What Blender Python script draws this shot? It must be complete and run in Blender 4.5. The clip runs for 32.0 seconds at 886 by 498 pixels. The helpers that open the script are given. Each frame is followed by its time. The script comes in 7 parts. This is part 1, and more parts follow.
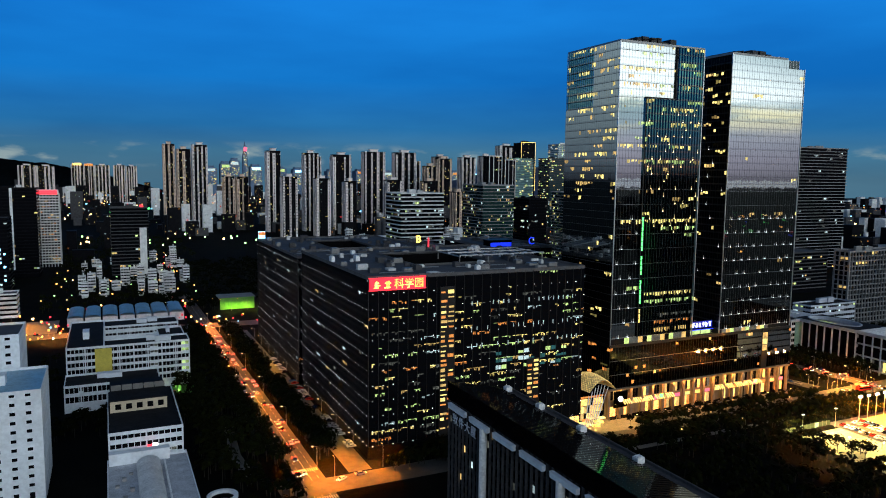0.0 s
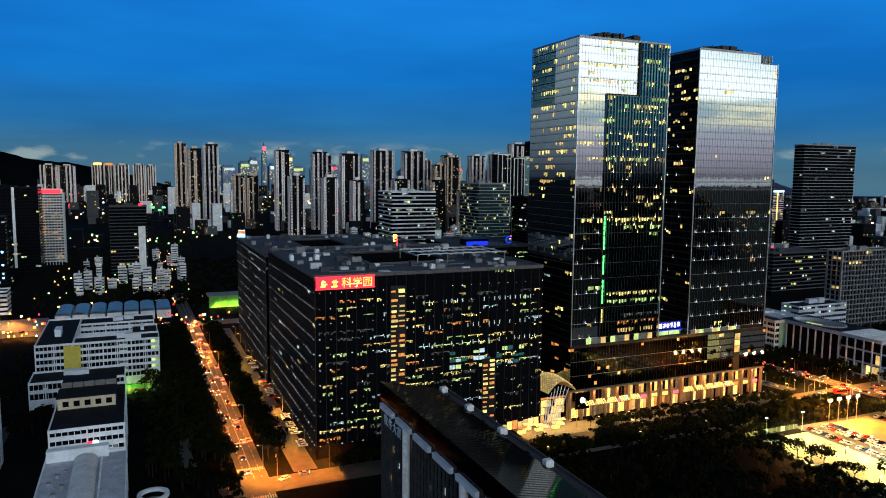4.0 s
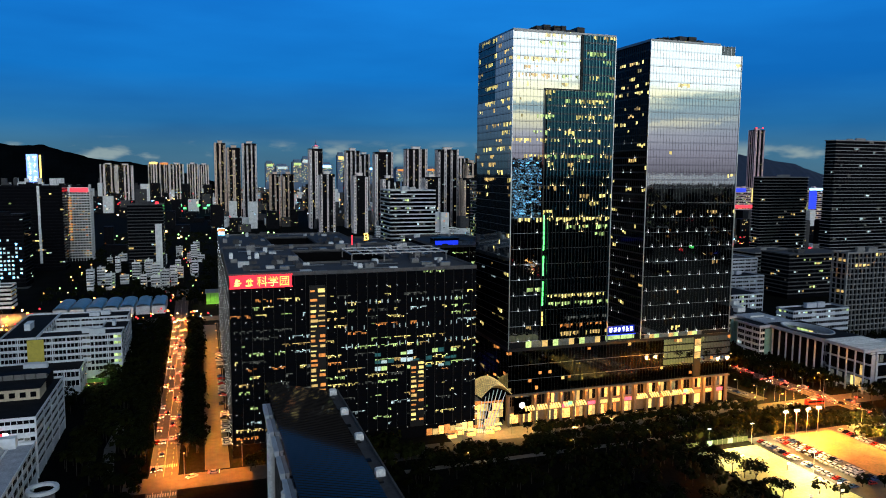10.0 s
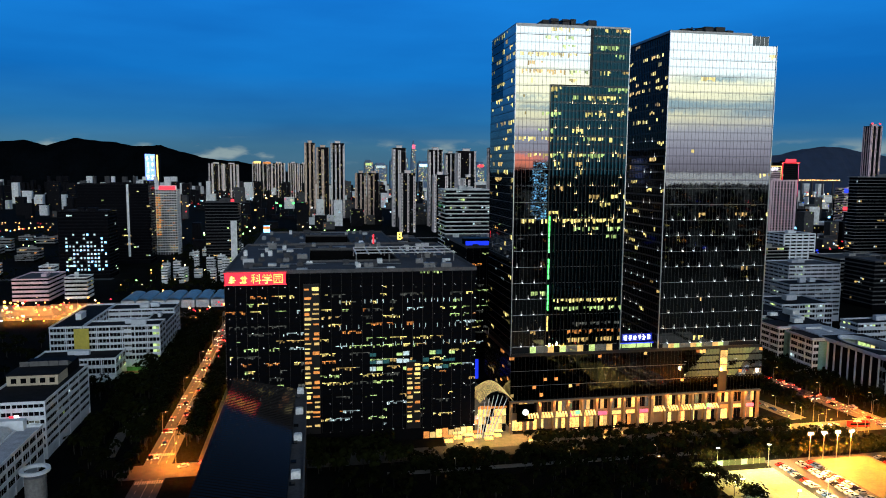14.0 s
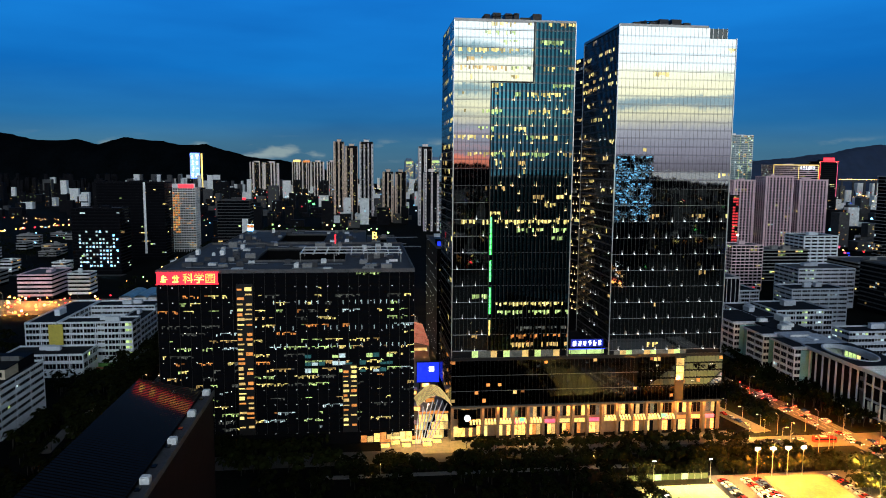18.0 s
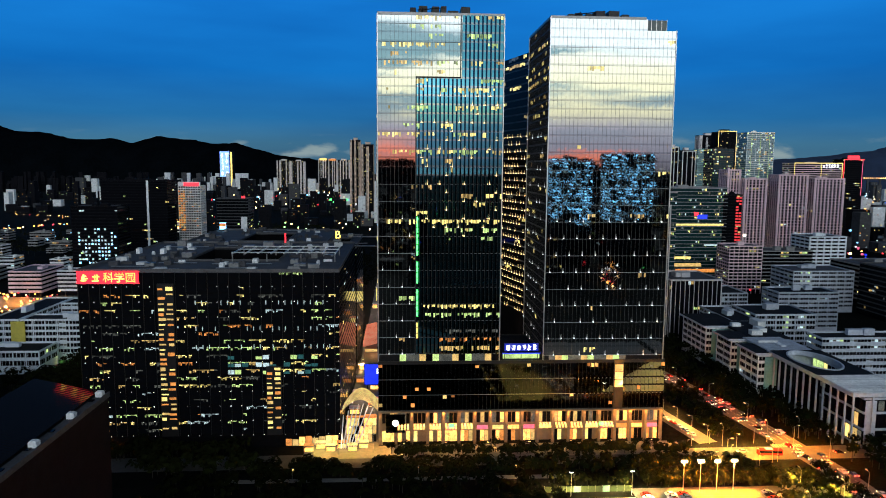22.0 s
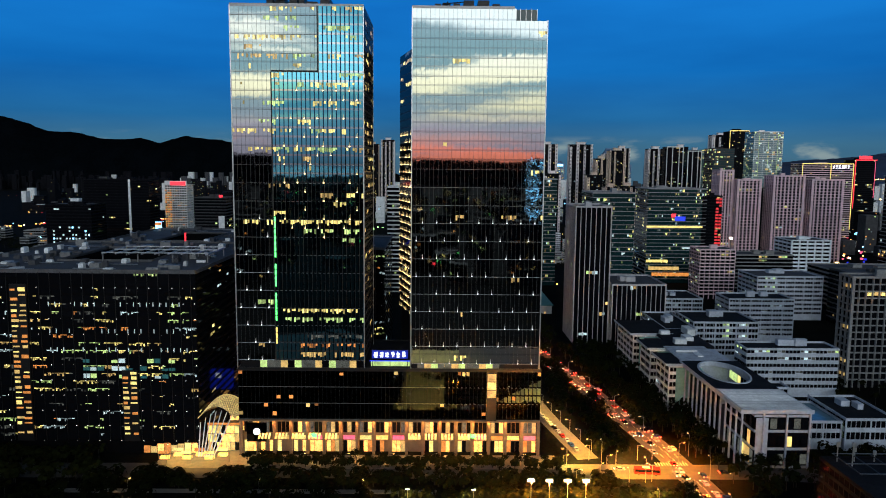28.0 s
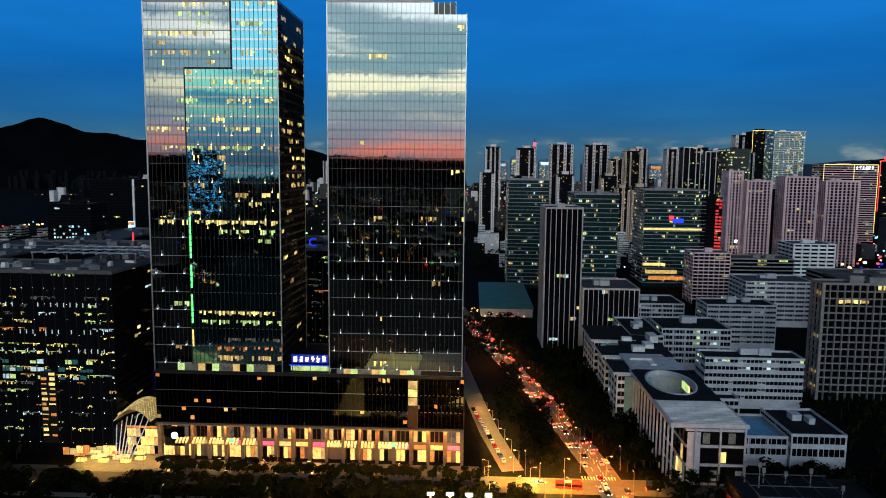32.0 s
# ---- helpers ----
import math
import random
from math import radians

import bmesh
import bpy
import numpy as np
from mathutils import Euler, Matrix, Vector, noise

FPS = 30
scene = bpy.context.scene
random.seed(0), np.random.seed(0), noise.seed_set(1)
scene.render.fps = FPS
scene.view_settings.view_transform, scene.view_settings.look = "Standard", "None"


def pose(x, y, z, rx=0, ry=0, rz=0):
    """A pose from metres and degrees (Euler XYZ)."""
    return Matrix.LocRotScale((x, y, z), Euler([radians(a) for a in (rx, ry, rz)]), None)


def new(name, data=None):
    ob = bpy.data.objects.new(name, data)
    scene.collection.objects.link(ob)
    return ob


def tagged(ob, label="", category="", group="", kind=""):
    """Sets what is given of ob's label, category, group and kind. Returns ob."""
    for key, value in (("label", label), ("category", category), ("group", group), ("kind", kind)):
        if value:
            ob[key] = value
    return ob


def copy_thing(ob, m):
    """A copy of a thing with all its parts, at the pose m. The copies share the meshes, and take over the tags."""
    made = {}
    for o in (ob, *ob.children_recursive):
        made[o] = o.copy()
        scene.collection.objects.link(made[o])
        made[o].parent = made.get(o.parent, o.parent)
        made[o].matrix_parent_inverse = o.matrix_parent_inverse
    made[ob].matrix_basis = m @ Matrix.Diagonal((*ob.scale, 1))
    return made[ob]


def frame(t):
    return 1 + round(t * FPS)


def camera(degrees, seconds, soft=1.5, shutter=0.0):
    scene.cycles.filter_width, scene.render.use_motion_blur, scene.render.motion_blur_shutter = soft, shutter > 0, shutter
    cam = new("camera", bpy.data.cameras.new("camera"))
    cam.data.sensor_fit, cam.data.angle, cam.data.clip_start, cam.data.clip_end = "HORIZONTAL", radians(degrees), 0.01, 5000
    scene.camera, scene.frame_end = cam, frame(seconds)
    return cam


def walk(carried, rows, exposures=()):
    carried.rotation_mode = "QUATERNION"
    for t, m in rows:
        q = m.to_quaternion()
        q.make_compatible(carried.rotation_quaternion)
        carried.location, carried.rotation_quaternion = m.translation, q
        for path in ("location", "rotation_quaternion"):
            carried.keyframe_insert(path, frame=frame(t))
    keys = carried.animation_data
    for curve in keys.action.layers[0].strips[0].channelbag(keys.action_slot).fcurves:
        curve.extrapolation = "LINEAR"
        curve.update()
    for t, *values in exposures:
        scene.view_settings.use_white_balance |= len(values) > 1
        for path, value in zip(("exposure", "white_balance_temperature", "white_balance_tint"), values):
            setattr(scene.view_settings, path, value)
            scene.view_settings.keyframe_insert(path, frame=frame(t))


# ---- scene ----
cam = camera(63.5, 32.0, soft=1.0)
METRES, EYE, TILT, LEAN, TURN = 386.9, 130.0, 0.0, 0.0, -25.2
ROWS = [
    (0.0, 0.0, 0.0, 0.0, 0.06, -5.89, -0.62),
    (0.5, 0.0099, 0.0012, -0.0, 0.18, -5.91, -0.6),
    (1.0, 0.0201, 0.0022, 0.0001, 0.31, -5.93, -0.58),
    (1.5, 0.0308, 0.0033, 0.0001, 0.56, -5.95, -0.57),
    (2.0, 0.0416, 0.0043, 0.0001, 0.82, -5.96, -0.57),
    (2.5, 0.0526, 0.0053, 0.0001, 1.07, -5.97, -0.55),
    (3.0, 0.0639, 0.0063, 0.0001, 1.33, -6.0, -0.53),
    (3.5, 0.0754, 0.0076, 0.0002, 1.6, -6.0, -0.52),
    (5.5, 0.1258, 0.0141, 0.0002, 3.04, -6.05, -0.5),
    (6.0, 0.1384, 0.0163, 0.0003, 3.44, -6.07, -0.48),
    (6.5, 0.1514, 0.0184, 0.0006, 3.91, -6.1, -0.47),
    (7.0, 0.165, 0.0209, 0.0006, 4.46, -6.12, -0.44),
    (7.5, 0.1788, 0.0235, 0.0007, 4.99, -6.13, -0.42),
    (8.0, 0.1929, 0.0263, 0.0007, 5.39, -6.15, -0.4),
    (8.5, 0.2072, 0.0293, 0.0008, 5.61, -6.16, -0.39),
    (9.0, 0.2219, 0.0327, 0.0009, 5.88, -6.17, -0.38),
    (9.5, 0.2369, 0.0362, 0.001, 6.23, -6.18, -0.37),
    (10.0, 0.2521, 0.0399, 0.0013, 6.72, -6.18, -0.36),
    (10.5, 0.2678, 0.0437, 0.0015, 7.79, -6.19, -0.33),
    (11.0, 0.2834, 0.0479, 0.0017, 9.0, -6.21, -0.33),
    (11.5, 0.2992, 0.0524, 0.0019, 10.08, -6.22, -0.34),
    (12.0, 0.3152, 0.0573, 0.0022, 11.03, -6.25, -0.33),
    (12.5, 0.33, 0.0622, 0.0024, 11.98, -6.25, -0.34),
    (13.0, 0.3459, 0.0675, 0.0024, 13.0, -6.26, -0.35),
    (13.5, 0.3617, 0.0732, 0.0027, 14.0, -6.3, -0.36),
    (14.0, 0.3775, 0.0793, 0.0029, 15.01, -6.32, -0.38),
    (14.5, 0.393, 0.0857, 0.0032, 16.02, -6.34, -0.37),
    (16.5, 0.4563, 0.1157, 0.0046, 18.51, -6.43, -0.43),
    (17.0, 0.4715, 0.123, 0.0048, 18.54, -6.43, -0.43),
    (17.5, 0.4864, 0.1308, 0.0047, 18.71, -6.45, -0.44),
    (18.0, 0.5013, 0.139, 0.0046, 18.91, -6.46, -0.43),
    (18.5, 0.5159, 0.147, 0.0049, 19.08, -6.5, -0.43),
    (19.0, 0.5304, 0.1554, 0.0048, 19.31, -6.51, -0.41),
    (19.5, 0.5447, 0.1639, 0.0049, 19.56, -6.53, -0.43),
    (20.0, 0.5591, 0.1725, 0.0049, 19.78, -6.56, -0.42),
    (20.5, 0.5735, 0.1811, 0.0049, 20.18, -6.56, -0.42),
    (21.0, 0.5879, 0.1898, 0.005, 20.61, -6.57, -0.43),
    (21.5, 0.6024, 0.1988, 0.005, 21.08, -6.58, -0.43),
    (22.0, 0.6171, 0.208, 0.0053, 21.82, -6.61, -0.42),
    (22.5, 0.6315, 0.2172, 0.0053, 22.53, -6.61, -0.44),
    (23.0, 0.6458, 0.2265, 0.0053, 22.55, -6.61, -0.48),
    (23.5, 0.66, 0.2359, 0.0052, 22.56, -6.6, -0.5),
    (24.0, 0.6743, 0.2455, 0.0052, 22.56, -6.6, -0.52),
    (24.5, 0.6884, 0.2551, 0.0052, 22.66, -6.61, -0.51),
    (25.0, 0.7024, 0.2648, 0.0053, 22.89, -6.62, -0.51),
    (25.5, 0.7162, 0.2745, 0.0056, 23.11, -6.64, -0.52),
    (27.5, 0.7728, 0.3156, 0.0044, 24.32, -6.61, -0.53),
    (28.0, 0.7865, 0.3254, 0.0045, 24.7, -6.61, -0.55),
    (28.5, 0.8002, 0.3356, 0.0046, 25.11, -6.61, -0.56),
    (29.0, 0.8138, 0.3458, 0.0045, 25.5, -6.61, -0.56),
    (29.5, 0.827, 0.356, 0.0045, 25.88, -6.6, -0.57),
    (30.0, 0.8402, 0.3664, 0.0047, 26.28, -6.6, -0.6),
    (30.5, 0.8533, 0.3768, 0.0043, 26.68, -6.58, -0.61),
    (31.0, 0.8663, 0.3873, 0.0042, 27.04, -6.57, -0.61),
    (31.5, 0.8791, 0.3979, 0.0042, 27.35, -6.57, -0.62),
    (32.0, 0.892, 0.4086, 0.0041, 27.6, -6.57, -0.62),
]
walk(cam, [(t, pose(0, 0, EYE, TILT, LEAN, TURN) @ pose(METRES * x, METRES * y, METRES * z, 90 + pitch, roll, yaw)) for t, x, y, z, yaw, pitch, roll in ROWS],
     [(0, .03), (12, 0), (22, -.05), (27, -.15), (32, -.24)])

# ---- world: dusk sky, afterglow behind the camera's start, blue ahead ----
world = bpy.data.worlds.new("dusk_sky")
scene.world = world
world.use_nodes = True
wn, wl = world.node_tree.nodes, world.node_tree.links
wn.clear()


def wnode(kind, **props):
    n = wn.new(kind)
    for k, v in props.items():
        if k == "op":
            n.operation = v
        elif k == "blend":
            n.data_type, n.blend_type = "RGBA", v
        else:
            n.inputs[int(k[1:])].default_value = v
    return n


def ramp(tree_nodes, stops, ease="LINEAR"):
    n = tree_nodes.new("ShaderNodeValToRGB")
    n.color_ramp.interpolation = ease
    els = n.color_ramp.elements
    while len(els) < len(stops):
        els.new(0.5)
    for e, (p, c) in zip(els, stops):
        e.position, e.color = p, (*c, 1)
    return n


tc = wn.new("ShaderNodeTexCoord")
sep = wn.new("ShaderNodeSeparateXYZ")
wl.new(tc.outputs["Generated"], sep.inputs[0])
elev = wnode("ShaderNodeMath", op="MULTIPLY", i1=2.0)          # ramps run over sin(elevation) 0 .. 0.5
wl.new(sep.outputs[2], elev.inputs[0])
east = ramp(wn, [(0, (.060, .150, .23)), (.06, (.050, .170, .29)), (.126, (.018, .160, .40)), (.25, (.006, .165, .55)),
                 (.46, (.008, .205, .70)), (.62, (.012, .14, .46)), (.8, (.020, .07, .17)), (1, (.020, .05, .11))])
west = ramp(wn, [(0, (.26, .24, .31)), (.015, (.44, .41, .52)), (.05, (.58, .55, .70)), (.10, (.68, .71, .88)), (.15, (.66, .86, 1.0)), (.21, (.62, .95, 1.06)),
                 (.30, (.58, .98, 1.12)), (.45, (.75, 1.05, 1.25)), (.9, (.6, .8, 1.1))])
wl.new(elev.outputs[0], east.inputs[0]), wl.new(elev.outputs[0], west.inputs[0])
# long flat clouds of the afterglow
stretch = wn.new("ShaderNodeMapping")
stretch.inputs["Scale"].default_value = (1.3, 1.3, 15.0)
stretch.inputs["Location"].default_value = (1.7, .4, .35)
wl.new(tc.outputs["Generated"], stretch.inputs[0])
cloud = wn.new("ShaderNodeTexNoise")
cloud.inputs["Scale"].default_value, cloud.inputs["Detail"].default_value, cloud.inputs["Roughness"].default_value = 1.6, 7, .58
wl.new(stretch.outputs[0], cloud.inputs[0])
cover = ramp(wn, [(.46, (0, 0, 0)), (.56, (1, 1, 1))], "EASE")
wl.new(cloud.outputs[0], cover.inputs[0])
high = [(.15, (2.0, 1.85, 1.25)), (.22, (2.7, 2.55, 1.8)), (.32, (2.8, 2.8, 2.5)), (.6, (2.0, 2.2, 2.3)), (.9, (.7, .9, 1.1))]
warm_cloud = ramp(wn, [(0, (.35, .18, .15)), (.02, (1.5, .42, .27)), (.045, (2.1, .56, .38)), (.075, (1.3, .72, .70)), (.105, (.85, .80, 1.0))] + high)
cool_cloud = ramp(wn, [(0, (.26, .24, .31)), (.05, (.58, .55, .70)), (.105, (.85, .85, 1.0))] + high)
wl.new(elev.outputs[0], warm_cloud.inputs[0]), wl.new(elev.outputs[0], cool_cloud.inputs[0])
pink = wn.new("ShaderNodeMapRange")
pink.interpolation_type = "SMOOTHSTEP"
pink.inputs[1].default_value, pink.inputs[2].default_value = .28, .34
wl.new(sep.outputs[0], pink.inputs[0])
cloud_col = wnode("ShaderNodeMix", blend="MIX")
wl.new(pink.outputs[0], cloud_col.inputs[0]), wl.new(warm_cloud.outputs[0], cloud_col.inputs[6]), wl.new(cool_cloud.outputs[0], cloud_col.inputs[7])
streaks = wnode("ShaderNodeMix", blend="MIX")
wl.new(cover.outputs[0], streaks.inputs[0]), wl.new(west.outputs[0], streaks.inputs[6]), wl.new(cloud_col.outputs[2], streaks.inputs[7])
# a bright cloud deck above them, which hangs lower to the south-east and thins out there
hang = wnode("ShaderNodeMath", op="MULTIPLY_ADD", i1=.25)
wl.new(sep.outputs[0], hang.inputs[0]), wl.new(elev.outputs[0], hang.inputs[2])
ragged = wnode("ShaderNodeMath", op="MULTIPLY_ADD", i1=.10)
wl.new(cloud.outputs[0], ragged.inputs[0]), wl.new(hang.outputs[0], ragged.inputs[2])
deck = ramp(wn, [(.405, (0, 0, 0)), (.435, (1, 1, 1)), (.75, (1, 1, 1)), (.92, (0, 0, 0))], "EASE")
wl.new(ragged.outputs[0], deck.inputs[0])
thin = wnode("ShaderNodeMath", op="MULTIPLY_ADD", i1=.8)
wl.new(sep.outputs[0], thin.inputs[0]), wl.new(elev.outputs[0], thin.inputs[2])
deck_thin = ramp(wn, [(.82, (1, 1, 1)), (.90, (.42, .5, .53))])
wl.new(thin.outputs[0], deck_thin.inputs[0])
# upper deck is boosted beyond the mirrored range to brighten pale walls
deck_full = ramp(wn, [(.44, (2.5, 2.75, 2.85)), (.56, (5.2, 5.6, 6.0)), (.75, (5.0, 5.5, 6.0)), (.9, (1.0, 1.2, 1.4))])
wl.new(elev.outputs[0], deck_full.inputs[0])
deck_col = wnode("ShaderNodeMix", blend="MULTIPLY", i0=1.0)
wl.new(deck_full.outputs[0], deck_col.inputs[6]), wl.new(deck_thin.outputs[0], deck_col.inputs[7])
glow = wnode("ShaderNodeMix", blend="MIX")
wl.new(deck.outputs[0], glow.inputs[0]), wl.new(streaks.outputs[2], glow.inputs[6]), wl.new(deck_col.outputs[2], glow.inputs[7])
# how far a direction turns to the afterglow
back = wn.new("ShaderNodeVectorMath")
back.operation = "DOT_PRODUCT"
back.inputs[1].default_value = (.259, -.966, 0)
wl.new(tc.outputs["Generated"], back.inputs[0])
turn = wn.new("ShaderNodeMapRange")
turn.interpolation_type = "SMOOTHSTEP"
turn.inputs[1].default_value, turn.inputs[2].default_value = .58, .88
wl.new(back.outputs[1], turn.inputs[0])
# small pale clouds low over the far horizon
low = wn.new("ShaderNodeMapping")
low.inputs["Scale"].default_value = (13, 13, 38)
wl.new(tc.outputs["Generated"], low.inputs[0])
puff = wn.new("ShaderNodeTexNoise")
puff.inputs["Scale"].default_value, puff.inputs["Detail"].default_value = 1.0, 6
wl.new(low.outputs[0], puff.inputs[0])
puffs = ramp(wn, [(.53, (0, 0, 0)), (.68, (1, 1, 1))], "EASE")
wl.new(puff.outputs[0], puffs.inputs[0])
belt = ramp(wn, [(.012, (0, 0, 0)), (.03, (1, 1, 1)), (.055, (.9, .9, .9)), (.085, (0, 0, 0))])
wl.new(elev.outputs[0], belt.inputs[0])
few = wnode("ShaderNodeMix", blend="MULTIPLY", i0=1.0)
wl.new(puffs.outputs[0], few.inputs[6]), wl.new(belt.outputs[0], few.inputs[7])
# broad soft streaks over the blue
wide = wn.new("ShaderNodeMapping")
wide.inputs["Scale"].default_value = (1.6, 1.6, 9)
wl.new(tc.outputs["Generated"], wide.inputs[0])
haze = wn.new("ShaderNodeTexNoise")
haze.inputs["Scale"].default_value, haze.inputs["Detail"].default_value = 1.5, 5
wl.new(wide.outputs[0], haze.inputs[0])
hazes = ramp(wn, [(.35, (.80, .84, .88)), (.65, (1.16, 1.12, 1.08))])
wl.new(haze.outputs[0], hazes.inputs[0])
blue = wnode("ShaderNodeMix", blend="MULTIPLY", i0=1.0)
wl.new(east.outputs[0], blue.inputs[6]), wl.new(hazes.outputs[0], blue.inputs[7])
ahead = wnode("ShaderNodeMix", blend="MIX", i7=(.27, .36, .38, 1))
wl.new(few.outputs[2], ahead.inputs[0]), wl.new(blue.outputs[2], ahead.inputs[6])
# a paler western sky, added out of view for the side glass to mirror
side = wn.new("ShaderNodeMapRange")
side.interpolation_type = "SMOOTHSTEP"
side.inputs[1].default_value, side.inputs[2].default_value = -.66, -.92
wl.new(sep.outputs[0], side.inputs[0])
pale = ramp(wn, [(0, (.05, .06, .08)), (.05, (.16, .22, .28)), (.2, (.34, .44, .50)), (.4, (.42, .56, .66)), (.7, (.1, .2, .32)), (1, (.02, .05, .11))])
wl.new(elev.outputs[0], pale.inputs[0])
sided = wnode("ShaderNodeMix", blend="MIX")
wl.new(side.outputs[0], sided.inputs[0]), wl.new(ahead.outputs[2], sided.inputs[6]), wl.new(pale.outputs[0], sided.inputs[7])
# a darker south-eastern sky, added out of view to dim the stepped panes
dusk = wn.new("ShaderNodeVectorMath")
dusk.operation = "DOT_PRODUCT"
dusk.inputs[1].default_value = (1, -1, 0)
wl.new(tc.outputs["Generated"], dusk.inputs[0])
gloom = wn.new("ShaderNodeMapRange")
gloom.interpolation_type = "SMOOTHSTEP"
gloom.inputs[1].default_value, gloom.inputs[2].default_value = .5, 1.15
wl.new(dusk.outputs[1], gloom.inputs[0])
dimmed = wnode("ShaderNodeMix", blend="MIX", i7=(.10, .15, .17, 1))
wl.new(gloom.outputs[0], dimmed.inputs[0]), wl.new(sided.outputs[2], dimmed.inputs[6])
whole = wnode("ShaderNodeMix", blend="MIX")
wl.new(turn.outputs[0], whole.inputs[0]), wl.new(dimmed.outputs[2], whole.inputs[6]), wl.new(glow.outputs[2], whole.inputs[7])
bg = wn.new("ShaderNodeBackground")
bg.inputs[1].default_value = 1.0
wout = wn.new("ShaderNodeOutputWorld")
wl.new(whole.outputs[2], bg.inputs[0]), wl.new(bg.outputs[0], wout.inputs[0])

# ---- materials ----
MATS = {}


def mat(name, color, rough=.7, metal=0.0, vary=.25, scale=.5, bump=.0, spread=0.0, emit=None, power=0.0, fine=6.0, spec=.5):
    """Procedural surface: two scales of noise over the base colour, a random shade per object, fine relief."""
    m = bpy.data.materials.new(name)
    m.use_nodes = True
    n, l = m.node_tree.nodes, m.node_tree.links
    b = n["Principled BSDF"]
    b.inputs["Roughness"].default_value, b.inputs["Metallic"].default_value = rough, metal
    b.inputs["Specular IOR Level"].default_value = spec
    coord = n.new("ShaderNodeTexCoord")
    geo = n.new("ShaderNodeNewGeometry")
    big, small = n.new("ShaderNodeTexNoise"), n.new("ShaderNodeTexNoise")
    big.inputs["Scale"].default_value, big.inputs["Detail"].default_value = scale, 5
    small.inputs["Scale"].default_value, small.inputs["Detail"].default_value = scale * fine, 4
    l.new(geo.outputs["Position"], big.inputs[0]), l.new(geo.outputs["Position"], small.inputs[0])
    add = n.new("ShaderNodeMath")
    add.operation = "ADD"
    l.new(big.outputs[0], add.inputs[0]), l.new(small.outputs[0], add.inputs[1])
    rng = n.new("ShaderNodeMapRange")
    rng.inputs[1].default_value, rng.inputs[2].default_value = .7, 1.3
    rng.inputs[3].default_value, rng.inputs[4].default_value = 1 - vary, 1 + vary
    l.new(add.outputs[0], rng.inputs[0])
    fac = rng.outputs[0]
    if spread:
        info = n.new("ShaderNodeObjectInfo")
        r2 = n.new("ShaderNodeMapRange")
        r2.inputs[3].default_value, r2.inputs[4].default_value = 1 - spread, 1 + spread
        l.new(info.outputs["Random"], r2.inputs[0])
        mul = n.new("ShaderNodeMath")
        mul.operation = "MULTIPLY"
        l.new(fac, mul.inputs[0]), l.new(r2.outputs[0], mul.inputs[1])
        fac = mul.outputs[0]
    tint = n.new("ShaderNodeMix")
    tint.data_type, tint.blend_type = "RGBA", "MULTIPLY"
    tint.inputs[0].default_value = 1.0
    tint.inputs[6].default_value = (*color, 1)
    l.new(fac, tint.inputs[7]), l.new(tint.outputs[2], b.inputs["Base Color"])
    if bump:
        bp = n.new("ShaderNodeBump")
        bp.inputs["Strength"].default_value, bp.inputs["Distance"].default_value = bump, .05
        l.new(small.outputs[0], bp.inputs["Height"]), l.new(bp.outputs[0], b.inputs["Normal"])
    if emit:
        b.inputs["Emission Color"].default_value = (*emit, 1)
        isl = n.new("ShaderNodeMapRange")
        isl.inputs[3].default_value, isl.inputs[4].default_value = power * .18, power * 1.5
        l.new(geo.outputs["Random Per Island"], isl.inputs[0])
        inner = n.new("ShaderNodeMath")
        inner.operation = "MULTIPLY"
        l.new(isl.outputs[0], inner.inputs[0]), l.new(rng.outputs[0], inner.inputs[1])
        l.new(inner.outputs[0], b.inputs["Emission Strength"])
    MATS[name] = m
    return m


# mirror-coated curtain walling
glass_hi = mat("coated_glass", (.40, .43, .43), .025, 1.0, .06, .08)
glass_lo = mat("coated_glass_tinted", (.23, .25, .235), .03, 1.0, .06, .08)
glass_sp = mat("spandrel_glass", (.31, .335, .345), .05, 1.0, .08, .1)
glass_teal = mat("coated_glass_teal", (.10, .31, .38), .025, 1.0, .06, .08)
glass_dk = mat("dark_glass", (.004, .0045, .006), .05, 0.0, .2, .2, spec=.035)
mullion = mat("bronze_mullion", (.045, .045, .045), .4, .5, .2, .5)
podium_glass = mat("podium_glass", (.035, .037, .035), .04, 1.0, .06, .08)
metal_dk = mat("dark_bronze_metal", (.014, .013, .013), .45, .5, .2, .5)
metal_md = mat("grey_metal", (.22, .22, .22), .4, .8, .2, .6)
metal_lt = mat("light_aluminium", (.55, .55, .55), .35, .9, .15, .6)
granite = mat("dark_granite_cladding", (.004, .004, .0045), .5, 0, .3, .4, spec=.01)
stone_tan = mat("tan_stone", (.22, .14, .075), .6, 0, .2, .5, .2)
conc = mat("grey_concrete", (.22, .215, .21), .85, 0, .3, .15, .3)
conc_dk = mat("weathered_concrete", (.05, .049, .052), .9, 0, .4, .2, .3)
parapet_grey = mat("stained_parapet_concrete", (.085, .083, .085), .85, 0, .35, .25, .3)
roof_grey = mat("grey_roof_screed", (.050, .049, .055), .85, 0, .35, .12, .3)
roof_dark = mat("dark_roof_felt", (.012, .012, .014), .85, 0, .4, .15, .3, spec=.1)
white_wall = mat("white_painted_render", (.72, .76, .80), .75, 0, .14, .12, .15)
roof_pale = mat("pale_roof_sheet", (.46, .47, .50), .7, 0, .35, .22, .3, fine=9)
pale_teal = mat("pale_teal_glass", (.13, .22, .25), .15, .1, .3, .05)
white_old = mat("stained_white_tile", (.70, .70, .69), .7, 0, .25, .2, .15, spread=.25)
cream = mat("cream_render", (.55, .46, .33), .8, 0, .2, .2, .15)
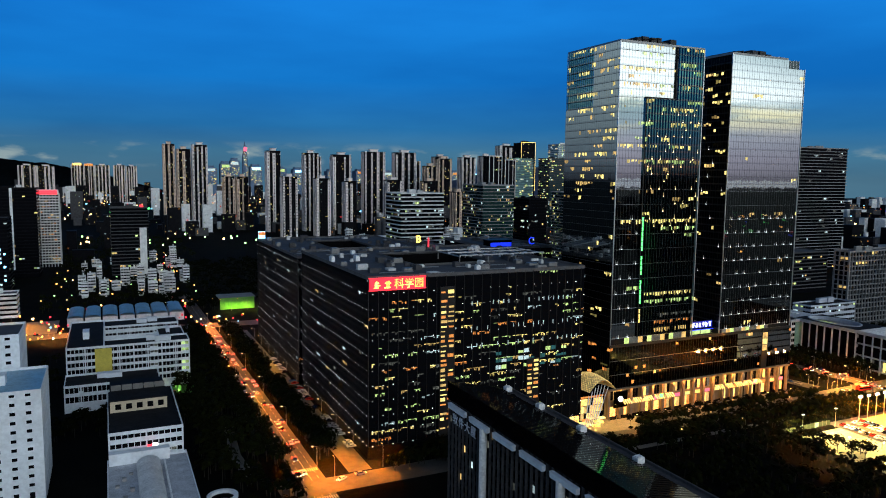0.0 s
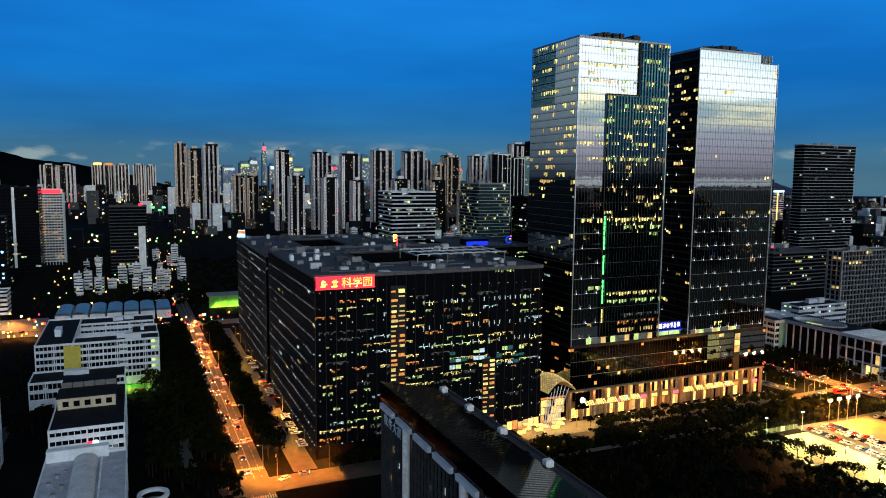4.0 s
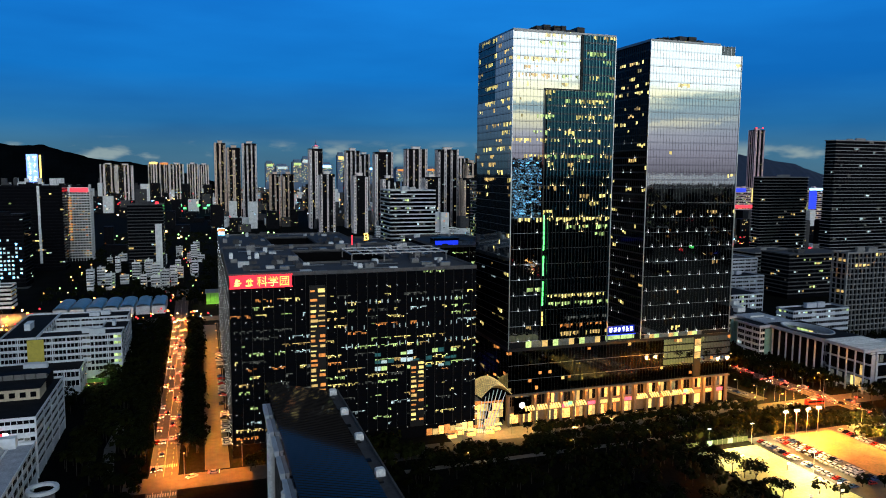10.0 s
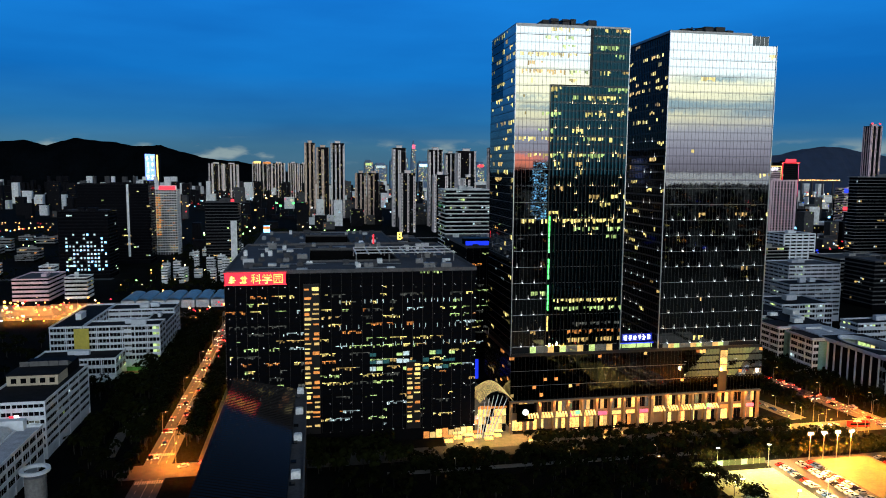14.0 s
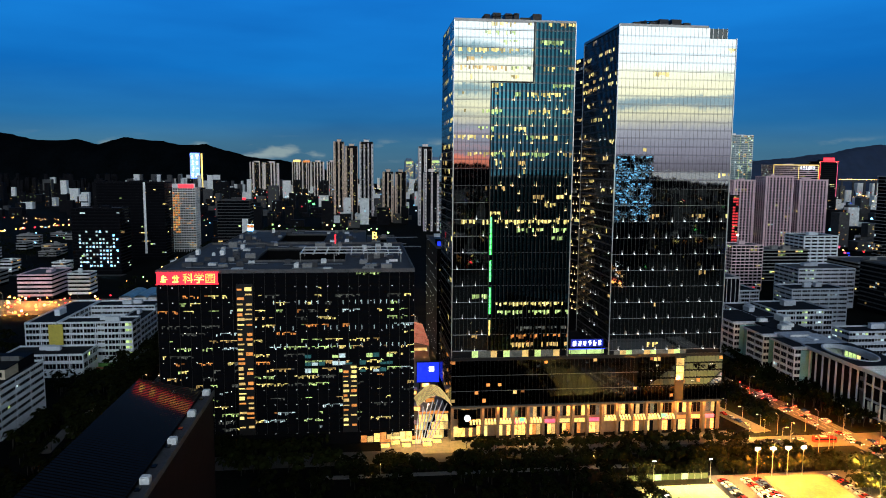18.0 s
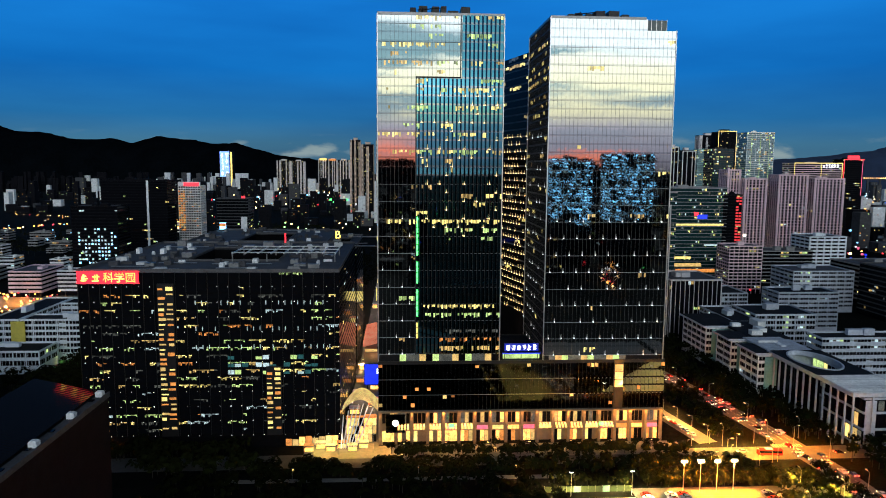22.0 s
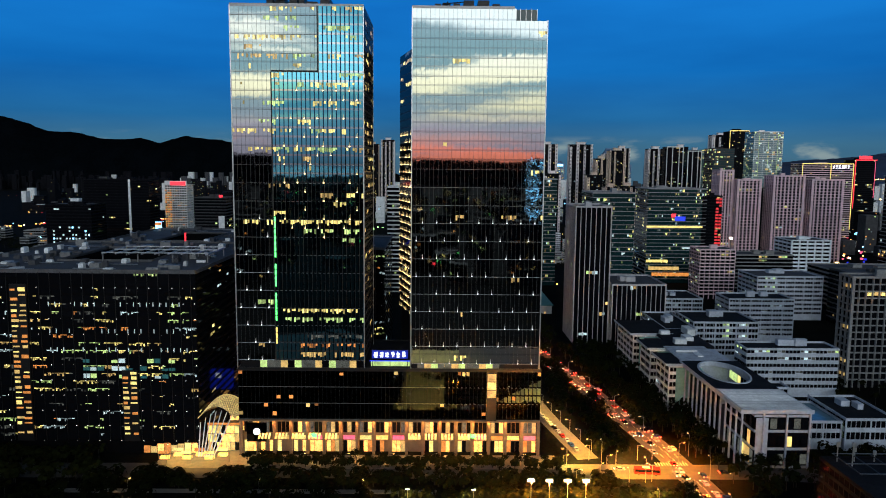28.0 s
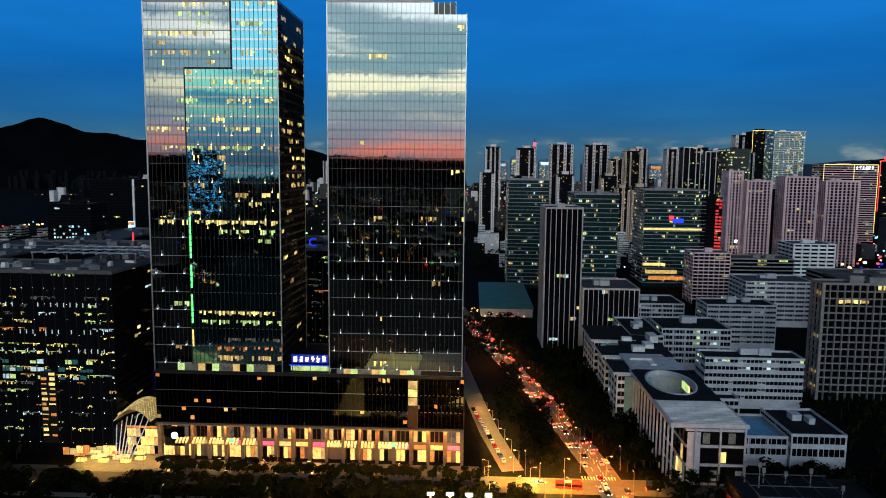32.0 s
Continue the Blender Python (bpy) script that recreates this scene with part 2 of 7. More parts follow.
yellow = mat("yellow_painted_wall", (.62, .50, .08), .7, 0, .15, .3)
pinkish = mat("pinkish_stone_tile", (.74, .52, .56), .7, 0, .2, .1)
beige = mat("beige_tile", (.72, .53, .41), .75, 0, .2, .1)
grey_tile = mat("grey_tile", (.25, .245, .25), .7, 0, .2, .1)
dark_clad = mat("charcoal_cladding", (.007, .007, .009), .6, 0, .3, .2, spec=.03)
teal_glass = mat("teal_office_glass", (.007, .032, .034), .12, .1, .3, .2)
teal_paint = mat("pale_green_paint", (.20, .42, .38), .7, 0, .2, .2)
blue_sheet = mat("blue_corrugated_sheet", (.22, .42, .55), .45, .2, .25, .2)
green_sheet = mat("green_hoarding", (.16, .40, .06), .6, 0, .25, .3)
asphalt = mat("asphalt", (.05, .047, .045), .8, 0, .35, .3, .4, fine=14)
paving = mat("concrete_paving", (.15, .135, .12), .8, 0, .3, .4, .3)
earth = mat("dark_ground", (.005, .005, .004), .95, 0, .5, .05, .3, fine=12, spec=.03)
lawn = mat("grass", (.035, .06, .018), .95, 0, .5, .3, .5, fine=10)
court_mat = mat("tan_court_surface", (.38, .40, .20), .8, 0, .25, .12, .2)
paint_white = mat("road_paint", (.45, .42, .36), .7, 0, .3, 1.2)
bark = mat("bark", (.02, .016, .011), .95, 0, .4, 1.5, .6)
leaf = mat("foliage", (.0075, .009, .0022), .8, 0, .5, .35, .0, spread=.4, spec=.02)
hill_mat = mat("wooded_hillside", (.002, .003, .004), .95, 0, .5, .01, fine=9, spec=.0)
# blue of the distant haze is put into this base colour
hill_haze = mat("haze_tinted_hillside", (.012, .026, .062), .95, 0, .2, .004)
rubber = mat("tyre_rubber", (.02, .02, .02), .8)
black_panel = mat("black_panel", (.008, .008, .009), .5, spec=.1)
car_paints = [mat("car_paint_" + c, v, .25, .3, .05) for c, v in
              (("white", (.7, .7, .7)), ("black", (.02, .02, .02)), ("silver", (.4, .4, .42)), ("red", (.4, .03, .02)), ("blue", (.05, .1, .25)))]
# things that give off light
lit_warm = mat("lit_window_warm", (.02, .02, .02), .1, 0, .45, .35, emit=(1, .66, .22), power=.8)
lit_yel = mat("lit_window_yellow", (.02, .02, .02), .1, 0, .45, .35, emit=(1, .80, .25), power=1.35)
lit_cool = mat("lit_window_cool", (.02, .02, .02), .1, 0, .45, .35, emit=(.72, .95, 1), power=.8)
lit_grn = mat("lit_window_greenish", (.02, .02, .02), .1, 0, .5, .35, emit=(.72, 1, .34), power=.9)
lit_orange = mat("lit_window_orange", (.02, .02, .02), .1, 0, .45, .35, emit=(1, .36, .08), power=.9)
lit_dim = mat("lit_window_dim", (.02, .02, .02), .08, 0, .6, .35, emit=(.7, .75, .65), power=.12)
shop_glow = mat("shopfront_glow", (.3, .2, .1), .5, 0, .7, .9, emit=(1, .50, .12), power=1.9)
lamp_white = mat("lamp_white", (.8, .8, .8), .4, 0, .1, emit=(.9, .95, 1), power=3.2)
lamp_warm = mat("lamp_warm", (.8, .7, .5), .4, 0, .1, emit=(1, .62, .25), power=8)
lamp_flood = mat("flood_lamp", (.8, .8, .7), .4, 0, .1, emit=(1, .80, .50), power=60)
# emissive spikes that stand for the facade lamps' glow on the glass
uplight_streak = mat("slim_lamp_tube", (.5, .5, .5), .4, 0, .1, emit=(.95, .93, .85), power=.42)
uplight_streak_warm = mat("slim_warm_lamp_tube", (.5, .45, .3), .4, 0, .1, emit=(1, .72, .28), power=1.1)
led_green = mat("led_green", (.1, .3, .1), .4, 0, .3, .6, emit=(.10, 1, .18), power=3.4)
led_red = mat("led_red", (.3, .02, .02), .4, 0, .1, emit=(1, .03, .05), power=2.2)
led_redbox = mat("sign_red_face", (.35, .02, .03), .4, 0, .12, .3, emit=(1, .025, .05), power=1.7)
led_yellow = mat("sign_yellow_glyph", (.5, .4, .1), .4, 0, .1, emit=(1, .62, .10), power=3.2)
led_blue = mat("led_blue", (.02, .05, .3), .4, 0, .3, .6, emit=(.012, .04, 1), power=1.1)
lit_teal = mat("lit_window_teal", (.02, .03, .03), .1, 0, .5, .35, emit=(.10, .55, .60), power=.16)
sign_blue = mat("sign_blue_face", (.01, .02, .15), .4, 0, .3, .6, emit=(.02, .05, 1), power=.35)
led_cyan = mat("led_cyan", (.1, .3, .4), .4, 0, .3, .6, emit=(.22, .60, 1), power=4.5)
led_white = mat("sign_white_glyph", (.6, .6, .7), .4, 0, .1, emit=(.8, .88, 1), power=3.0)
led_gold = mat("led_gold_line", (.5, .4, .1), .4, 0, .1, emit=(1, .70, .18), power=1.6)
tail_red = mat("tail_lamp", (.3, .02, .02), .4, emit=(1, .03, .02), power=20)
head_white = mat("head_lamp", (.8, .8, .7), .4, emit=(1, .85, .6), power=14)
LIT = [lit_warm, lit_yel, lit_cool, lit_grn, lit_dim, lit_orange, led_cyan]


# ---- mesh helpers ----
class Mesh:
    """Collects faces with a material index each."""

    def __init__(self):
        self.v, self.f, self.m = [], [], []

    def face(self, pts, m=0):
        k = len(self.v)
        self.v.extend(pts)
        self.f.append(tuple(range(k, k + len(pts))))
        self.m.append(m)

    def box(self, x0, x1, y0, y1, z0, z1, m=0):
        k = len(self.v)
        self.v.extend([(x0, y0, z0), (x1, y0, z0), (x1, y1, z0), (x0, y1, z0), (x0, y0, z1), (x1, y0, z1), (x1, y1, z1), (x0, y1, z1)])
        for q in ((0, 3, 2, 1), (4, 5, 6, 7), (0, 1, 5, 4), (1, 2, 6, 5), (2, 3, 7, 6), (3, 0, 4, 7)):
            self.f.append(tuple(k + i for i in q))
            self.m.append(m)

    def ring(self, x0, x1, y0, y1, w, z0, z1, m=0):
        """A hollow rectangle of wall thickness w."""
        self.box(x0, x1, y0, y0 + w, z0, z1, m)
        self.box(x0, x1, y1 - w, y1, z0, z1, m)
        self.box(x0, x0 + w, y0 + w, y1 - w, z0, z1, m)
        self.box(x1 - w, x1, y0 + w, y1 - w, z0, z1, m)

    def tube(self, p, q, r0, r1, n=8, m=0):
        p, q = Vector(p), Vector(q)
        d = (q - p).normalized()
        a = d.orthogonal().normalized()
        b = d.cross(a)
        k = len(self.v)
        for c, r in ((p, r0), (q, r1)):
            for i in range(n):
                t = 2 * math.pi * i / n
                self.v.append(tuple(c + r * (a * math.cos(t) + b * math.sin(t))))
        for i in range(n):
            j = (i + 1) % n
            self.f.append((k + i, k + j, k + n + j, k + n + i))
            self.m.append(m)
        self.f.append(tuple(k + n + i for i in range(n)))
        self.m.append(m)

    def data(self, name, mats):
        me = bpy.data.meshes.new(name)
        me.from_pydata(self.v, [], self.f)
        for x in mats:
            me.materials.append(x)
        me.polygons.foreach_set("material_index", self.m)
        me.update()
        return me


def part(name, mesh, mats, parent, label="", at=(0, 0, 0), kind=""):
    """One mesh object under a thing. mesh: a Mesh, or mesh data that alike parts share."""
    if not isinstance(mats, (list, tuple)):
        mats = [mats]
    me = mesh.data(name, mats) if isinstance(mesh, Mesh) else mesh
    ob = new(name, me)
    ob.location = at
    ob.parent = parent
    return tagged(ob, label, kind=kind)


def thing(name, label, category, at=(0, 0, 0), rz=0, group="", kind=""):
    ob = new(name)
    ob.empty_display_size = .5
    ob.matrix_world = pose(*at, 0, 0, rz)
    return tagged(ob, label, category, group, kind)


def solid(name, mesh, mats, label, category, at=(0, 0, 0), group="", kind=""):
    ob = part(name, mesh, mats, None, label, at)
    return tagged(ob, "", category, group, kind)


def slab(parent, name, x0, x1, y0, y1, z0, z1, m, label=""):
    b = Mesh()
    b.box(x0, x1, y0, y1, z0, z1)
    return part(name, b, m, parent, label)


def glyphs(mesh, x0, x1, z0, z1, y, count, rng, thick=.25, m=0):
    """Writing that cannot be read: plain strokes of its size."""
    w = (x1 - x0) / count
    for i in range(count):
        a, b = x0 + i * w + .12 * w, x0 + (i + 1) * w - .12 * w
        h = z1 - z0
        for k in range(rng.choice((2, 3, 4))):
            z = z0 + h * rng.uniform(0, .88)
            c = rng.uniform(0, .4) * (b - a)
            mesh.box(a + c, b - rng.uniform(0, .3) * (b - a), y - thick, y, z, z + .11 * h, m)
        for k in range(rng.choice((1, 2))):
            c = a + (b - a) * rng.uniform(.15, .85)
            mesh.box(c - .06 * w, c + .06 * w, y - thick - .02, y - .02, z0 + rng.uniform(0, .3) * h, z1 - rng.uniform(0, .25) * h, m)


def text_mesh(body, size):
    cu = bpy.data.curves.new("lettering", "FONT")
    cu.body, cu.size, cu.extrude, cu.align_x = body, size, .12, "CENTER"
    ob = bpy.data.objects.new("lettering", cu)
    scene.collection.objects.link(ob)
    me = bpy.data.meshes.new_from_object(ob.evaluated_get(bpy.context.evaluated_depsgraph_get()))
    bpy.data.objects.remove(ob)
    return me


def lettering(name, body, size, m, parent, at, rx=90, rz=0, label=""):
    me = text_mesh(body, size)
    me.materials.clear()
    me.materials.append(m)
    ob = part(name, me, m, parent, label)
    ob.matrix_basis = pose(*at, rx, 0, rz)
    return ob


# ---- curtain-wall faces ----
def glazing(parent, o, U, N, width, z0, storeys, sh, module, tilt, lit, mats, proud=.32, spandrel=.85, jitter=.0022, rng=None, name="storey_glazing", second=0, tall=False, deep=None, bits=False):
    """Panes in storey strips, each pane turned a little about its upright (saw-tooth), with a dark return between panes."""
    o, U, N = Vector(o), Vector(U), Vector(N)
    n = max(1, round(width / module))
    w = width / n
    for s in range(storeys):
        b = Mesh()
        za, zb, zc = z0 + s * sh, z0 + s * sh + spandrel, z0 + (s + 1) * sh
        for i in range(n):
            u0, u1 = i * w, (i + 1) * w
            k = tilt(u0 + w / 2, (za + zc) / 2)
            out = proud if k > 0 or deep is None else deep
            d0, d1 = (out if k < 0 else 0), (out if k > 0 else 0)
            j = [rng.uniform(-jitter, jitter) for _ in range(4)]
            A, B = o + U * u0, o + U * u1
            b.face([tuple(A + N * (d0 + j[0]) + Vector((0, 0, zb))), tuple(B + N * (d1 + j[1]) + Vector((0, 0, zb))),
                    tuple(B + N * (d1 + j[2]) + Vector((0, 0, zc))), tuple(A + N * (d0 + j[3]) + Vector((0, 0, zc)))], second if k < 0 else 0)
            m = lit(s, i, n)
            if m:
                h0 = zb + (zc - zb) * rng.uniform(.25, .6)
                h1 = min(zc - .15, h0 + rng.uniform(1.2, 2.3))
                if tall:
                    # desk-high gaps, blinds and partitions break up each lit pane
                    h1 = zc - .25
                    for q0, q1 in ((.08, .48), (.52, .92)):
                        if rng.random() < .78:
                            h0 = h1 - rng.uniform(.8, 2.3)
                            e0, e1 = d0 + (d1 - d0) * q0 + .02, d0 + (d1 - d0) * q1 + .02
                            P, Q = A + U * (w * q0) + N * e0, A + U * (w * q1) + N * e1
                            b.face([tuple(P + Vector((0, 0, h0))), tuple(Q + Vector((0, 0, h0))), tuple(Q + Vector((0, 0, h1))), tuple(P + Vector((0, 0, h1)))], m)
                elif bits:
                    # ceiling strips, screens and half-drawn blinds behind the pane
                    for q0, q1, h0, h1, p in ((.04, .96, zc - .55, zc - .2, .75), (.06, rng.uniform(.3, .6), zc - rng.uniform(1.2, 1.9), zc - .7, .5), (rng.uniform(.55, .7), .95, zc - rng.uniform(1.0, 1.7), zc - .65, .4)):
                        if rng.random() < p:
                            P, Q = A + U * (w * q0) + N * .02, A + U * (w * q1) + N * .02
                            b.face([tuple(P + Vector((0, 0, h0))), tuple(Q + Vector((0, 0, h0))), tuple(Q + Vector((0, 0, h1))), tuple(P + Vector((0, 0, h1)))], m)
                else:
                    b.face([tuple(A + U * .1 + N * (d0 + .02) + Vector((0, 0, h0))), tuple(B - U * .1 + N * (d1 + .02) + Vector((0, 0, h0))),
                        tuple(B - U * .1 + N * (d1 + .02) + Vector((0, 0, h1))), tuple(A + U * .1 + N * (d0 + .02) + Vector((0, 0, h1)))], m)
            b.face([tuple(A + N * d0 + Vector((0, 0, za))), tuple(B + N * d1 + Vector((0, 0, za))),
                    tuple(B + N * d1 + Vector((0, 0, zb))), tuple(A + N * d0 + Vector((0, 0, zb)))], 1)
            e = B if k > 0 else A
            if k:
                m0, m1 = e + N * -.02, e + N * (out + .03)
                for q in (-.05, .05):
                    b.face([tuple(m0 + U * q + Vector((0, 0, za))), tuple(m1 + U * q + Vector((0, 0, za))),
                            tuple(m1 + U * q + Vector((0, 0, zc))), tuple(m0 + U * q + Vector((0, 0, zc)))], 1 if out > .3 else 2)
                b.face([tuple(m1 - U * .05 + Vector((0, 0, za))), tuple(m1 + U * .05 + Vector((0, 0, za))),
                        tuple(m1 + U * .05 + Vector((0, 0, zc))), tuple(m1 - U * .05 + Vector((0, 0, zc)))], 2)
        part(name, b, mats, parent)


def ledges(parent, o, U, N, width, z0, step, count, m, size=.06, deep=.32):
    """Thin horizontal cover strips over a curtain wall."""
    o, U, N = Vector(o), Vector(U), Vector(N)
    b = Mesh()
    p, q = o - N * .05, o + U * width + N * deep
    b.box(min(p.x, q.x), max(p.x, q.x), min(p.y, q.y), max(p.y, q.y), -size / 2, size / 2)
    me = b.data("cover_strip", [m])
    for i in range(count):
        part("cover_strip", me, m, parent, at=(0, 0, z0 + i * step))


# ---- buildings made of storeys ----
def office(name, label, x0, x1, y0, y1, h, sh=3.8, wall=None, glass=None, band=.35, module=2.4, pier=0, pw=.5, proud=.3, lit=.08, palette=(0, 1, 2, 3, 4), seed=1,
           category="building", rz=0, group="", fine=True, plant=True, roof=None, z0=0.0, base=4.5, faces="snew", parapet=1.1, core=None):
    """A building of glazed storeys between spandrels and piers, with roof, parapet and plant room."""
    rng = random.Random(seed)
    wall, glass, roof = wall or grey_tile, glass or glass_dk, roof or roof_grey
    cx, cy = (x0 + x1) / 2, (y0 + y1) / 2
    W, D = x1 - x0, y1 - y0
    t = thing(name, label, category, (cx, cy, z0), rz, group)
    n = max(1, int(round((h - base) / sh)))
    sh = (h - base) / n
    X, Y = W / 2, D / 2
    c = Mesh()
    c.box(-X + proud, X - proud, -Y + proud, Y - proud, 0, h - .3)
    part("core", c, core or glass, t)
    mats = [glass] + LIT

    def row(kind):
        b = Mesh()
        run = 0
        for f in faces:
            L = W if f in "sn" else D
            k = max(1, int(L / module))
            w = (L - 2 * proud) / k
            s0 = -L / 2 + proud
            for i in range(k):
                run = run - 1 if run > 0 else (rng.randint(1, 4) if rng.random() < lit * .55 else 0)
                m = 1 + rng.choice(palette) if run > 0 else 0
                a, e = s0 + i * w + .13, s0 + (i + 1) * w - .13
                za, zb = sh * band + .05, sh - .05
                if m:
                    za, zb = za + (zb - za) * rng.uniform(.1, .4), zb - (zb - za) * rng.uniform(.05, .2)
                q = proud - .06
                if f == "s":
                    p = [(a, -Y + q, za), (e, -Y + q, za), (e, -Y + q, zb), (a, -Y + q, zb)]
                elif f == "n":
                    p = [(e, Y - q, za), (a, Y - q, za), (a, Y - q, zb), (e, Y - q, zb)]
                elif f == "w":
                    p = [(-X + q, e, za), (-X + q, a, za), (-X + q, a, zb), (-X + q, e, zb)]
                else:
                    p = [(X - q, a, za), (X - q, e, za), (X - q, e, zb), (X - q, a, zb)]
                b.face(p, m)
        return b

    sp = Mesh()
    sp.ring(-X, X, -Y, Y, proud + .3, 0, sh * band)
    sme = sp.data("spandrel", [wall])
    if fine:
        rows = [row(k).data("glazing", mats) for k in range(min(n, 7))]
        for s in range(n):
            part("glazing", rows[rng.randrange(len(rows))], mats, t, kind="stuff", at=(0, 0, base + s * sh))
            part("spandrel", sme, wall, t, at=(0, 0, base + s * sh))
    else:
        big, bs = Mesh(), Mesh()
        for s in range(n):
            r = row(s)
            k = len(big.v)
            big.v.extend([(x, y, z + base + s * sh) for x, y, z in r.v])
            big.f.extend([tuple(k + i for i in f) for f in r.f])
            big.m.extend(r.m)
            if band > .12:
                bs.ring(-X, X, -Y, Y, proud + .3, base + s * sh, base + s * sh + sh * band)
        part("glazing", big, mats, t, kind="stuff")
        if band > .12:
            part("banding", bs, wall, t, kind="stuff")
    if pier:
        for L, axis in ((W, "x"), (D, "y")):
            k = max(1, int(round(L / pier)))
            pm = Mesh()
            if axis == "x":
                pm.box(-pw / 2, pw / 2, 0, proud + .35, 0, h)
            else:
                pm.box(0, proud + .35, -pw / 2, pw / 2, 0, h)
            me = pm.data("pier", [wall]) if fine else None
            joined = Mesh()
            for i in range(k + 1):
                u = -L / 2 + pw / 2 + (L - pw) * i / k
                spots = ((u, -Y - .06, 0), (u, Y - proud - .29, 0)) if axis == "x" else ((-X - .06, u, 0), (X - proud - .29, u, 0))
                for q in spots:
                    if fine:
                        part("pier", me, wall, t, at=q)
                    else:
                        j = len(joined.v)
                        joined.v.extend([(a + q[0], bb + q[1], c_) for a, bb, c_ in pm.v])
                        joined.f.extend([tuple(j + i_ for i_ in f) for f in pm.f])
                        joined.m.extend(pm.m)
            if not fine:
                part("pier_grid", joined, wall, t, kind="stuff")
    g = Mesh()
    g.box(-X + .05, X - .05, -Y + .05, Y - .05, h - .3, h)
    part("roof", g, roof, t)
    e = Mesh()
    e.ring(-X - .08, X + .08, -Y - .08, Y + .08, .35, h - .2, h + parapet)
    part("parapet", e, wall, t)
    if plant:
        for k in range(2 if W > 20 else 1):
            p = Mesh()
            px, py = rng.uniform(-.5, .3) * X, rng.uniform(-.4, .3) * Y
            a, bb = rng.uniform(.18, .4) * X, rng.uniform(.2, .4) * Y
            hh = rng.uniform(2.2, 4.5)
            p.box(px, px + a, py, py + bb, h, h + hh)
            p.box(px - .15, px + a + .15, py - .15, py + bb + .15, h + hh, h + hh + .2)
            part("plant_room", p, wall, t)
    return t


def apartment(name, label, x0, x1, y0, y1, h, wall, seed, bays=3, lit=.10, group="apartment towers", crown=True, palette=(0, 1, 1, 4, 2)):
    """A slim residential tower: full-height wall strips, dark recessed bays with balcony slabs, lit windows here and there."""
    rng = random.Random(seed)
    W, D = x1 - x0, y1 - y0
    t = thing(name, label, "tower block", ((x0 + x1) / 2, (y0 + y1) / 2, 0), 0, group)
    X, Y = W / 2, D / 2
    c = Mesh()
    c.box(-X + 1.2, X - 1.2, -Y + 1.2, Y - 1.2, 0, h - 1)
    part("core", c, dark_clad, t)
    k = bays * 2 + 1
    w = W / k
    for i in range(0, k, 2):
        s = Mesh()
        ww = w * rng.uniform(.5, 1.05)
        if i and rng.random() < .22:
            continue
        u = -X + (i + .5) * w
        top = h - rng.choice((0, 0, 3, 6))
        s.box(u - ww / 2, u + ww / 2, -Y, -Y + 2.5, 0, top)
        s.box(u - ww / 2, u + ww / 2, Y - 2.5, Y, 0, top)
        part("wall_strip", s, wall, t)
    for sx in (-1, 1):
        kk = max(2, int(D / 9))
        for i in range(kk):
            s = Mesh()
            v = -Y + 3 + (D - 6) * (i + .5) / kk
            s.box(min(sx * X, sx * (X - 1.5)), max(sx * X, sx * (X - 1.5)), v - 1.0, v + 1.0, 0, h - 2)
            part("wall_strip", s, wall, t)
    b, win = Mesh(), Mesh()
    n = int(h / 3.1)
    for s in range(1, n):
        z = s * h / n
        for i in range(1, k, 2):
            u = -X + (i + .5) * w
            b.box(u - w / 2, u + w / 2, -Y + .25, -Y + 1.3, z - .45, z + .35)
            for q in (-.25, .25):
                m = 1 + rng.choice(palette) if rng.random() < lit else 0
                win.face([(u + (q - .17) * w, -Y + 1.16, z + .6), (u + (q + .17) * w, -Y + 1.16, z + .6), (u + (q + .17) * w, -Y + 1.16, z + 2.2), (u + (q - .17) * w, -Y + 1.16, z + 2.2)], m)
        for i in range(0, k, 2):
            u = -X + (i + .5) * w
            m = 1 + rng.choice(palette) if rng.random() < lit * .4 else 0
            win.face([(u - .2 * w, -Y - .03, z + .8), (u + .2 * w, -Y - .03, z + .8), (u + .2 * w, -Y - .03, z + 2.1), (u - .2 * w, -Y - .03, z + 2.1)], m)
        for sx in (-1, 1):
            for v in (-.55, -.15, .2, .6):
                m = 1 + rng.choice(palette) if rng.random() < lit else 0
                p = [(sx * (X - 1.14), v * Y - 1, z + .7), (sx * (X - 1.14), v * Y + 1, z + .7), (sx * (X - 1.14), v * Y + 1, z + 2.2), (sx * (X - 1.14), v * Y - 1, z + 2.2)]
                win.face(p if sx > 0 else p[::-1], m)
    part("balcony_slab", b, dark_clad, t, kind="stuff")
    part("glazing", win, [glass_dk] + LIT, t, kind="stuff")
    r = Mesh()
    r.box(-X + .6, X - .6, -Y + .6, Y - .6, h - 1, h - .2)
    part("roof", r, roof_dark, t)
    if crown:
        r = Mesh()
        r.box(-.35 * X, .4 * X, -.3 * Y, .4 * Y, h - .2, h + 5)
        r.box(-.45 * X, .5 * X, -.4 * Y, .5 * Y, h + 5, h + 5.5)
        part("lift_house", r, wall, t)
    return t


# ---- ground and roads ----
b = Mesh()
b.face([(-30000, -40000, 0), (30000, -40000, 0), (30000, 30000, 0), (-30000, 30000, 0)])
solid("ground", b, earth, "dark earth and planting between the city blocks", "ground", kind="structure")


b = Mesh()
b.face([(3600, -6200, .6), (9000, -40000, .6), (30000, -40000, .6), (30000, -9000, .6)])
solid("water", b, mat("sea_water", (.01, .014, .018), .12, 0, .2, .002, spec=.6), "calm water of a far bay", "water", kind="structure")


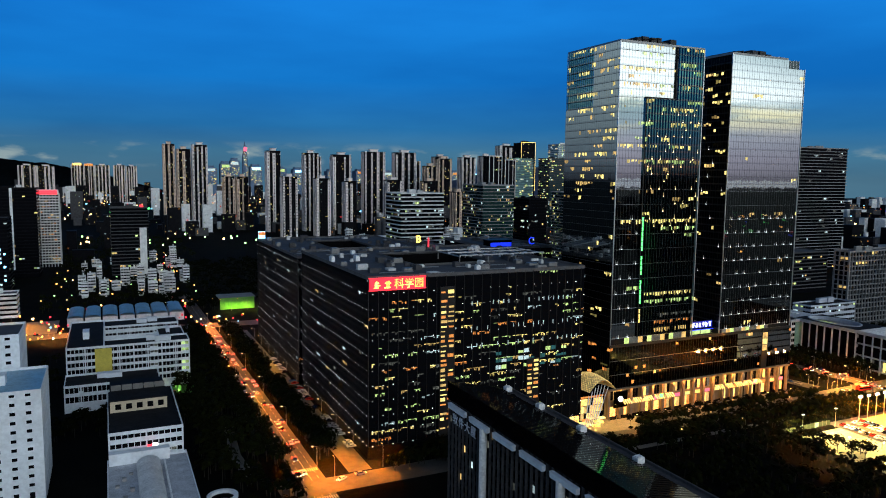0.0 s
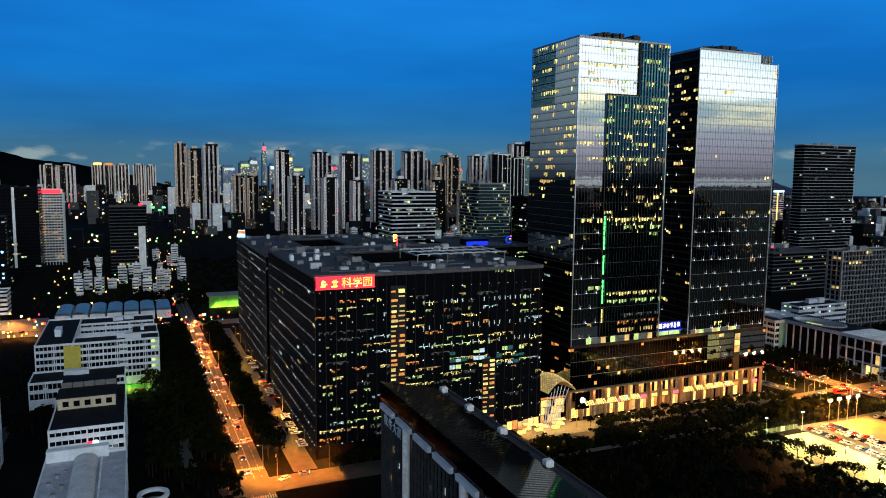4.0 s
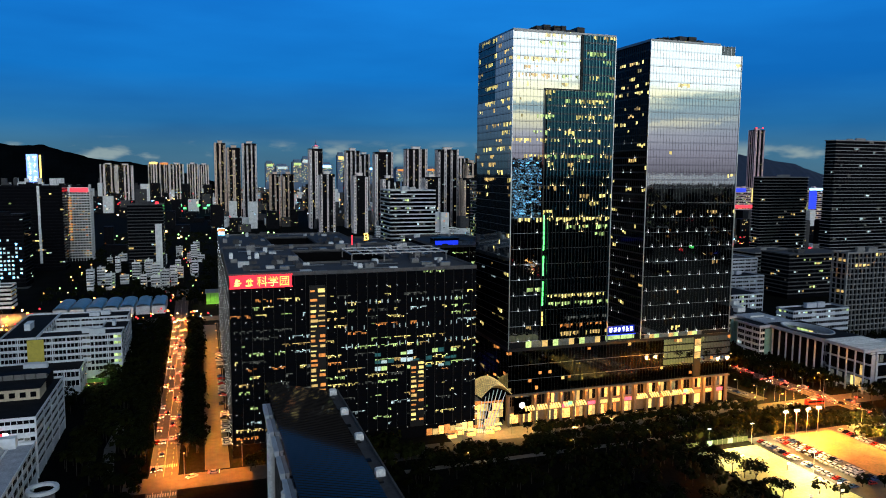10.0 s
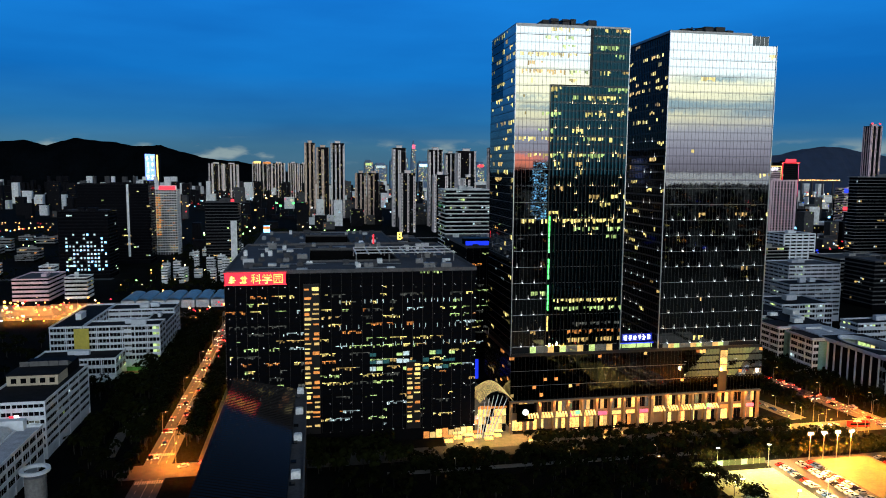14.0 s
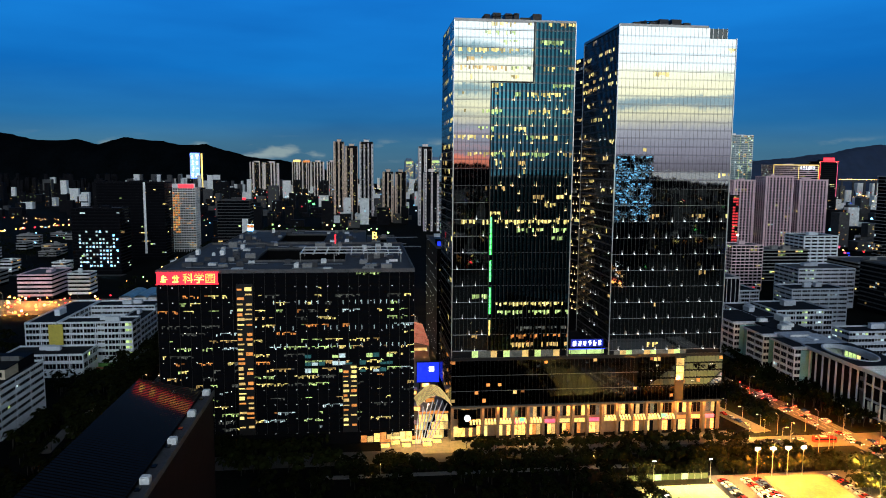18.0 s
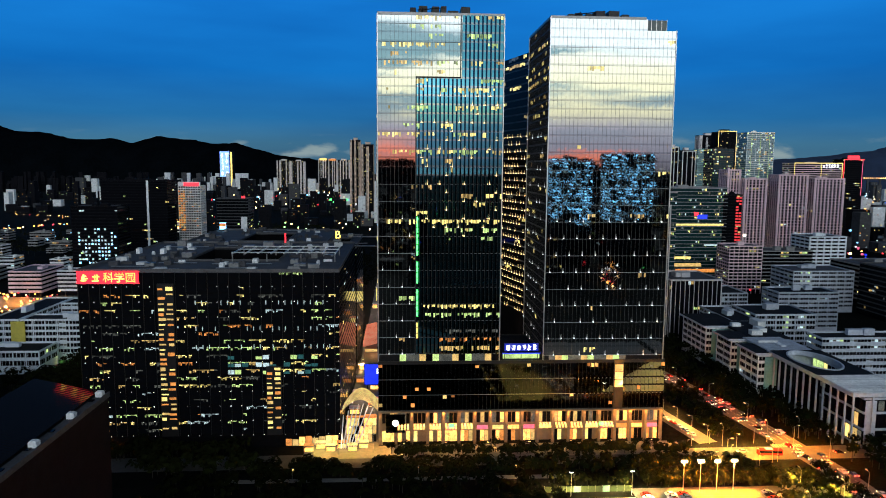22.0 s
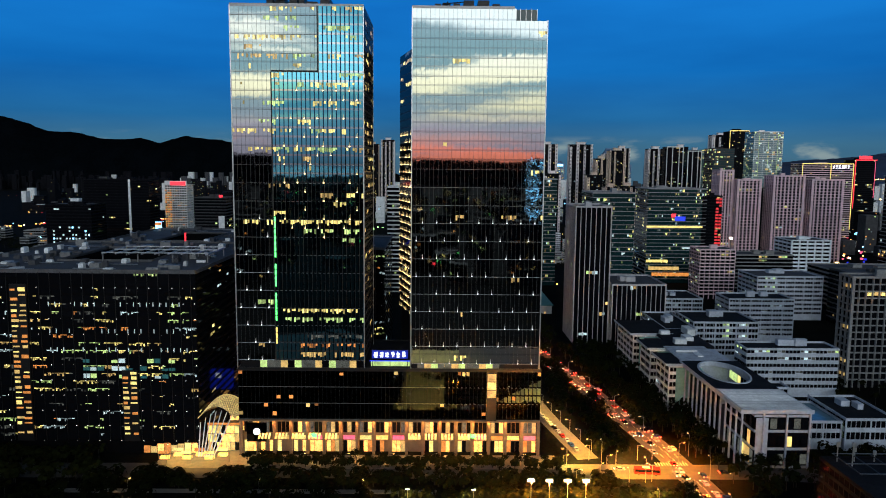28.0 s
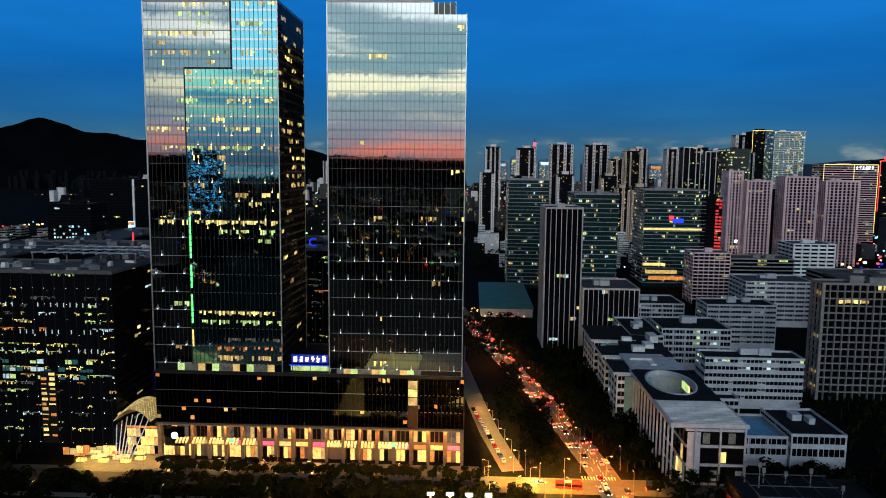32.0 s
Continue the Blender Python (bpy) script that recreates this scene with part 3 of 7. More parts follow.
def road(name, pts, width, label, top=.05, m=None):
    """A strip along a line of points."""
    b = Mesh()
    for (xa, ya), (xb, yb) in zip(pts, pts[1:]):
        d = Vector((xb - xa, yb - ya, 0)).normalized()
        s = Vector((-d.y, d.x, 0)) * width / 2
        p = [Vector((xa, ya, top)) - s, Vector((xb, yb, top)) - s, Vector((xb, yb, top)) + s, Vector((xa, ya, top)) + s]
        b.face([tuple(v) for v in p])
        for u, v in ((p[0], p[1]), (p[2], p[3])):
            b.face([tuple(u), tuple(v), (v.x, v.y, -.1), (u.x, u.y, -.1)])
    return solid(name, b, m or asphalt, label, "road", kind="structure")


WEST_ROAD = [(75.5, 230), (75, 420), (73.5, 600), (71, 800)]
EAST_ROAD = [(441, 100), (441, 262), (437, 300), (420, 400), (402, 480), (378, 600), (360, 700)]
road("road", WEST_ROAD, 12, "orange-lit asphalt avenue with traffic")
road("road", [(97.5, 290), (97, 600)], 10.5, "orange-lit service road with parked cars", .055)
road("road", EAST_ROAD, 13, "orange-lit asphalt road with queueing cars")
road("road", [(60, 281), (470, 283), (620, 262)], 15, "street lined with dark trees", .06)
road("road", [(-600, 640), (20, 632), (130, 628)], 20, "bright orange-lit cross street", .065)
road("pavement", [(-420, 668), (-40, 672)], 56, "wide orange-lit yard beside the cross street", .06, paving)
road("road", [(-700, 900), (-90, 860)], 16, "orange-lit far street", .05)
road("road", [(399, 296), (390, 340), (384, 380), (372, 470)], 10, "side lane beside the podium", .07)
road("pavement", [(240, 291), (384, 292)], 15, "lit paved forecourt before the shops", .16, paving)
road("pavement", [(206, 292), (240, 292)], 16, "brightly lit paved plaza", .17, paving)
road("pavement", [(232, 300), (233.5, 450), (233.5, 880)], 20, "lit paved shopping street between the buildings", .15, paving)
road("pavement", [(175, 262), (330, 262)], 3.5, "narrow lit footpath between dark trees", .12, paving)
# crosswalk stripes and lane dashes
for x0, x1, y in ((69.5, 81, 300), (70, 81.5, 270), (428, 443, 291)):
    for i in range(12):
        b = Mesh()
        u = x0 + (x1 - x0) * i / 12
        b.box(u, u + .55, y - 1.6, y + 1.6, .04, .075)
        solid("crosswalk_stripe", b, paint_white, "white painted crosswalk stripe on asphalt", "road marking", group="crosswalk stripes", kind="structure")
for line in (WEST_ROAD, EAST_ROAD):
    b = Mesh()
    for (xa, ya), (xb, yb) in zip(line, line[1:]):
        L = math.hypot(xb - xa, yb - ya)
        for off in (-3.3, 0, 3.3):
            s = 0
            while s < L:
                u = s / L
                x, y = xa + (xb - xa) * u + off, ya + (yb - ya) * u
                b.box(x - .09, x + .09, y, y + (5.8 if off == 0 else 2.6), .05, .058)
                s += 6
    solid("lane_marking", b, paint_white, "white dashed lane lines", "road marking", kind="stuff")

# ---- twin towers on one podium ----
LITSET = [lit_warm, lit_yel, lit_cool, lit_grn, lit_dim, lit_orange]


def lit_grid(seed, storeys, n, prob, palette, rowprob=None, solidrows=None, longest=4):
    """Which panes are lit: short runs along each storey."""
    rng = random.Random(seed)
    g = []
    for s in range(storeys):
        p = rowprob.get(s, prob) if rowprob else prob
        row, run, m = [], 0, 0
        for i in range(n):
            if run <= 0 and rng.random() < p:
                run, m = rng.randint(1, longest), rng.choice(palette)
            row.append(m if run > 0 else 0)
            run -= 1
        if solidrows and s in solidrows:
            a, e, m = solidrows[s]
            for i in range(int(a * n), int(e * n)):
                if rng.random() < .85:
                    row[i] = m
        g.append(row)
    return lambda s, i, k: g[s][min(i, n - 1)]


def facade_lamps(parent, o, U, N, width, z0, step, rows, gap, keep, seed, name="facade_lamp", mats=None, off=.62):
    """Short upright lamps along the cover strips, shifted from row to row: a bright foot, and a dimmer spike standing
    for its uplight on the glass.
    """
    rng = random.Random(seed)
    o, U, N = Vector(o), Vector(U), Vector(N)
    mats = mats or [lamp_white, uplight_streak]
    b = Mesh()
    b.box(-.15, .15, -.13, .13, 0, .34)
    b.tube((0, 0, .34), (0, 0, 1.1), .13, .06, 5, 1)
    b.tube((0, 0, 1.1), (0, 0, 2.2), .06, .012, 5, 1)
    me = b.data(name, mats)
    for r in range(rows):
        u = gap * (.35 if r % 2 else .8)
        while u < width - 1:
            if rng.random() < keep:
                p = o + U * u + N * off
                part(name, me, mats, parent, at=(p.x, p.y, z0 + r * step + .1))
            u += gap


SH = 3.97
tower = thing("office_tower", "dark mirror-glass office tower with stepped facade panels", "tower", (268.5, 323, 0), group="twin towers")
X0, X1, Y0, Y1 = -28.5, 28.5, -23, 23
slab(tower, "core", X0 + .9, X1 - .9, Y0 + .9, Y1 - .9, 40, 198, black_panel)
GM = [glass_hi, glass_sp, mullion] + LITSET + [glass_teal]


def stepped(u, z):
    """Panes of the stepped field turn one way, the rest the other."""
    return 1 if (u < 17.4 or (u < 37.4 and z > 172)) else -1


rows1 = {s_: (.012 if s_ < 17 else (.14, .04, .08, .20, .03)[s_ % 5]) for s_ in range(39)}
g1 = lit_grid(11, 39, 30, .035, (3, 4, 4, 4, 6), rows1, {15: (.0, 1, 4), 14: (.56, 1, 6), 5: (.37, .97, 4), 4: (.37, 1, 6), 2: (.52, 1, 7), 1: (.52, 1, 8), 0: (.5, 1, 3), 35: (.05, .4, 4), 30: (.6, .95, 4), 25: (.02, .3, 4)}, longest=6)
rngf = random.Random(5)
glazing(tower, (X0, Y0, 0), (1, 0, 0), (0, -1, 0), 57, 44.2, 39, SH, 1.9, stepped, g1, GM, rng=rngf, proud=.004, second=9, tall=True, deep=.82)
g2 = lit_grid(12, 39, 24, .06, (4, 4, 3), {s: ((.16, .05, .10)[s % 3] if s > 17 else .02) for s in range(39)}, longest=6)
glazing(tower, (X0, Y1, 0), (0, -1, 0), (-1, 0, 0), 46, 44.2, 39, SH, 1.9, lambda u, z: (1 if (u < 24 and z > 168) else -1), g2, [glass_teal, glass_sp, metal_dk] + LITSET + [glass_hi], rng=rngf, proud=.5, second=9, tall=True)
g3 = lit_grid(13, 39, 24, .05, (3, 4, 3), {s: (.08 if s > 18 else .02) for s in range(39)})
# east side takes near-black glass instead of the front's mirror glass
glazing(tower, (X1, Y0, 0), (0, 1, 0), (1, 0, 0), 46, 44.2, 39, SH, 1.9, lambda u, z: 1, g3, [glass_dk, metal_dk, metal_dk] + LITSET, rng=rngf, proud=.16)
slab(tower, "rear_wall", X0, X1, Y1 - .9, Y1, 40, 199, dark_clad)
ledges(tower, (X0, Y0, 0), (1, 0, 0), (0, -1, 0), 57, 44.2, 2 * SH, 20, metal_md, deep=.5)
ledges(tower, (X0, Y1, 0), (0, -1, 0), (-1, 0, 0), 46, 44.2, SH, 39, mullion, .16, .56)
for x, y in ((X0 - .25, Y0 - .3), (X1 - .15, Y0 - .3), (X0 - .25, Y1 - .3), (X1 - .15, Y1 - .3)):
    slab(tower, "corner_trim", x, x + .4, y, y + .5, 40, 199.2, metal_lt)
slab(tower, "seam_fin", X0 + 17.2, X0 + 17.6, Y0 - .95, Y0 - .1, 44, 171.5, metal_dk)
slab(tower, "seam_fin", X0 + 37.2, X0 + 37.6, Y0 - .95, Y0 - .1, 172, 199, metal_dk)
slab(tower, "seam_ledge", X0 + 17.2, X0 + 37.6, Y0 - .95, Y0 - .1, 171.5, 172, metal_dk)
slab(tower, "roof", X0 + .3, X1 - .3, Y0 + .3, Y1 - .9, 198.3, 198.8, roof_dark)
b = Mesh()
b.ring(X0 - .1, X1 + .1, Y0 - .1, Y1 + .1, .4, 198.6, 200.0)
part("parapet", b, metal_md, tower)


def roof_plant(parent, x0, x1, y0, y1, z, seed):
    """Rooftop machines: low housings, a crane arm and ducts."""
    rng = random.Random(seed)
    slab(parent, "plant_deck", x0, x1, y0, y1, z, z + 1.8, metal_dk)
    x = x0 + .6
    while x < x1 - 3:
        w, h = rng.uniform(2, 5), rng.uniform(1.2, 3.4)
        b = Mesh()
        b.box(x, min(x + w, x1), y0 + rng.uniform(.3, 2), y1 - rng.uniform(.3, 3), z + 1.8, z + 1.8 + h)
        b.box(x + .3, min(x + w, x1) - .3, y0 + 2.1, y1 - 3.1, z + 1.8 + h, z + 2.1 + h)
        part("plant_unit", b, rng.choice((metal_dk, metal_dk, conc_dk)), parent)
        x += w + rng.uniform(.4, 2)
    b = Mesh()
    b.tube((x0 + 4, y0 + 1, z + 3.2), (x0 + 16, y0 + 1, z + 4.4), .25, .2, 6)
    b.tube((x0 + 6, y0 + 1, z + 1.7), (x0 + 6, y0 + 1, z + 4.2), .3, .3, 6)
    part("facade_crane", b, metal_dk, parent)


roof_plant(tower, X0 + 14, X1 - 12, Y0 + 4, Y1 - 10, 198.8, 3)
# green light line in the seam of the stepped field
for i in range(22):
    z = 52 + i * 2.6
    if i not in (3, 9, 14):
        slab(tower, "light_tube", X0 + 17.7, X0 + 18.35, Y0 - 1.2, Y0 - .95, z, z + 2.2, led_green if i > 2 else led_gold, "green glowing light tube")
facade_lamps(tower, (X0, Y0, 0), (1, 0, 0), (0, -1, 0), 17, 44.2, 2 * SH, 9, 6.2, .55, 7)
facade_lamps(tower, (X0 + 18, Y0, 0), (1, 0, 0), (0, -1, 0), 38, 44.2 + 14 * SH, SH, 17, 5.7, .42, 17, mats=[lamp_warm, uplight_streak_warm], off=1.0)
for i in range(15):
    slab(tower, "setback_pane", X0 + 10 + i * 3.1, X0 + 13 + i * 3.1, Y0 + .5, Y0 + .85, 40.2, 44.0, (lit_grn, lit_dim, lit_dim, lit_warm, glass_dk)[i % 5], "greenish lit recessed strip")

tower2 = thing("office_tower", "pale mirror-glass office tower with a notched top", "tower", (347, 326, 0), group="twin towers")
X0, X1, Y0, Y1 = -29, 29, -26, 28
slab(tower2, "core", X0 + .9, X1 - .9, Y0 + .9, Y1 - .9, 40, 193.5, black_panel)
slab(tower2, "core_top", X0 + .9, X1 - 14.4, Y0 + .9, Y1 - .9, 193.5, 198.4, black_panel)
g4 = lit_grid(21, 38, 30, .008, (3, 4), {16: .1, 5: .05})
glazing(tower2, (X0, Y0, 0), (1, 0, 0), (0, -1, 0), 58, 43, 38, SH, 1.93, lambda u, z: 1, g4, GM, rng=rngf, proud=.004, tall=True)
glazing(tower2, (X0, Y0, 0), (1, 0, 0), (0, -1, 0), 44.6, 43 + 38 * SH, 1, 5.0, 1.93, lambda u, z: 1, lambda s, i, n: 0, GM, rng=rngf, proud=.004)
g5 = lit_grid(22, 39, 28, .05, (3, 4, 4), {s: (.3 if s in (30, 32, 33, 36) else .05 if s > 12 else .02) for s in range(39)})
# near-black glass stands for the dark twin this side would mirror
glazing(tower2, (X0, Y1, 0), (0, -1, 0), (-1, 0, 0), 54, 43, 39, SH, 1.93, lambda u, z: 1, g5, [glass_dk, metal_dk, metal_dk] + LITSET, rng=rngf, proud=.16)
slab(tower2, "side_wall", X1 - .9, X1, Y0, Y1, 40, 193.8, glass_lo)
slab(tower2, "rear_wall", X0, X1 - .9, Y1 - .9, Y1, 40, 193.8, dark_clad)
ledges(tower2, (X0, Y0, 0), (1, 0, 0), (0, -1, 0), 58, 43, 2 * SH, 19, metal_md)
for x, y, h in ((X0 - .25, Y0 - .3, 199.2), (X1 - .15, Y0 - .3, 194.2), (X0 - .25, Y1 - .3, 199.2)):
    slab(tower2, "corner_trim", x, x + .4, y, y + .5, 40, h, metal_lt)
slab(tower2, "roof", X0 + .3, X1 - 14.2, Y0 + .3, Y1 - .9, 198.4, 198.8, roof_dark)
slab(tower2, "roof_step", X1 - 14.2, X1 - .3, Y0 + .3, Y1 - .9, 193.5, 194, roof_dark)
b = Mesh()
b.box(X1 - 14.4, X1 - 4.5, Y0 + .5, Y0 + .7, 194, 198.6)
part("glass_screen", b, teal_glass, tower2)
for i in range(5):
    slab(tower2, "screen_post", X1 - 14.2 + i * 2.4, X1 - 14.0 + i * 2.4, Y0 + .3, Y0 + .5, 194, 199, metal_lt)
b = Mesh()
b.ring(X0 - .1, X1 - 14.2, Y0 - .1, Y1 + .1, .4, 198.6, 199.8)
part("parapet", b, metal_md, tower2)
roof_plant(tower2, X0 + 9, X1 - 20, Y0 + 6, Y1 - 14, 198.8, 4)
facade_lamps(tower2, (X0, Y0, 0), (1, 0, 0), (0, -1, 0), 58, 43, 2 * SH, 9, 6.2, .88, 8)
facade_lamps(tower2, (X0, Y1, 0), (0, -1, 0), (-1, 0, 0), 54, 43, 2 * SH, 14, 7.5, .4, 9)
# emissive strips stand in for the green-lit planting on the podium roof
for i in range(12):
    slab(tower2, "setback_pane", X0 + 3 + i * 3.1, X0 + 6 + i * 3.1, Y0 + .5, Y0 + .85, 40.2, 42.9, (lit_dim, lit_warm, lit_grn, lit_dim)[i % 4], "greenish lit recessed strip")
# lower rear wing, its west face turned a little
RA, RB = Vector((-28.4, Y1 + .15, 0)), Vector((-39, 68, 0))
rear = Mesh()
ring = [RA + Vector((.3, 0, 0)), Vector((24, Y1 + .15, 0)), Vector((24, 80, 0)), RB + Vector((.4, 12, 0))]
for a, e in zip(ring, ring[1:] + ring[:1]):
    rear.face([tuple(a), tuple(e), (e.x, e.y, 192), (a.x, a.y, 192)])
rear.face([(p.x, p.y, 192) for p in ring])
part("rear_wing", rear, dark_clad, tower2)
RU = (RB - RA).normalized()
RN = Vector((-RU.y, RU.x, 0))
wing = [glass_dk, metal_dk, metal_dk] + LITSET
glazing(tower2, RB, -RU, RN, (RB - RA).length, 52, 35, 4.0, 2.2, lambda u, z: 0, lit_grid(24, 35, 18, .02, (3, 4, 7), {33: .7, 34: .15, 31: .25, 30: .12}), wing, rng=rngf)
facade_lamps(tower2, RB, -RU, RN, (RB - RA).length, 52, 4.0, 25, 3.6, .8, 33, mats=[lamp_warm, uplight_streak_warm], off=.35)

podium = thing("podium_block", "low dark-glass podium with lit shops along the ground floor", "building", (308.5, 323, 0))
PX0, PX1, PY0, PY1 = -68.5, 68.5, -23, 30
slab(podium, "core", PX0 + .8, PX1 - .8, PY0 + .8, PY1, 16.6, 39.6, black_panel)
slab(podium, "roof", PX0, PX1, PY0 + .2, PY1, 39.6, 40.1, roof_dark)
b = Mesh()
b.ring(PX0 - .1, PX1 + .1, PY0 - .4, PY1, .4, 39.2, 40.8)
part("parapet", b, metal_dk, podium)
gp = lit_grid(31, 6, 72, .035, (8, 8, 8, 3), {5: .06, 2: .04, 1: .06}, longest=1)
glazing(podium, (PX0, PY0, 0), (1, 0, 0), (0, -1, 0), 137, 16.6, 6, 3.8, 1.9, lambda u, z: 1 if u > 93 and z > 26 else -1, gp, [glass_hi, podium_glass, metal_dk] + LITSET + [podium_glass], rng=rngf, proud=.76, second=9, deep=.06)
glazing(podium, (PX0, PY1, 0), (0, -1, 0), (-1, 0, 0), 53, 16.6, 6, 3.8, 1.9, lambda u, z: -1, lit_grid(32, 6, 28, .05, (3, 8)), [glass_lo, glass_sp, metal_dk] + LITSET, rng=rngf, proud=.12)
ledges(podium, (PX0, PY0, 0), (1, 0, 0), (0, -1, 0), 137, 16.6, 7.6, 4, metal_md, .14, .3)
slab(podium, "side_wall", PX1 - .8, PX1, PY0, PY1, 0, 39.8, granite)
# lit corner bay
slab(podium, "corner_bay_pier", PX1 - 24.5, PX1 - 20, PY0 - 1.0, PY0 - .1, 16.6, 41, metal_dk)
for i in range(3):
    slab(podium, "lit_bay_pane", PX1 - 24.2, PX1 - 20.3, PY0 - 1.15, PY0 - 1.02, 27.5 + i * 3.8, 30.9 + i * 3.8, lit_yel if i % 2 else lit_warm)
slab(podium, "lit_bay_top", PX1 - 44, PX1 - 20.3, PY0 + .9, PY0 + 1.05, 40.9, 43.2, lit_warm, "warm-lit strip over the podium roof")
# ground-floor shops
tent_pink = mat("pink_sign_face", (.4, .1, .15), .5, 0, .3, .6, emit=(1, .12, .25), power=1.2)
rs = random.Random(41)
slab(podium, "shop_back_wall", PX0 + 1, PX1 - 1, PY0 + 4.2, PY0 + 4.6, 0, 16.5, stone_tan)
slab(podium, "shop_soffit", PX0, PX1, PY0 - 1.6, PY0 + 4.2, 16.0, 16.6, stone_tan)
x = PX0
k = 0
while x < PX1 - 1:
    slab(podium, "column", x, x + 1.3, PY0 - .1, PY0 + 1.2, 0, 16, stone_tan)
    a, e = x + 1.5, min(x + 7.4, PX1 - .6)
    if e - a > 3:
        m = rs.choice((shop_glow, shop_glow, lit_warm, lit_orange))
        for j in range(3):
            u = a + (e - a) * j / 3
            slab(podium, "shop_window", u + .1, u + (e - a) / 3 - .1, PY0 + 2.6, PY0 + 2.8, .4, 5.6, rs.choice((m, shop_glow, lit_yel, glass_dk, lit_orange, stone_tan)))
        slab(podium, "shop_sign", a + .3, e - .3, PY0 + 1.9, PY0 + 2.3, 6.4, 8.2, rs.choice((lit_yel, lit_orange, shop_glow, stone_tan, lit_warm, tent_pink, led_cyan)))
        for j in range(3):
            u = a + (e - a) * j / 3
            slab(podium, "upper_window", u + .15, u + (e - a) / 3 - .15, PY0 + 2.6, PY0 + 2.8, 9.5, 14.8, rs.choice((glass_dk, glass_dk, lit_dim, glass_dk, glass_dk, glass_dk, lit_warm, shop_glow)))
        if k in (1, 2, 3, 4, 5, 10, 11, 12, 13, 14):
            for j in range(4):
                b = Mesh()
                u = a + (e - a) * j / 4
                b.face([(u, PY0 - 2.6, 8.6), (u + .95, PY0 - 2.6, 8.6), (u + .95, PY0 - .2, 10.2), (u, PY0 - .2, 10.2)])
                b.face([(u, PY0 - .2, 10.1), (u + .95, PY0 - .2, 10.1), (u + .95, PY0 - 2.6, 8.5), (u, PY0 - 2.6, 8.5)])
                b.face([(u, PY0 - 2.6, 8.1), (u + .95, PY0 - 2.6, 8.1), (u + .95, PY0 - 2.6, 8.6), (u, PY0 - 2.6, 8.6)])
                # awning cloth emits: the shop lighting is put into its material
                part("awning", b, lit_yel if j % 2 else shop_glow, podium, "striped awning with shop light put in as emission")
    x += 7.55
    k += 1
for u in (-34, 38):
    slab(podium, "round_sign", u - 1.2, u + 1.2, PY0 - 2.9, PY0 - 2.7, 9.2, 11, led_green)
slab(podium, "sign_panel", PX0 + 3.5, PX0 + 12.5, PY0 - .5, PY0 - .15, 6, 15, glass_lo)
b = Mesh()
b.tube((PX0 + 8, PY0 - .5, 10.8), (PX0 + 8, PY0 - .8, 10.8), 1.5, 1.5, 20)
part("round_sign", b, led_white, podium, "plain glowing white disc sign")
for i in range(7):
    li = bpy.data.lights.new("soffit_light", "AREA")
    li.shape, li.size, li.size_y, li.energy, li.color = "RECTANGLE", 17, .6, 3600, (1, .42, .09)
    ob = new("soffit_light", li)
    ob.parent, ob.location = podium, (PX0 + 10 + i * 19.5, PY0 - .9, 15.7)
# name board between the towers, strokes only
hs = thing("roof_sign", "glowing blue-white sign board on the podium roof", "sign", (308.3, 304, 40.1))
slab(hs, "board", -8.2, 8.2, 0, .5, 4.0, 7.7, sign_blue)
b = Mesh()
glyphs(b, -7.7, 7.7, 4.5, 7.2, -.02, 6, random.Random(6), .2)
glyphs(b, -7.7, 7.7, 4.5, 7.2, -.03, 6, random.Random(16), .2)
part("lettering", b, led_white, hs.children[0])
for u in (-8, 0, 8):
    slab(hs, "post", u - .15, u + .15, .5, .8, 0, 8, metal_dk)
b = Mesh()
b.box(-9.2, 9.2, -.3, .3, 2.7, 3.1)
part("light_bar", b, led_blue, hs)
slab(hs, "lit_screen", -8.8, 9, 1.2, 1.4, .1, 2.6, lit_grn, "greenish lit glass under the board")

# ---- entrance shell and plaza between the blocks ----
shell = thing("entrance_canopy", "gold-lit lattice shell canopy over the entrance", "canopy", (231.5, 300, 0))
b = Mesh()
NU, NV = 14, 12


def shell_pt(i, j):
    u, v = i / NU, j / NV
    return (-8.3 + 16.6 * u, -6 + 26 * v, 15.5 + 12.0 * math.sin(math.pi * (.12 + .75 * u)) * (.75 + .25 * math.sin(math.pi * v)) - 4 * v)


for i in range(NU):
    for j in range(NV):
        p, q, r, s = shell_pt(i, j), shell_pt(i + 1, j), shell_pt(i + 1, j + 1), shell_pt(i, j + 1)
        for A, B in ((p, r), (q, s)):
            b.tube(A, B, .13, .13, 4)
# lattice emits by itself where lamps would light it
part("lattice", b, mat("gold_lattice_emissive", (.6, .5, .25), .5, 0, .3, .5, emit=(1, .72, .25), power=.55), shell, "gold lattice with its lighting put in as emission")
b = Mesh()
for i in range(NU):
    for j in range(NV):
        p = [Vector(shell_pt(*q)) - Vector((0, 0, .3)) for q in ((i, j), (i + 1, j), (i + 1, j + 1), (i, j + 1))]
        b.face([tuple(v) for v in p])
part("membrane", b, mat("pale_shell_membrane", (.55, .45, .25), .7, 0, .3, .4), shell)
for i in range(7):
    b = Mesh()
    b.tube((-9 + i * 1.1, -4, 0), (-7.6 + i * 2.3, -4.5 + .3 * i, 16.5 + 5 * math.sin(.42 * i)), .3, .2, 8)
    part("strut", b, white_wall, shell)
for i in range(7):
    for j in range(3):
        slab(shell, "portal_pane", -6.8 + i * 2.05, -5.0 + i * 2.05, 3, 3.3, .5 + j * 4, 4.1 + j * 4, (lit_warm, shop_glow, glass_dk, lit_yel, shop_glow)[(i * 2 + j * 3) % 5])
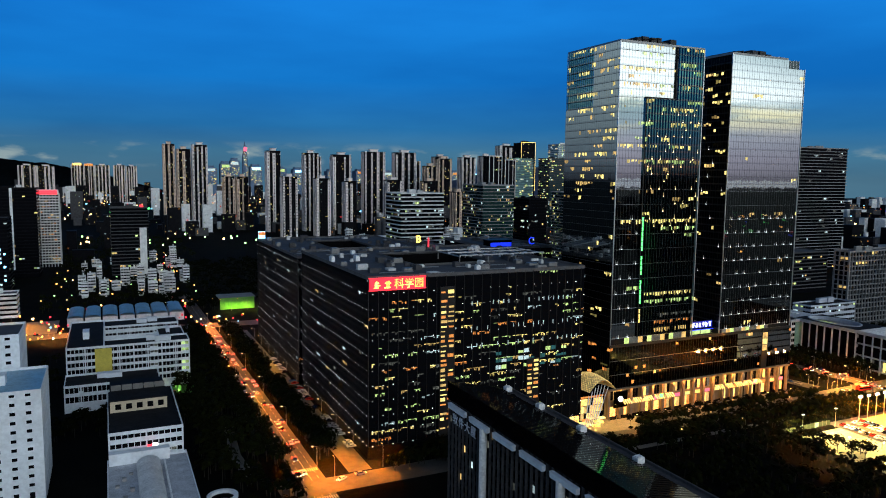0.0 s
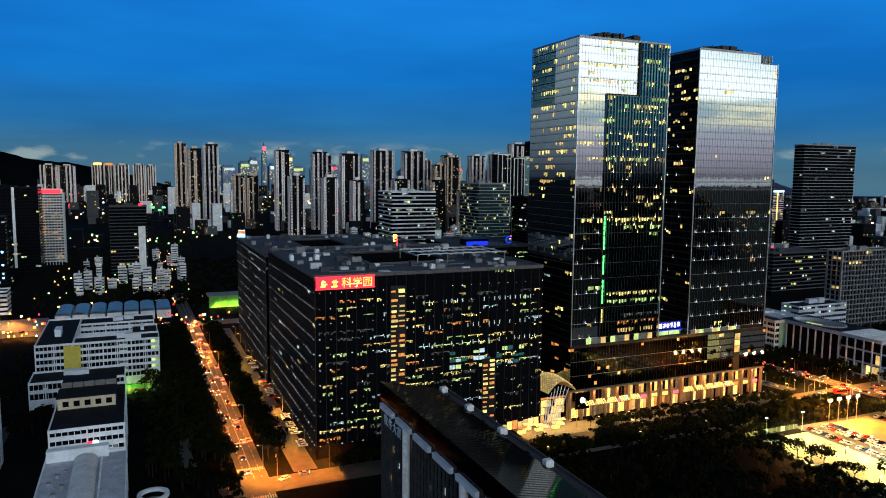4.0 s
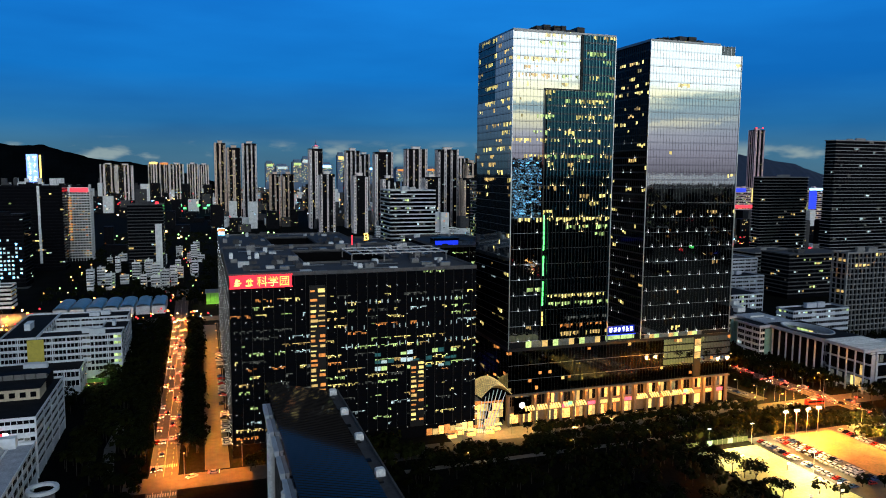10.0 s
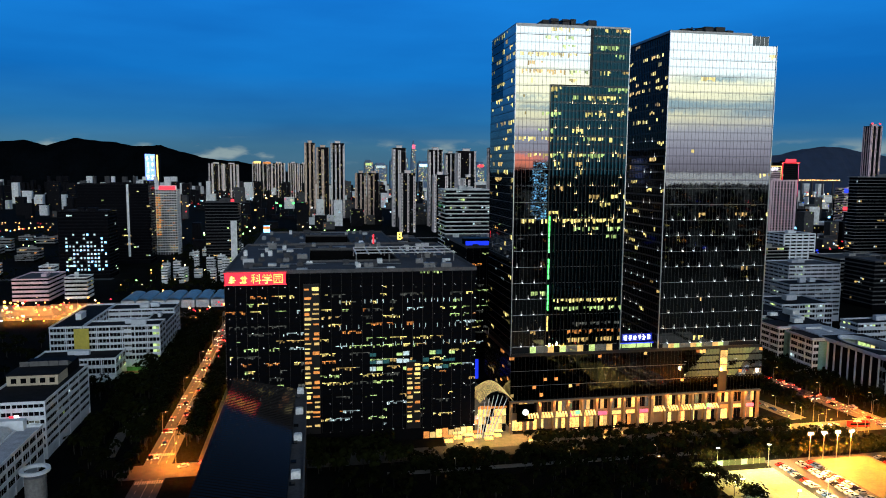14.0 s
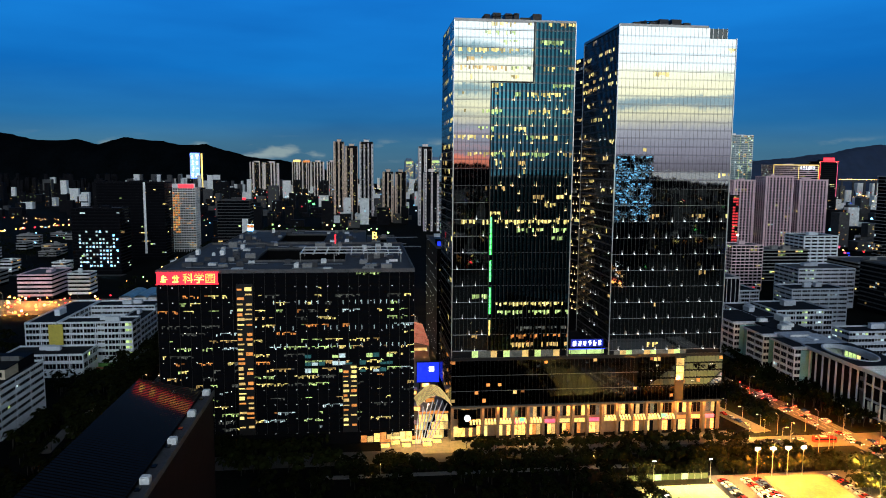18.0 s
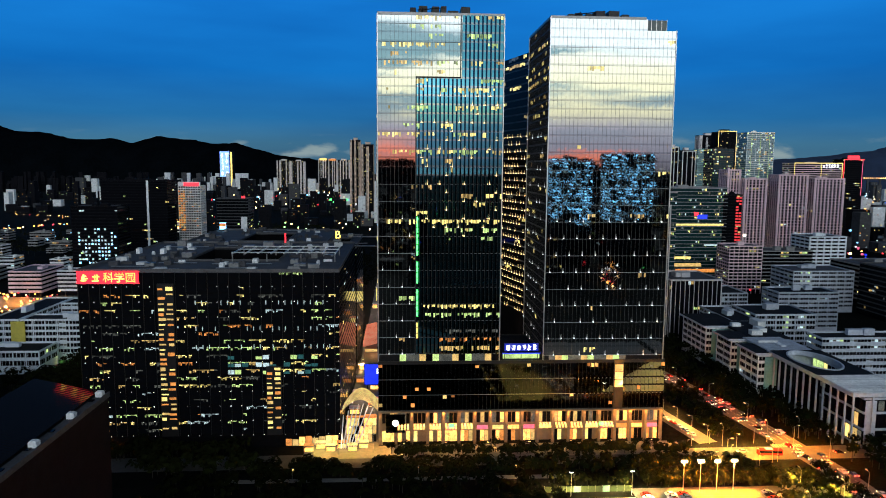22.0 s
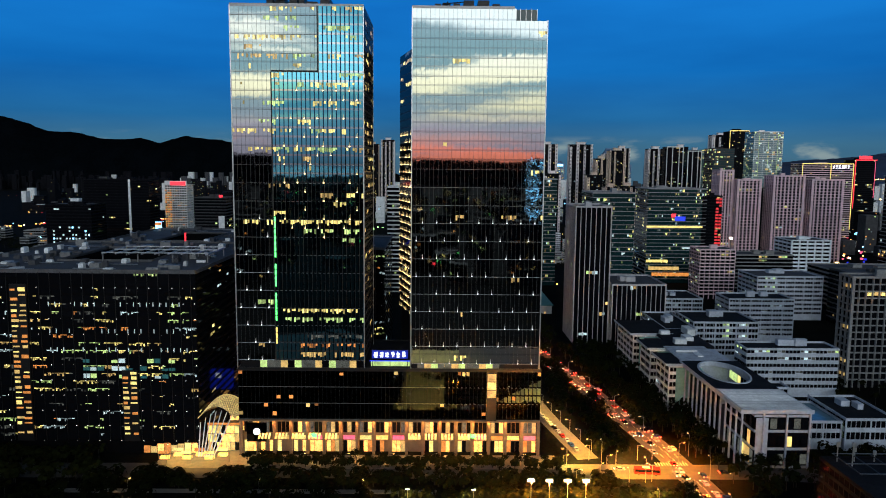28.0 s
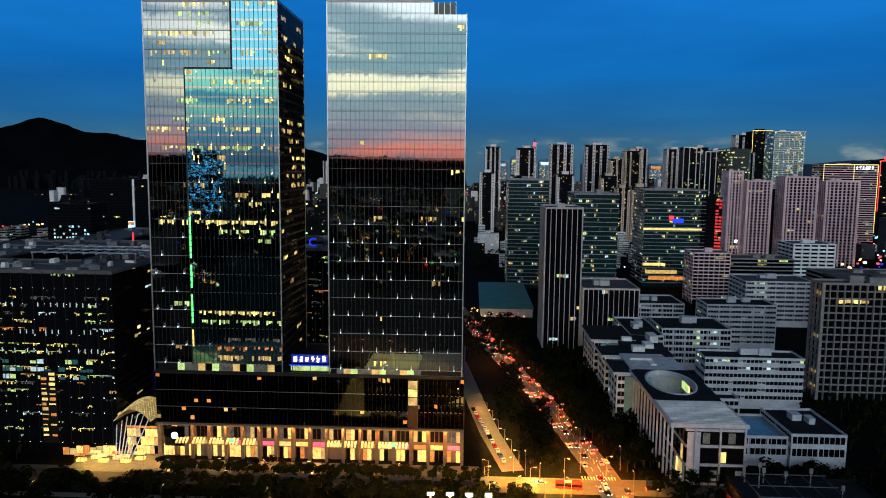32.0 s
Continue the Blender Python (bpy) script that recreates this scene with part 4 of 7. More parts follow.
# beam emits the warm light of the portal itself
slab(shell, "portal_beam", -6.9, 7.6, 2.9, 3.4, 12.6, 13.4, lit_orange)
for i in range(6):
    k = thing("market_stall", "market stall whose pale canopy and counter emit their lamplight", "stall", (208 + i * 5.0, 294 + (i % 2) * 3.4, .17), group="plaza stalls")
    # counter and canopy emit in place of stall lamps
    slab(k, "counter", -2, 2, -1, 1, 0, 1.1, shop_glow)
    b = Mesh()
    b.face([(-2.5, -1.6, 2.8), (2.5, -1.6, 2.8), (2.3, 0, 3.6), (-2.3, 0, 3.6)])
    b.face([(2.5, 1.6, 2.8), (-2.5, 1.6, 2.8), (-2.3, 0, 3.6), (2.3, 0, 3.6)])
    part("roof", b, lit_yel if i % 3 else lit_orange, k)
    for sx in (-2.2, 2.2):
        for sy in (-1.3, 1.3):
            slab(k, "post", sx - .06, sx + .06, sy - .06, sy + .06, 0, 2.8, metal_md)
scr = thing("video_screen", "large blue glowing video screen on a wall", "screen", (236, 381, 0))
slab(scr, "frame", -7, 7, 0, 1, 4, 17, black_panel)
slab(scr, "display", -6.6, 6.6, -.12, -.02, 4.5, 16.5, led_blue)
slab(scr, "bright_patch", .5, 3.6, -.2, -.13, 11, 14, led_white)
for x in (-5, 5):
    slab(scr, "leg", x - .4, x + .4, .2, .8, 0, 4, metal_dk)
for i in range(9):
    k = thing("alley_booth", "small shop lit orange along the alley", "kiosk", (226 + (i % 2) * 9, 316 + i * 14, .15), group="alley booths")
    slab(k, "body", -2.6, 2.6, -2, 2, 0, 3.2, stone_tan)
    slab(k, "glow_front", -2.3, 2.3, -2.15, -2.02, .5, 2.6, shop_glow if i % 3 else lit_orange)
    # every second roof emits orange instead of being lamplit
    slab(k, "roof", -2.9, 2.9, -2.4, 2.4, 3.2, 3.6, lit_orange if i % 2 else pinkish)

# pink tent roof over the shopping street, and a lit screen beyond it
# lamplight through the membrane is put in as emission
tent = mat("pink_tent_with_inner_light", (.62, .30, .26), .7, 0, .5, .3, emit=(1, .30, .16), power=.55)
k = thing("tent_canopy", "pink membrane canopy with peaked folds over the street", "canopy", (234, 486, .15))
for i in range(6):
    b = Mesh()
    y0, y1 = -30 + i * 10, -20.4 + i * 10
    for (ya, za), (yb, zb) in (((y0, 9), ((y0 + y1) / 2, 12.5)), (((y0 + y1) / 2, 12.5), (y1, 9))):
        b.face([(-9.5, ya, za - 1.5), (0, ya, za + 1), (0, yb, zb + 1), (-9.5, yb, zb - 1.5)])
        b.face([(0, ya, za + 1), (9.5, ya, za - 1.5), (9.5, yb, zb - 1.5), (0, yb, zb + 1)])
    part("membrane", b, tent, k)
    for x in (-9.2, 9.2):
        slab(k, "post", x - .2, x + .2, y0 + .1, y0 + .5, 0, 7.6, metal_lt)
slab(k, "light_front", -8, 8, -31, -30.7, 4.5, 6.4, lit_warm, "bright lit canopy edge")
k = thing("street_screen", "bright pale screen board across the street", "screen", (236, 640, .15))
slab(k, "display", -8.5, 8.5, 0, .6, 5, 14, lit_yel)
for x in (-6, 6):
    slab(k, "post", x - .4, x + .4, .7, 1.4, 0, 13, metal_dk)
for i in range(9):
    k = thing("street_kiosk", "small kiosk with a lit front on the shopping street", "kiosk", (227 + (i % 3) * 6.5, 540 + i * 30, .15), group="street kiosks")
    slab(k, "body", -2.4, 2.4, -2, 2, 0, 4.2, pinkish)
    slab(k, "glow_front", -2.2, 2.2, -2.15, -2.02, .5, 3.6, (shop_glow, lit_yel, lit_orange)[i % 3])
    # one roof in three emits orange instead of being lamplit
    slab(k, "roof", -2.8, 2.8, -2.4, 2.4, 4.2, 4.6, (white_old, lit_orange, pinkish)[i % 3])


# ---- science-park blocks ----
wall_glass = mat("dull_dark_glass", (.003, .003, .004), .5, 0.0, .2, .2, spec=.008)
def park_block(label, x0, x1, y0, y1, h, court, seed, lit=.16, roofbits=30):
    """Dark glazed block round a sunken court, with lamp rows on its storey lines."""
    rng = random.Random(seed)
    t = thing("office_block", label, "building", (x0, y0, 0), group="science park blocks")
    W, D = x1 - x0, y1 - y0
    c0, c1, d0, d1 = court
    for q in ((0, W, 0, d0), (0, W, d1, D), (0, c0, d0, d1), (c1, W, d0, d1)):
        b = Mesh()
        b.box(q[0] + (.5 if q[0] == 0 else 0), q[1] - (.5 if q[1] == W else 0), q[2] + (.5 if q[2] == 0 else 0), q[3] - (.5 if q[3] == D else 0), 0, h - .6)
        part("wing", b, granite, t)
        slab(t, "roof", q[0], q[1], q[2], q[3], h - .6, h, roof_grey)
    slab(t, "court_floor", c0, c1, d0, d1, 0, h - 22, roof_dark)
    n = int(round((h - 6) / 3.55))
    sh = (h - 6) / n
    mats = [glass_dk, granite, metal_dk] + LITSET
    gf = lit_grid(seed + 1, n, int(W / 1.6), .05, (3, 4, 4, 5, 6, 6, 7, 7, 8), {s: rng.choice((.02, .06, .10, .16, lit)) for s in range(n)}, longest=7)
    glazing(t, (0, 0, 0), (1, 0, 0), (0, -1, 0), W, 6, n, sh, 1.6, lambda u, z: 0, gf, mats, rng=rng, spandrel=1.1, jitter=.01, bits=True)
    gl = lit_grid(seed + 2, n, int(D / 1.6), .012, (3, 5, 7))
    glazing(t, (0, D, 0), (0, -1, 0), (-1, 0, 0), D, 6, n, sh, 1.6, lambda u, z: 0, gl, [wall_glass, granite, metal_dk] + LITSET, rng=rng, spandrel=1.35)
    glazing(t, (W, 0, 0), (0, 1, 0), (1, 0, 0), D, 6, n, sh, 3.2, lambda u, z: 0, lit_grid(seed + 3, n, int(D / 3.2), .02, (3, 4, 5), longest=2), [glass_dk, granite, metal_dk] + LITSET, rng=rng, spandrel=1.35)
    # upright fins and a base plinth
    b = Mesh()
    b.box(0, .16, -.32, 0, 6, h)
    me = b.data("fin", [metal_dk])
    for i in range(int(W / 4.8) + 1):
        part("fin", me, metal_dk, t, at=(i * 4.8, -.02, 0))
    slab(t, "plinth", -.1, W + .1, -.25, .6, 0, 5.9, granite)
    # small lamps along every second storey
    for s in range(0, n, 2):
        b = Mesh()
        u = 2.0
        while u < W:
            if rng.random() < .8:
                b.box(u - .11, u + .11, -.56, -.36, 0, .2)
            u += 5.0
        v = 2.0
        while v < D:
            b.box(-.32, -.2, v - .09, v + .09, 0, .20)
            v += 5.2
        part("lamp_row", b, lamp_white, t, "row of small white lamps", at=(0, 0, 6 + s * sh))
    b = Mesh()
    b.ring(-.15, W + .15, -.15, D + .15, .4, h - .5, h + 1.2)
    part("parapet", b, parapet_grey, t)
    b = Mesh()
    b.ring(c0 - .3, c1 + .3, d0 - .3, d1 + .3, .3, h - .4, h + 1.0)
    part("court_parapet", b, parapet_grey, t)
    # roof machines, pipes and low walls
    for i in range(roofbits):
        x, y = rng.uniform(2, W - 8), rng.uniform(2, D - 8)
        w, d, hh = rng.uniform(1.2, 6), rng.uniform(1.2, 5), rng.uniform(.7, 3.0)
        if x + w > c0 - 1 and x < c1 + 1 and y + d > d0 - 1 and y < d1 + 1:
            continue
        b = Mesh()
        b.box(x, x + w, y, y + d, h, h + hh)
        if rng.random() < .5:
            b.box(x + .2, x + w * .45, y + .2, y + d - .2, h + hh, h + hh + .5)
            b.box(x + w * .55, x + w - .2, y + .2, y + d - .2, h + hh, h + hh + .5)
        part("roof_unit", b, rng.choice((roof_grey, conc, white_old, metal_md, conc_dk)), t)
    for i in range(8):
        y = rng.uniform(2, d0 - 2) if rng.random() < .6 else rng.uniform(d1 + 1, D - 2)
        x = rng.uniform(3, W * .6)
        b = Mesh()
        b.tube((x, y, h + .6), (x + rng.uniform(10, 30), y, h + .6), .25, .25, 6)
        part("roof_pipe", b, metal_lt, t)
    return t


blk = park_block("dark glass office block with a red roof-edge sign", 104.5, 222, 300, 420, 83.5, (38, 84, 36, 92), 51, .2, 100)
park_block("dark glass office block with rows of small lamps", 104.5, 200, 430, 560, 79, (34, 66, 40, 100), 61, .12, 64)
park_block("slim dark office block with a glowing roof letter", 201, 221.5, 440, 522, 78.5, (6, 14, 24, 60), 71, .12, 12)
park_block("dark office block behind the court with a blue-lit roof", 247, 296, 440, 522, 78.5, (16, 34, 28, 56), 72, .12, 20)
# rows of short upright white lamps, and a teal-lit run of storeys
rng = random.Random(58)
for z in (68.2, 56.0, 47.5):
    u = 52
    while u < 113:
        if rng.random() < .6:
            slab(blk, "slit_lamp", u, u + .28, -.62, -.42, z, z + 1.9, lit_cool)
        u += 2.9
for z in (35.2, 38.7, 42.3):
    for i in range(13):
        if rng.random() < .5:
            slab(blk, "lit_pane", 66 + i * 3.2, 68.9 + i * 3.2, -.14, -.06, z, z + rng.uniform(1.0, 2.1), rng.choice((lit_teal, lit_teal, lit_grn, lit_cool)))
# lit shops at the plaza corner
rng = random.Random(59)
for i in range(8):
    slab(blk, "shop_window", 92 + i * 3.1, 94.8 + i * 3.1, -.5, -.3, .5, rng.uniform(3.4, 5.2), rng.choice((shop_glow, lit_yel, lit_warm, lit_orange)))
# lit stair shafts
for u, w, za, zb in ((35.3, 7.4, 9, 77), (83.5, 7.0, 9, 38)):
    slab(blk, "stair_shaft", u, u + w, -.9, -.05, 6, zb + 1, metal_dk)
    z = za
    rng = random.Random(int(u))
    while z < zb:
        for q0, q1 in ((.4, w * rng.uniform(.3, .5)), (w * rng.uniform(.5, .65), w - .4)):
            if rng.random() < .88:
                slab(blk, "stair_landing", u + q0, u + q1, -1.05, -.92, z + rng.uniform(0, .7), z + rng.uniform(1.0, 1.8), rng.choice((lit_orange, lit_warm, lit_yel)), "gold-lit stair landing")
        z += 2.35
# red name board: strokes for the proper name, plain words after it
sg = thing("roof_edge_sign", "red glowing sign with yellow characters", "sign", (121.3, 299.2, 77.2))
slab(sg, "face", -16.4, 10.6, -.5, .3, 1.2, 6.4, led_redbox)
b = Mesh()
b.ring(-16.8, 11.0, -.55, .35, .2, .9, 1.2)
b.ring(-16.8, 11.0, -.55, .35, .2, 6.4, 6.7)
part("frame", b, led_red, sg)
for i in range(2):
    b = Mesh()
    u = -15.4 + i * 5.1
    glyphs(b, u, u + 4.6, 2.0, 5.6, -.52, 1, random.Random(8 + i), .2)
    glyphs(b, u + .1, u + 4.5, 1.9, 5.5, -.53, 1, random.Random(28 + i), .2)
    part("character", b, led_yellow, sg)
lettering("lettering", "科学园", 4.9, led_yellow, sg, (2.4, -.7, 2.0))
for body, at, m, rz in (("B", (206, 480, 79.5), led_yellow, 0), ("I", (181, 406, 84.2), led_red, 0), ("C", (279, 442, 79.5), led_blue, 0)):
    k = thing("roof_letter", "large glowing roof letter on posts", "sign", at, rz, "roof letters")
    lettering("lettering", body, 7.5 if body != "I" else 8.5, m, k, (0, 0, 1.2))
    for s in (-1.2, 1.2):
        slab(k, "post", s - .1, s + .1, .1, .35, -.6, 1.6, metal_dk)
# bright corner sign of the rear block, blue-lit roof box
k = thing("corner_sign", "small white and orange glowing corner sign", "sign", (105, 556, 79))
slab(k, "panel", 0, 5, -.4, 0, 1, 6.5, led_cyan)
slab(k, "band", 0, 5, -.55, -.42, 3.5, 6, lit_orange)
slab(k, "post", 2.2, 2.8, .02, .5, -.4, 6, metal_dk)
k = thing("roof_pavilion", "blue-lit glass pavilion on the roof", "pavilion", (256.5, 452, 78.6))
slab(k, "box", -9, 9, -5, 5, 0, 5, glass_dk)
slab(k, "lit_front", -8.6, 8.6, -5.15, -5.02, .6, 3.6, led_blue)
slab(k, "roof", -9.6, 9.6, -5.6, 5.6, 5, 5.5, metal_dk)
# steel pergola on the front roof
k = thing("roof_pergola", "pale steel pergola frame on the roof", "pergola", (192, 346, 83.5))
for i in range(9):
    slab(k, "beam", -26 + i * 6.4, -25.5 + i * 6.4, -14, 14, 4, 4.6, metal_lt)
for y in (-14, 0, 13.5):
    slab(k, "rail", -26, 26, y, y + .45, 4.6, 5.1, metal_lt)
for x in (-26, -9, 8, 25):
    for y in (-13.5, 13.2):
        slab(k, "post", x, x + .5, y, y + .5, 0, 4, metal_md)

# ---- low dark slab with a ribbed roof ----
sl = thing("slab_building", "long dark building with a ribbed metal roof and white balconies", "building", (115, 60, 0))
L = 178
slab(sl, "core", .6, 26, 0, L - .4, 0, 46.2, black_panel)
metal_roof = mat("ribbed_metal_roof", (.003, .002, .0025), .07, 0, .3, .25, spec=.14)
b = Mesh()
b.face([(-.4, 0, 52.6), (22.4, 0, 47.4), (22.4, L, 47.4), (-.4, L, 52.6)])
b.face([(-.4, L, 52.6), (22.4, L, 47.4), (22.4, L, 46), (-.4, L, 46)])
b.face([(-.4, 0, 46), (-.4, 0, 52.6), (-.4, L, 52.6), (-.4, L, 46)])
part("roof", b, metal_roof, sl)
rib = Mesh()
rib.v = [(-.4, 0, 52.6), (22.4, 0, 47.4), (22.4, .12, 47.4), (-.4, .12, 52.6), (-.4, 0, 52.75), (22.4, 0, 47.55), (22.4, .12, 47.55), (-.4, .12, 52.75)]
rib.f = [(4, 5, 6, 7), (0, 1, 5, 4), (2, 3, 7, 6), (1, 2, 6, 5), (3, 0, 4, 7)]
rib.m = [0] * 5
rme = rib.data("roof_rib", [metal_roof])
for i in range(110):
    part("roof_rib", rme, metal_roof, sl, at=(0, .3 + i * 1.62, 0))
slab(sl, "gutter_deck", 22.4, 26.2, 0, L, 45.6, 46.4, conc_dk)
slab(sl, "gutter_wall", 26.2, 26.7, 0, L, 45.4, 47.3, conc_dk)
slab(sl, "east_wall", 26.0, 26.2, 0, L - .5, 0, 45.3, dark_clad)
for i, y in enumerate((L - 4, L - 27, L - 52, L - 80)):
    b = Mesh()
    b.box(23, 25.6, y, y + 2.4, 46.4, 48.2)
    b.box(23.3, 25.3, y + .3, y + 2.1, 48.2, 48.5)
    part("roof_unit", b, white_old, sl)
for i in range(10):
    slab(sl, "skylight", 22.7, 24.2, L - 9 - i * 15, L - 7 - i * 15, 46.4, 46.7, glass_dk)
fm = Mesh()
fm.box(-.25, .55, 0, .45, 4, 46)
fme = fm.data("facade_fin", [conc_dk])
for i in range(60):
    part("facade_fin", fme, conc_dk, sl, at=(0, L - 1 - i * 2.9, 0))
rng = random.Random(77)
for i in range(9):
    b = Mesh()
    y = L - 16 - i * 17
    b.box(-1.6, -.3, y, y + 13, 43.4, 45.0)
    b.box(-1.7, -.3, y - .1, y + 13.1, 45.0, 45.25)
    part("balcony", b, white_wall, sl)
for i in range(3):
    b = Mesh()
    b.tube((-1.2, L - 30 - i * 46, 0), (-1.2, L - 30 - i * 46, 44), 1.3, 1.3, 14)
    part("column", b, white_old, sl)
for s in range(10):
    b = Mesh()
    for i in range(58):
        y = L - 1 - i * 2.9
        m = 1 + rng.choice((0, 2, 4, 4)) if rng.random() < .06 else 0
        z = 6 + s * 3.9
        b.face([(.55, y, z), (.55, y - 2.3, z), (.55, y - 2.3, z + 2.4), (.55, y, z + 2.4)], m)
    part("glazing", b, [glass_dk] + LIT, sl, kind="stuff")
for i, ch in enumerate("软件大厦"):
    lettering("lettering", ch, 4.2, white_wall, sl, (-.75, L - 7.5 - i * 4.8, 38.6), 90, -90, "white raised character")
slab(sl, "end_wall", 0, 26, L - .4, L, 0, 46.2, dark_clad)

# ---- western campus ----
def campus(label, x0, x1, y0, y1, h, seed, wall=None, roof=None, **kw):
    return office("campus_building", label, x0, x1, y0, y1, h, sh=kw.pop("sh", 3.9), wall=wall or white_wall, band=kw.pop("band", .38), module=2.2, pier=kw.pop("pier", 8), pw=.6,
                  lit=kw.pop("lit", .06), palette=(2, 3, 4, 4), core=wall or white_wall, seed=seed, group="campus buildings", roof=roof or roof_dark, base=kw.pop("base", 3.5), **kw)


campus("white campus block with ribbon windows and balconies", -4, 43.5, 458, 476, 27, 101, lit=.12)
campus("white campus wing with a flat roof", -24, -4.2, 456, 537, 27.5, 102)
campus("white rear campus wing with flat roof", -4, 42, 516, 538, 27, 103, band=.6)
campus("white side campus wing along the avenue", 28, 43.5, 476.4, 515.6, 24, 104)
k = solid("yellow_wall_panel", (lambda m: (m.box(-9, 0, 455.2, 455.9, 8, 27), m)[1])(Mesh()), yellow, "yellow painted wall panel on the white block", "wall panel")
campus("low white teaching block with dark roof", -24, 24, 424, 448, 14, 105, sh=4.5)
w2 = campus("white teaching block with a cream roof storey", -2.5, 25.5, 303, 366, 26, 106, roof=roof_dark, pier=14, band=.5, plant=False)
slab(w2, "penthouse", -13, 10, -2, 12, 26, 31, cream)
slab(w2, "penthouse_roof", -13.5, 10.5, -2.5, 12.5, 31, 31.5, roof_dark)
for i in range(5):
    b = Mesh()
    u = -12.5 + i * 4.6
    for q in ((0, 1),):
        b.face([(u, 13, 31.5), (u + 4.2, 13, 31.5), (u + 4.2, 13, 34), (u, 13, 34)])
        b.face([(u, 13, 34), (u + 4.2, 13, 34), (u + 4.2, 19, 31.6), (u, 19, 31.6)])
        b.face([(u, 13, 31.5), (u, 13, 34), (u, 19, 31.6)])
        b.face([(u + 4.2, 13, 31.5), (u + 4.2, 19, 31.6), (u + 4.2, 13, 34)])
    part("sawtooth_rooflight", b, [metal_md], w2)
slab(w2, "rear_storey", -13, 10, 12.6, 30, 26, 31.5, dark_clad)
for i in range(5):
    slab(w2, "penthouse_window", -11 + i * 4.3, -8.6 + i * 4.3, -2.15, -2.03, 27.2, 29.6, glass_dk)
hall = campus("low hall with grey roofs and a vaulted skylight", -3, 26, 236, 298, 17, 107, roof=roof_pale, sh=5, plant=False)
slab(hall, "upper_wall", -14, 8, 27, 31, 17, 21.5, white_wall)
slab(hall, "side_roof", 6, 14.2, -30.5, 24, 17, 17.8, roof_pale)
slab(hall, "roof_kerb", 5.4, 6, -30.5, 24, 17, 18.4, white_old)
for i in range(9):
    slab(hall, "roof_unit", -12 + (i % 3) * 2.4, -10.6 + (i % 3) * 2.4, -26 + i * 5.2, -24.4 + i * 5.2, 17, 17.6 + (i % 2) * .6, conc)

b = Mesh()
for i in range(10):
    a0, a1 = math.pi * i / 10, math.pi * (i + 1) / 10
    b.face([(0 - 4.4 * math.cos(a0), -29, 17 + 3.2 * math.sin(a0)), (0 - 4.4 * math.cos(a1), -29, 17 + 3.2 * math.sin(a1)),
            (0 - 4.4 * math.cos(a1), 25, 17 + 3.2 * math.sin(a1)), (0 - 4.4 * math.cos(a0), 25, 17 + 3.2 * math.sin(a0))][::-1])
part("vaulted_skylight", b, white_old, hall)
office("dormitory_block", "tall white rendered block with a column of small windows", -62, -25.5, 312, 350, 44.5, sh=3.6, wall=white_wall, band=.62, module=4.5, pier=6, pw=3.6, lit=.03, seed=108, roof=blue_sheet)
office("dormitory_block", "white block behind with a blue-green roof edge", -78, -36.5, 356, 385, 58, sh=3.6, wall=white_wall, band=.6, module=4.5, pier=6, pw=3.4, lit=.03, seed=109, roof=roof_grey)
rd = thing("round_pavilion", "round white pavilion with an open ring roof", "pavilion", (35, 262, 0))
b = Mesh()
for r0, r1, z0, z1 in ((4.2, 5.6, 11.2, 12.4),):
    for i in range(28):
        a0, a1 = 2 * math.pi * i / 28, 2 * math.pi * (i + 1) / 28
        pt = lambda r, a, z: (r * math.cos(a), r * math.sin(a), z)
        b.face([pt(r0, a0, z1), pt(r1, a0, z1), pt(r1, a1, z1), pt(r0, a1, z1)])
        b.face([pt(r1, a0, z0), pt(r1, a1, z0), pt(r1, a1, z1), pt(r1, a0, z1)])
        b.face([pt(r0, a1, z0), pt(r0, a0, z0), pt(r0, a0, z1), pt(r0, a1, z1)])
part("ring_roof", b, white_wall, rd)
b = Mesh()
b.tube((0, 0, 0), (0, 0, 9.5), 4.0, 4.0, 24)
part("drum", b, conc, rd)
# sheds along the cross street
for i in range(7):
    x = -33 + i * 13.4
    k = thing("market_shed", "blue corrugated vaulted shed roof", "shed", (x, 690, 0), group="vaulted sheds")
    b = Mesh()
    for j in range(8):
        a0, a1 = math.pi * j / 8, math.pi * (j + 1) / 8
        b.face([(6 - 6 * math.cos(a0), -26, 7 + 2.4 * math.sin(a0)), (6 - 6 * math.cos(a1), -26, 7 + 2.4 * math.sin(a1)),
                (6 - 6 * math.cos(a1), 22, 7 + 2.4 * math.sin(a1)), (6 - 6 * math.cos(a0), 22, 7 + 2.4 * math.sin(a0))])
    part("roof", b, blue_sheet, k)
    slab(k, "wall", .2, 11.8, -25.5, 21.5, 0, 7.2, white_old)
gh = thing("site_hoarding", "green-lit building site hoarding", "hoarding", (111, 699, 0))
for i in range(8):
    slab(gh, "panel", -16 + i * 4, -12.1 + i * 4, 0, .4, 0, 11, green_sheet)
slab(gh, "deck", -17, 17, .5, 22, 10.4, 11.4, conc)

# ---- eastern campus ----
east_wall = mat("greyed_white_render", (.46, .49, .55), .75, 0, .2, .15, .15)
wc = thing("white_campus_hall", "white modern hall with tall columns and an oval roof opening", "building", (464.3, 286.3, 0))
slab(wc, "core", 6, 30, 1.5, 33, 0, 24.6, glass_dk)
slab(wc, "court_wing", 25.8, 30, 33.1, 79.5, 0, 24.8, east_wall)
slab(wc, "court_floor", 3, 25.6, 33.2, 79, 0, 3, conc_dk)
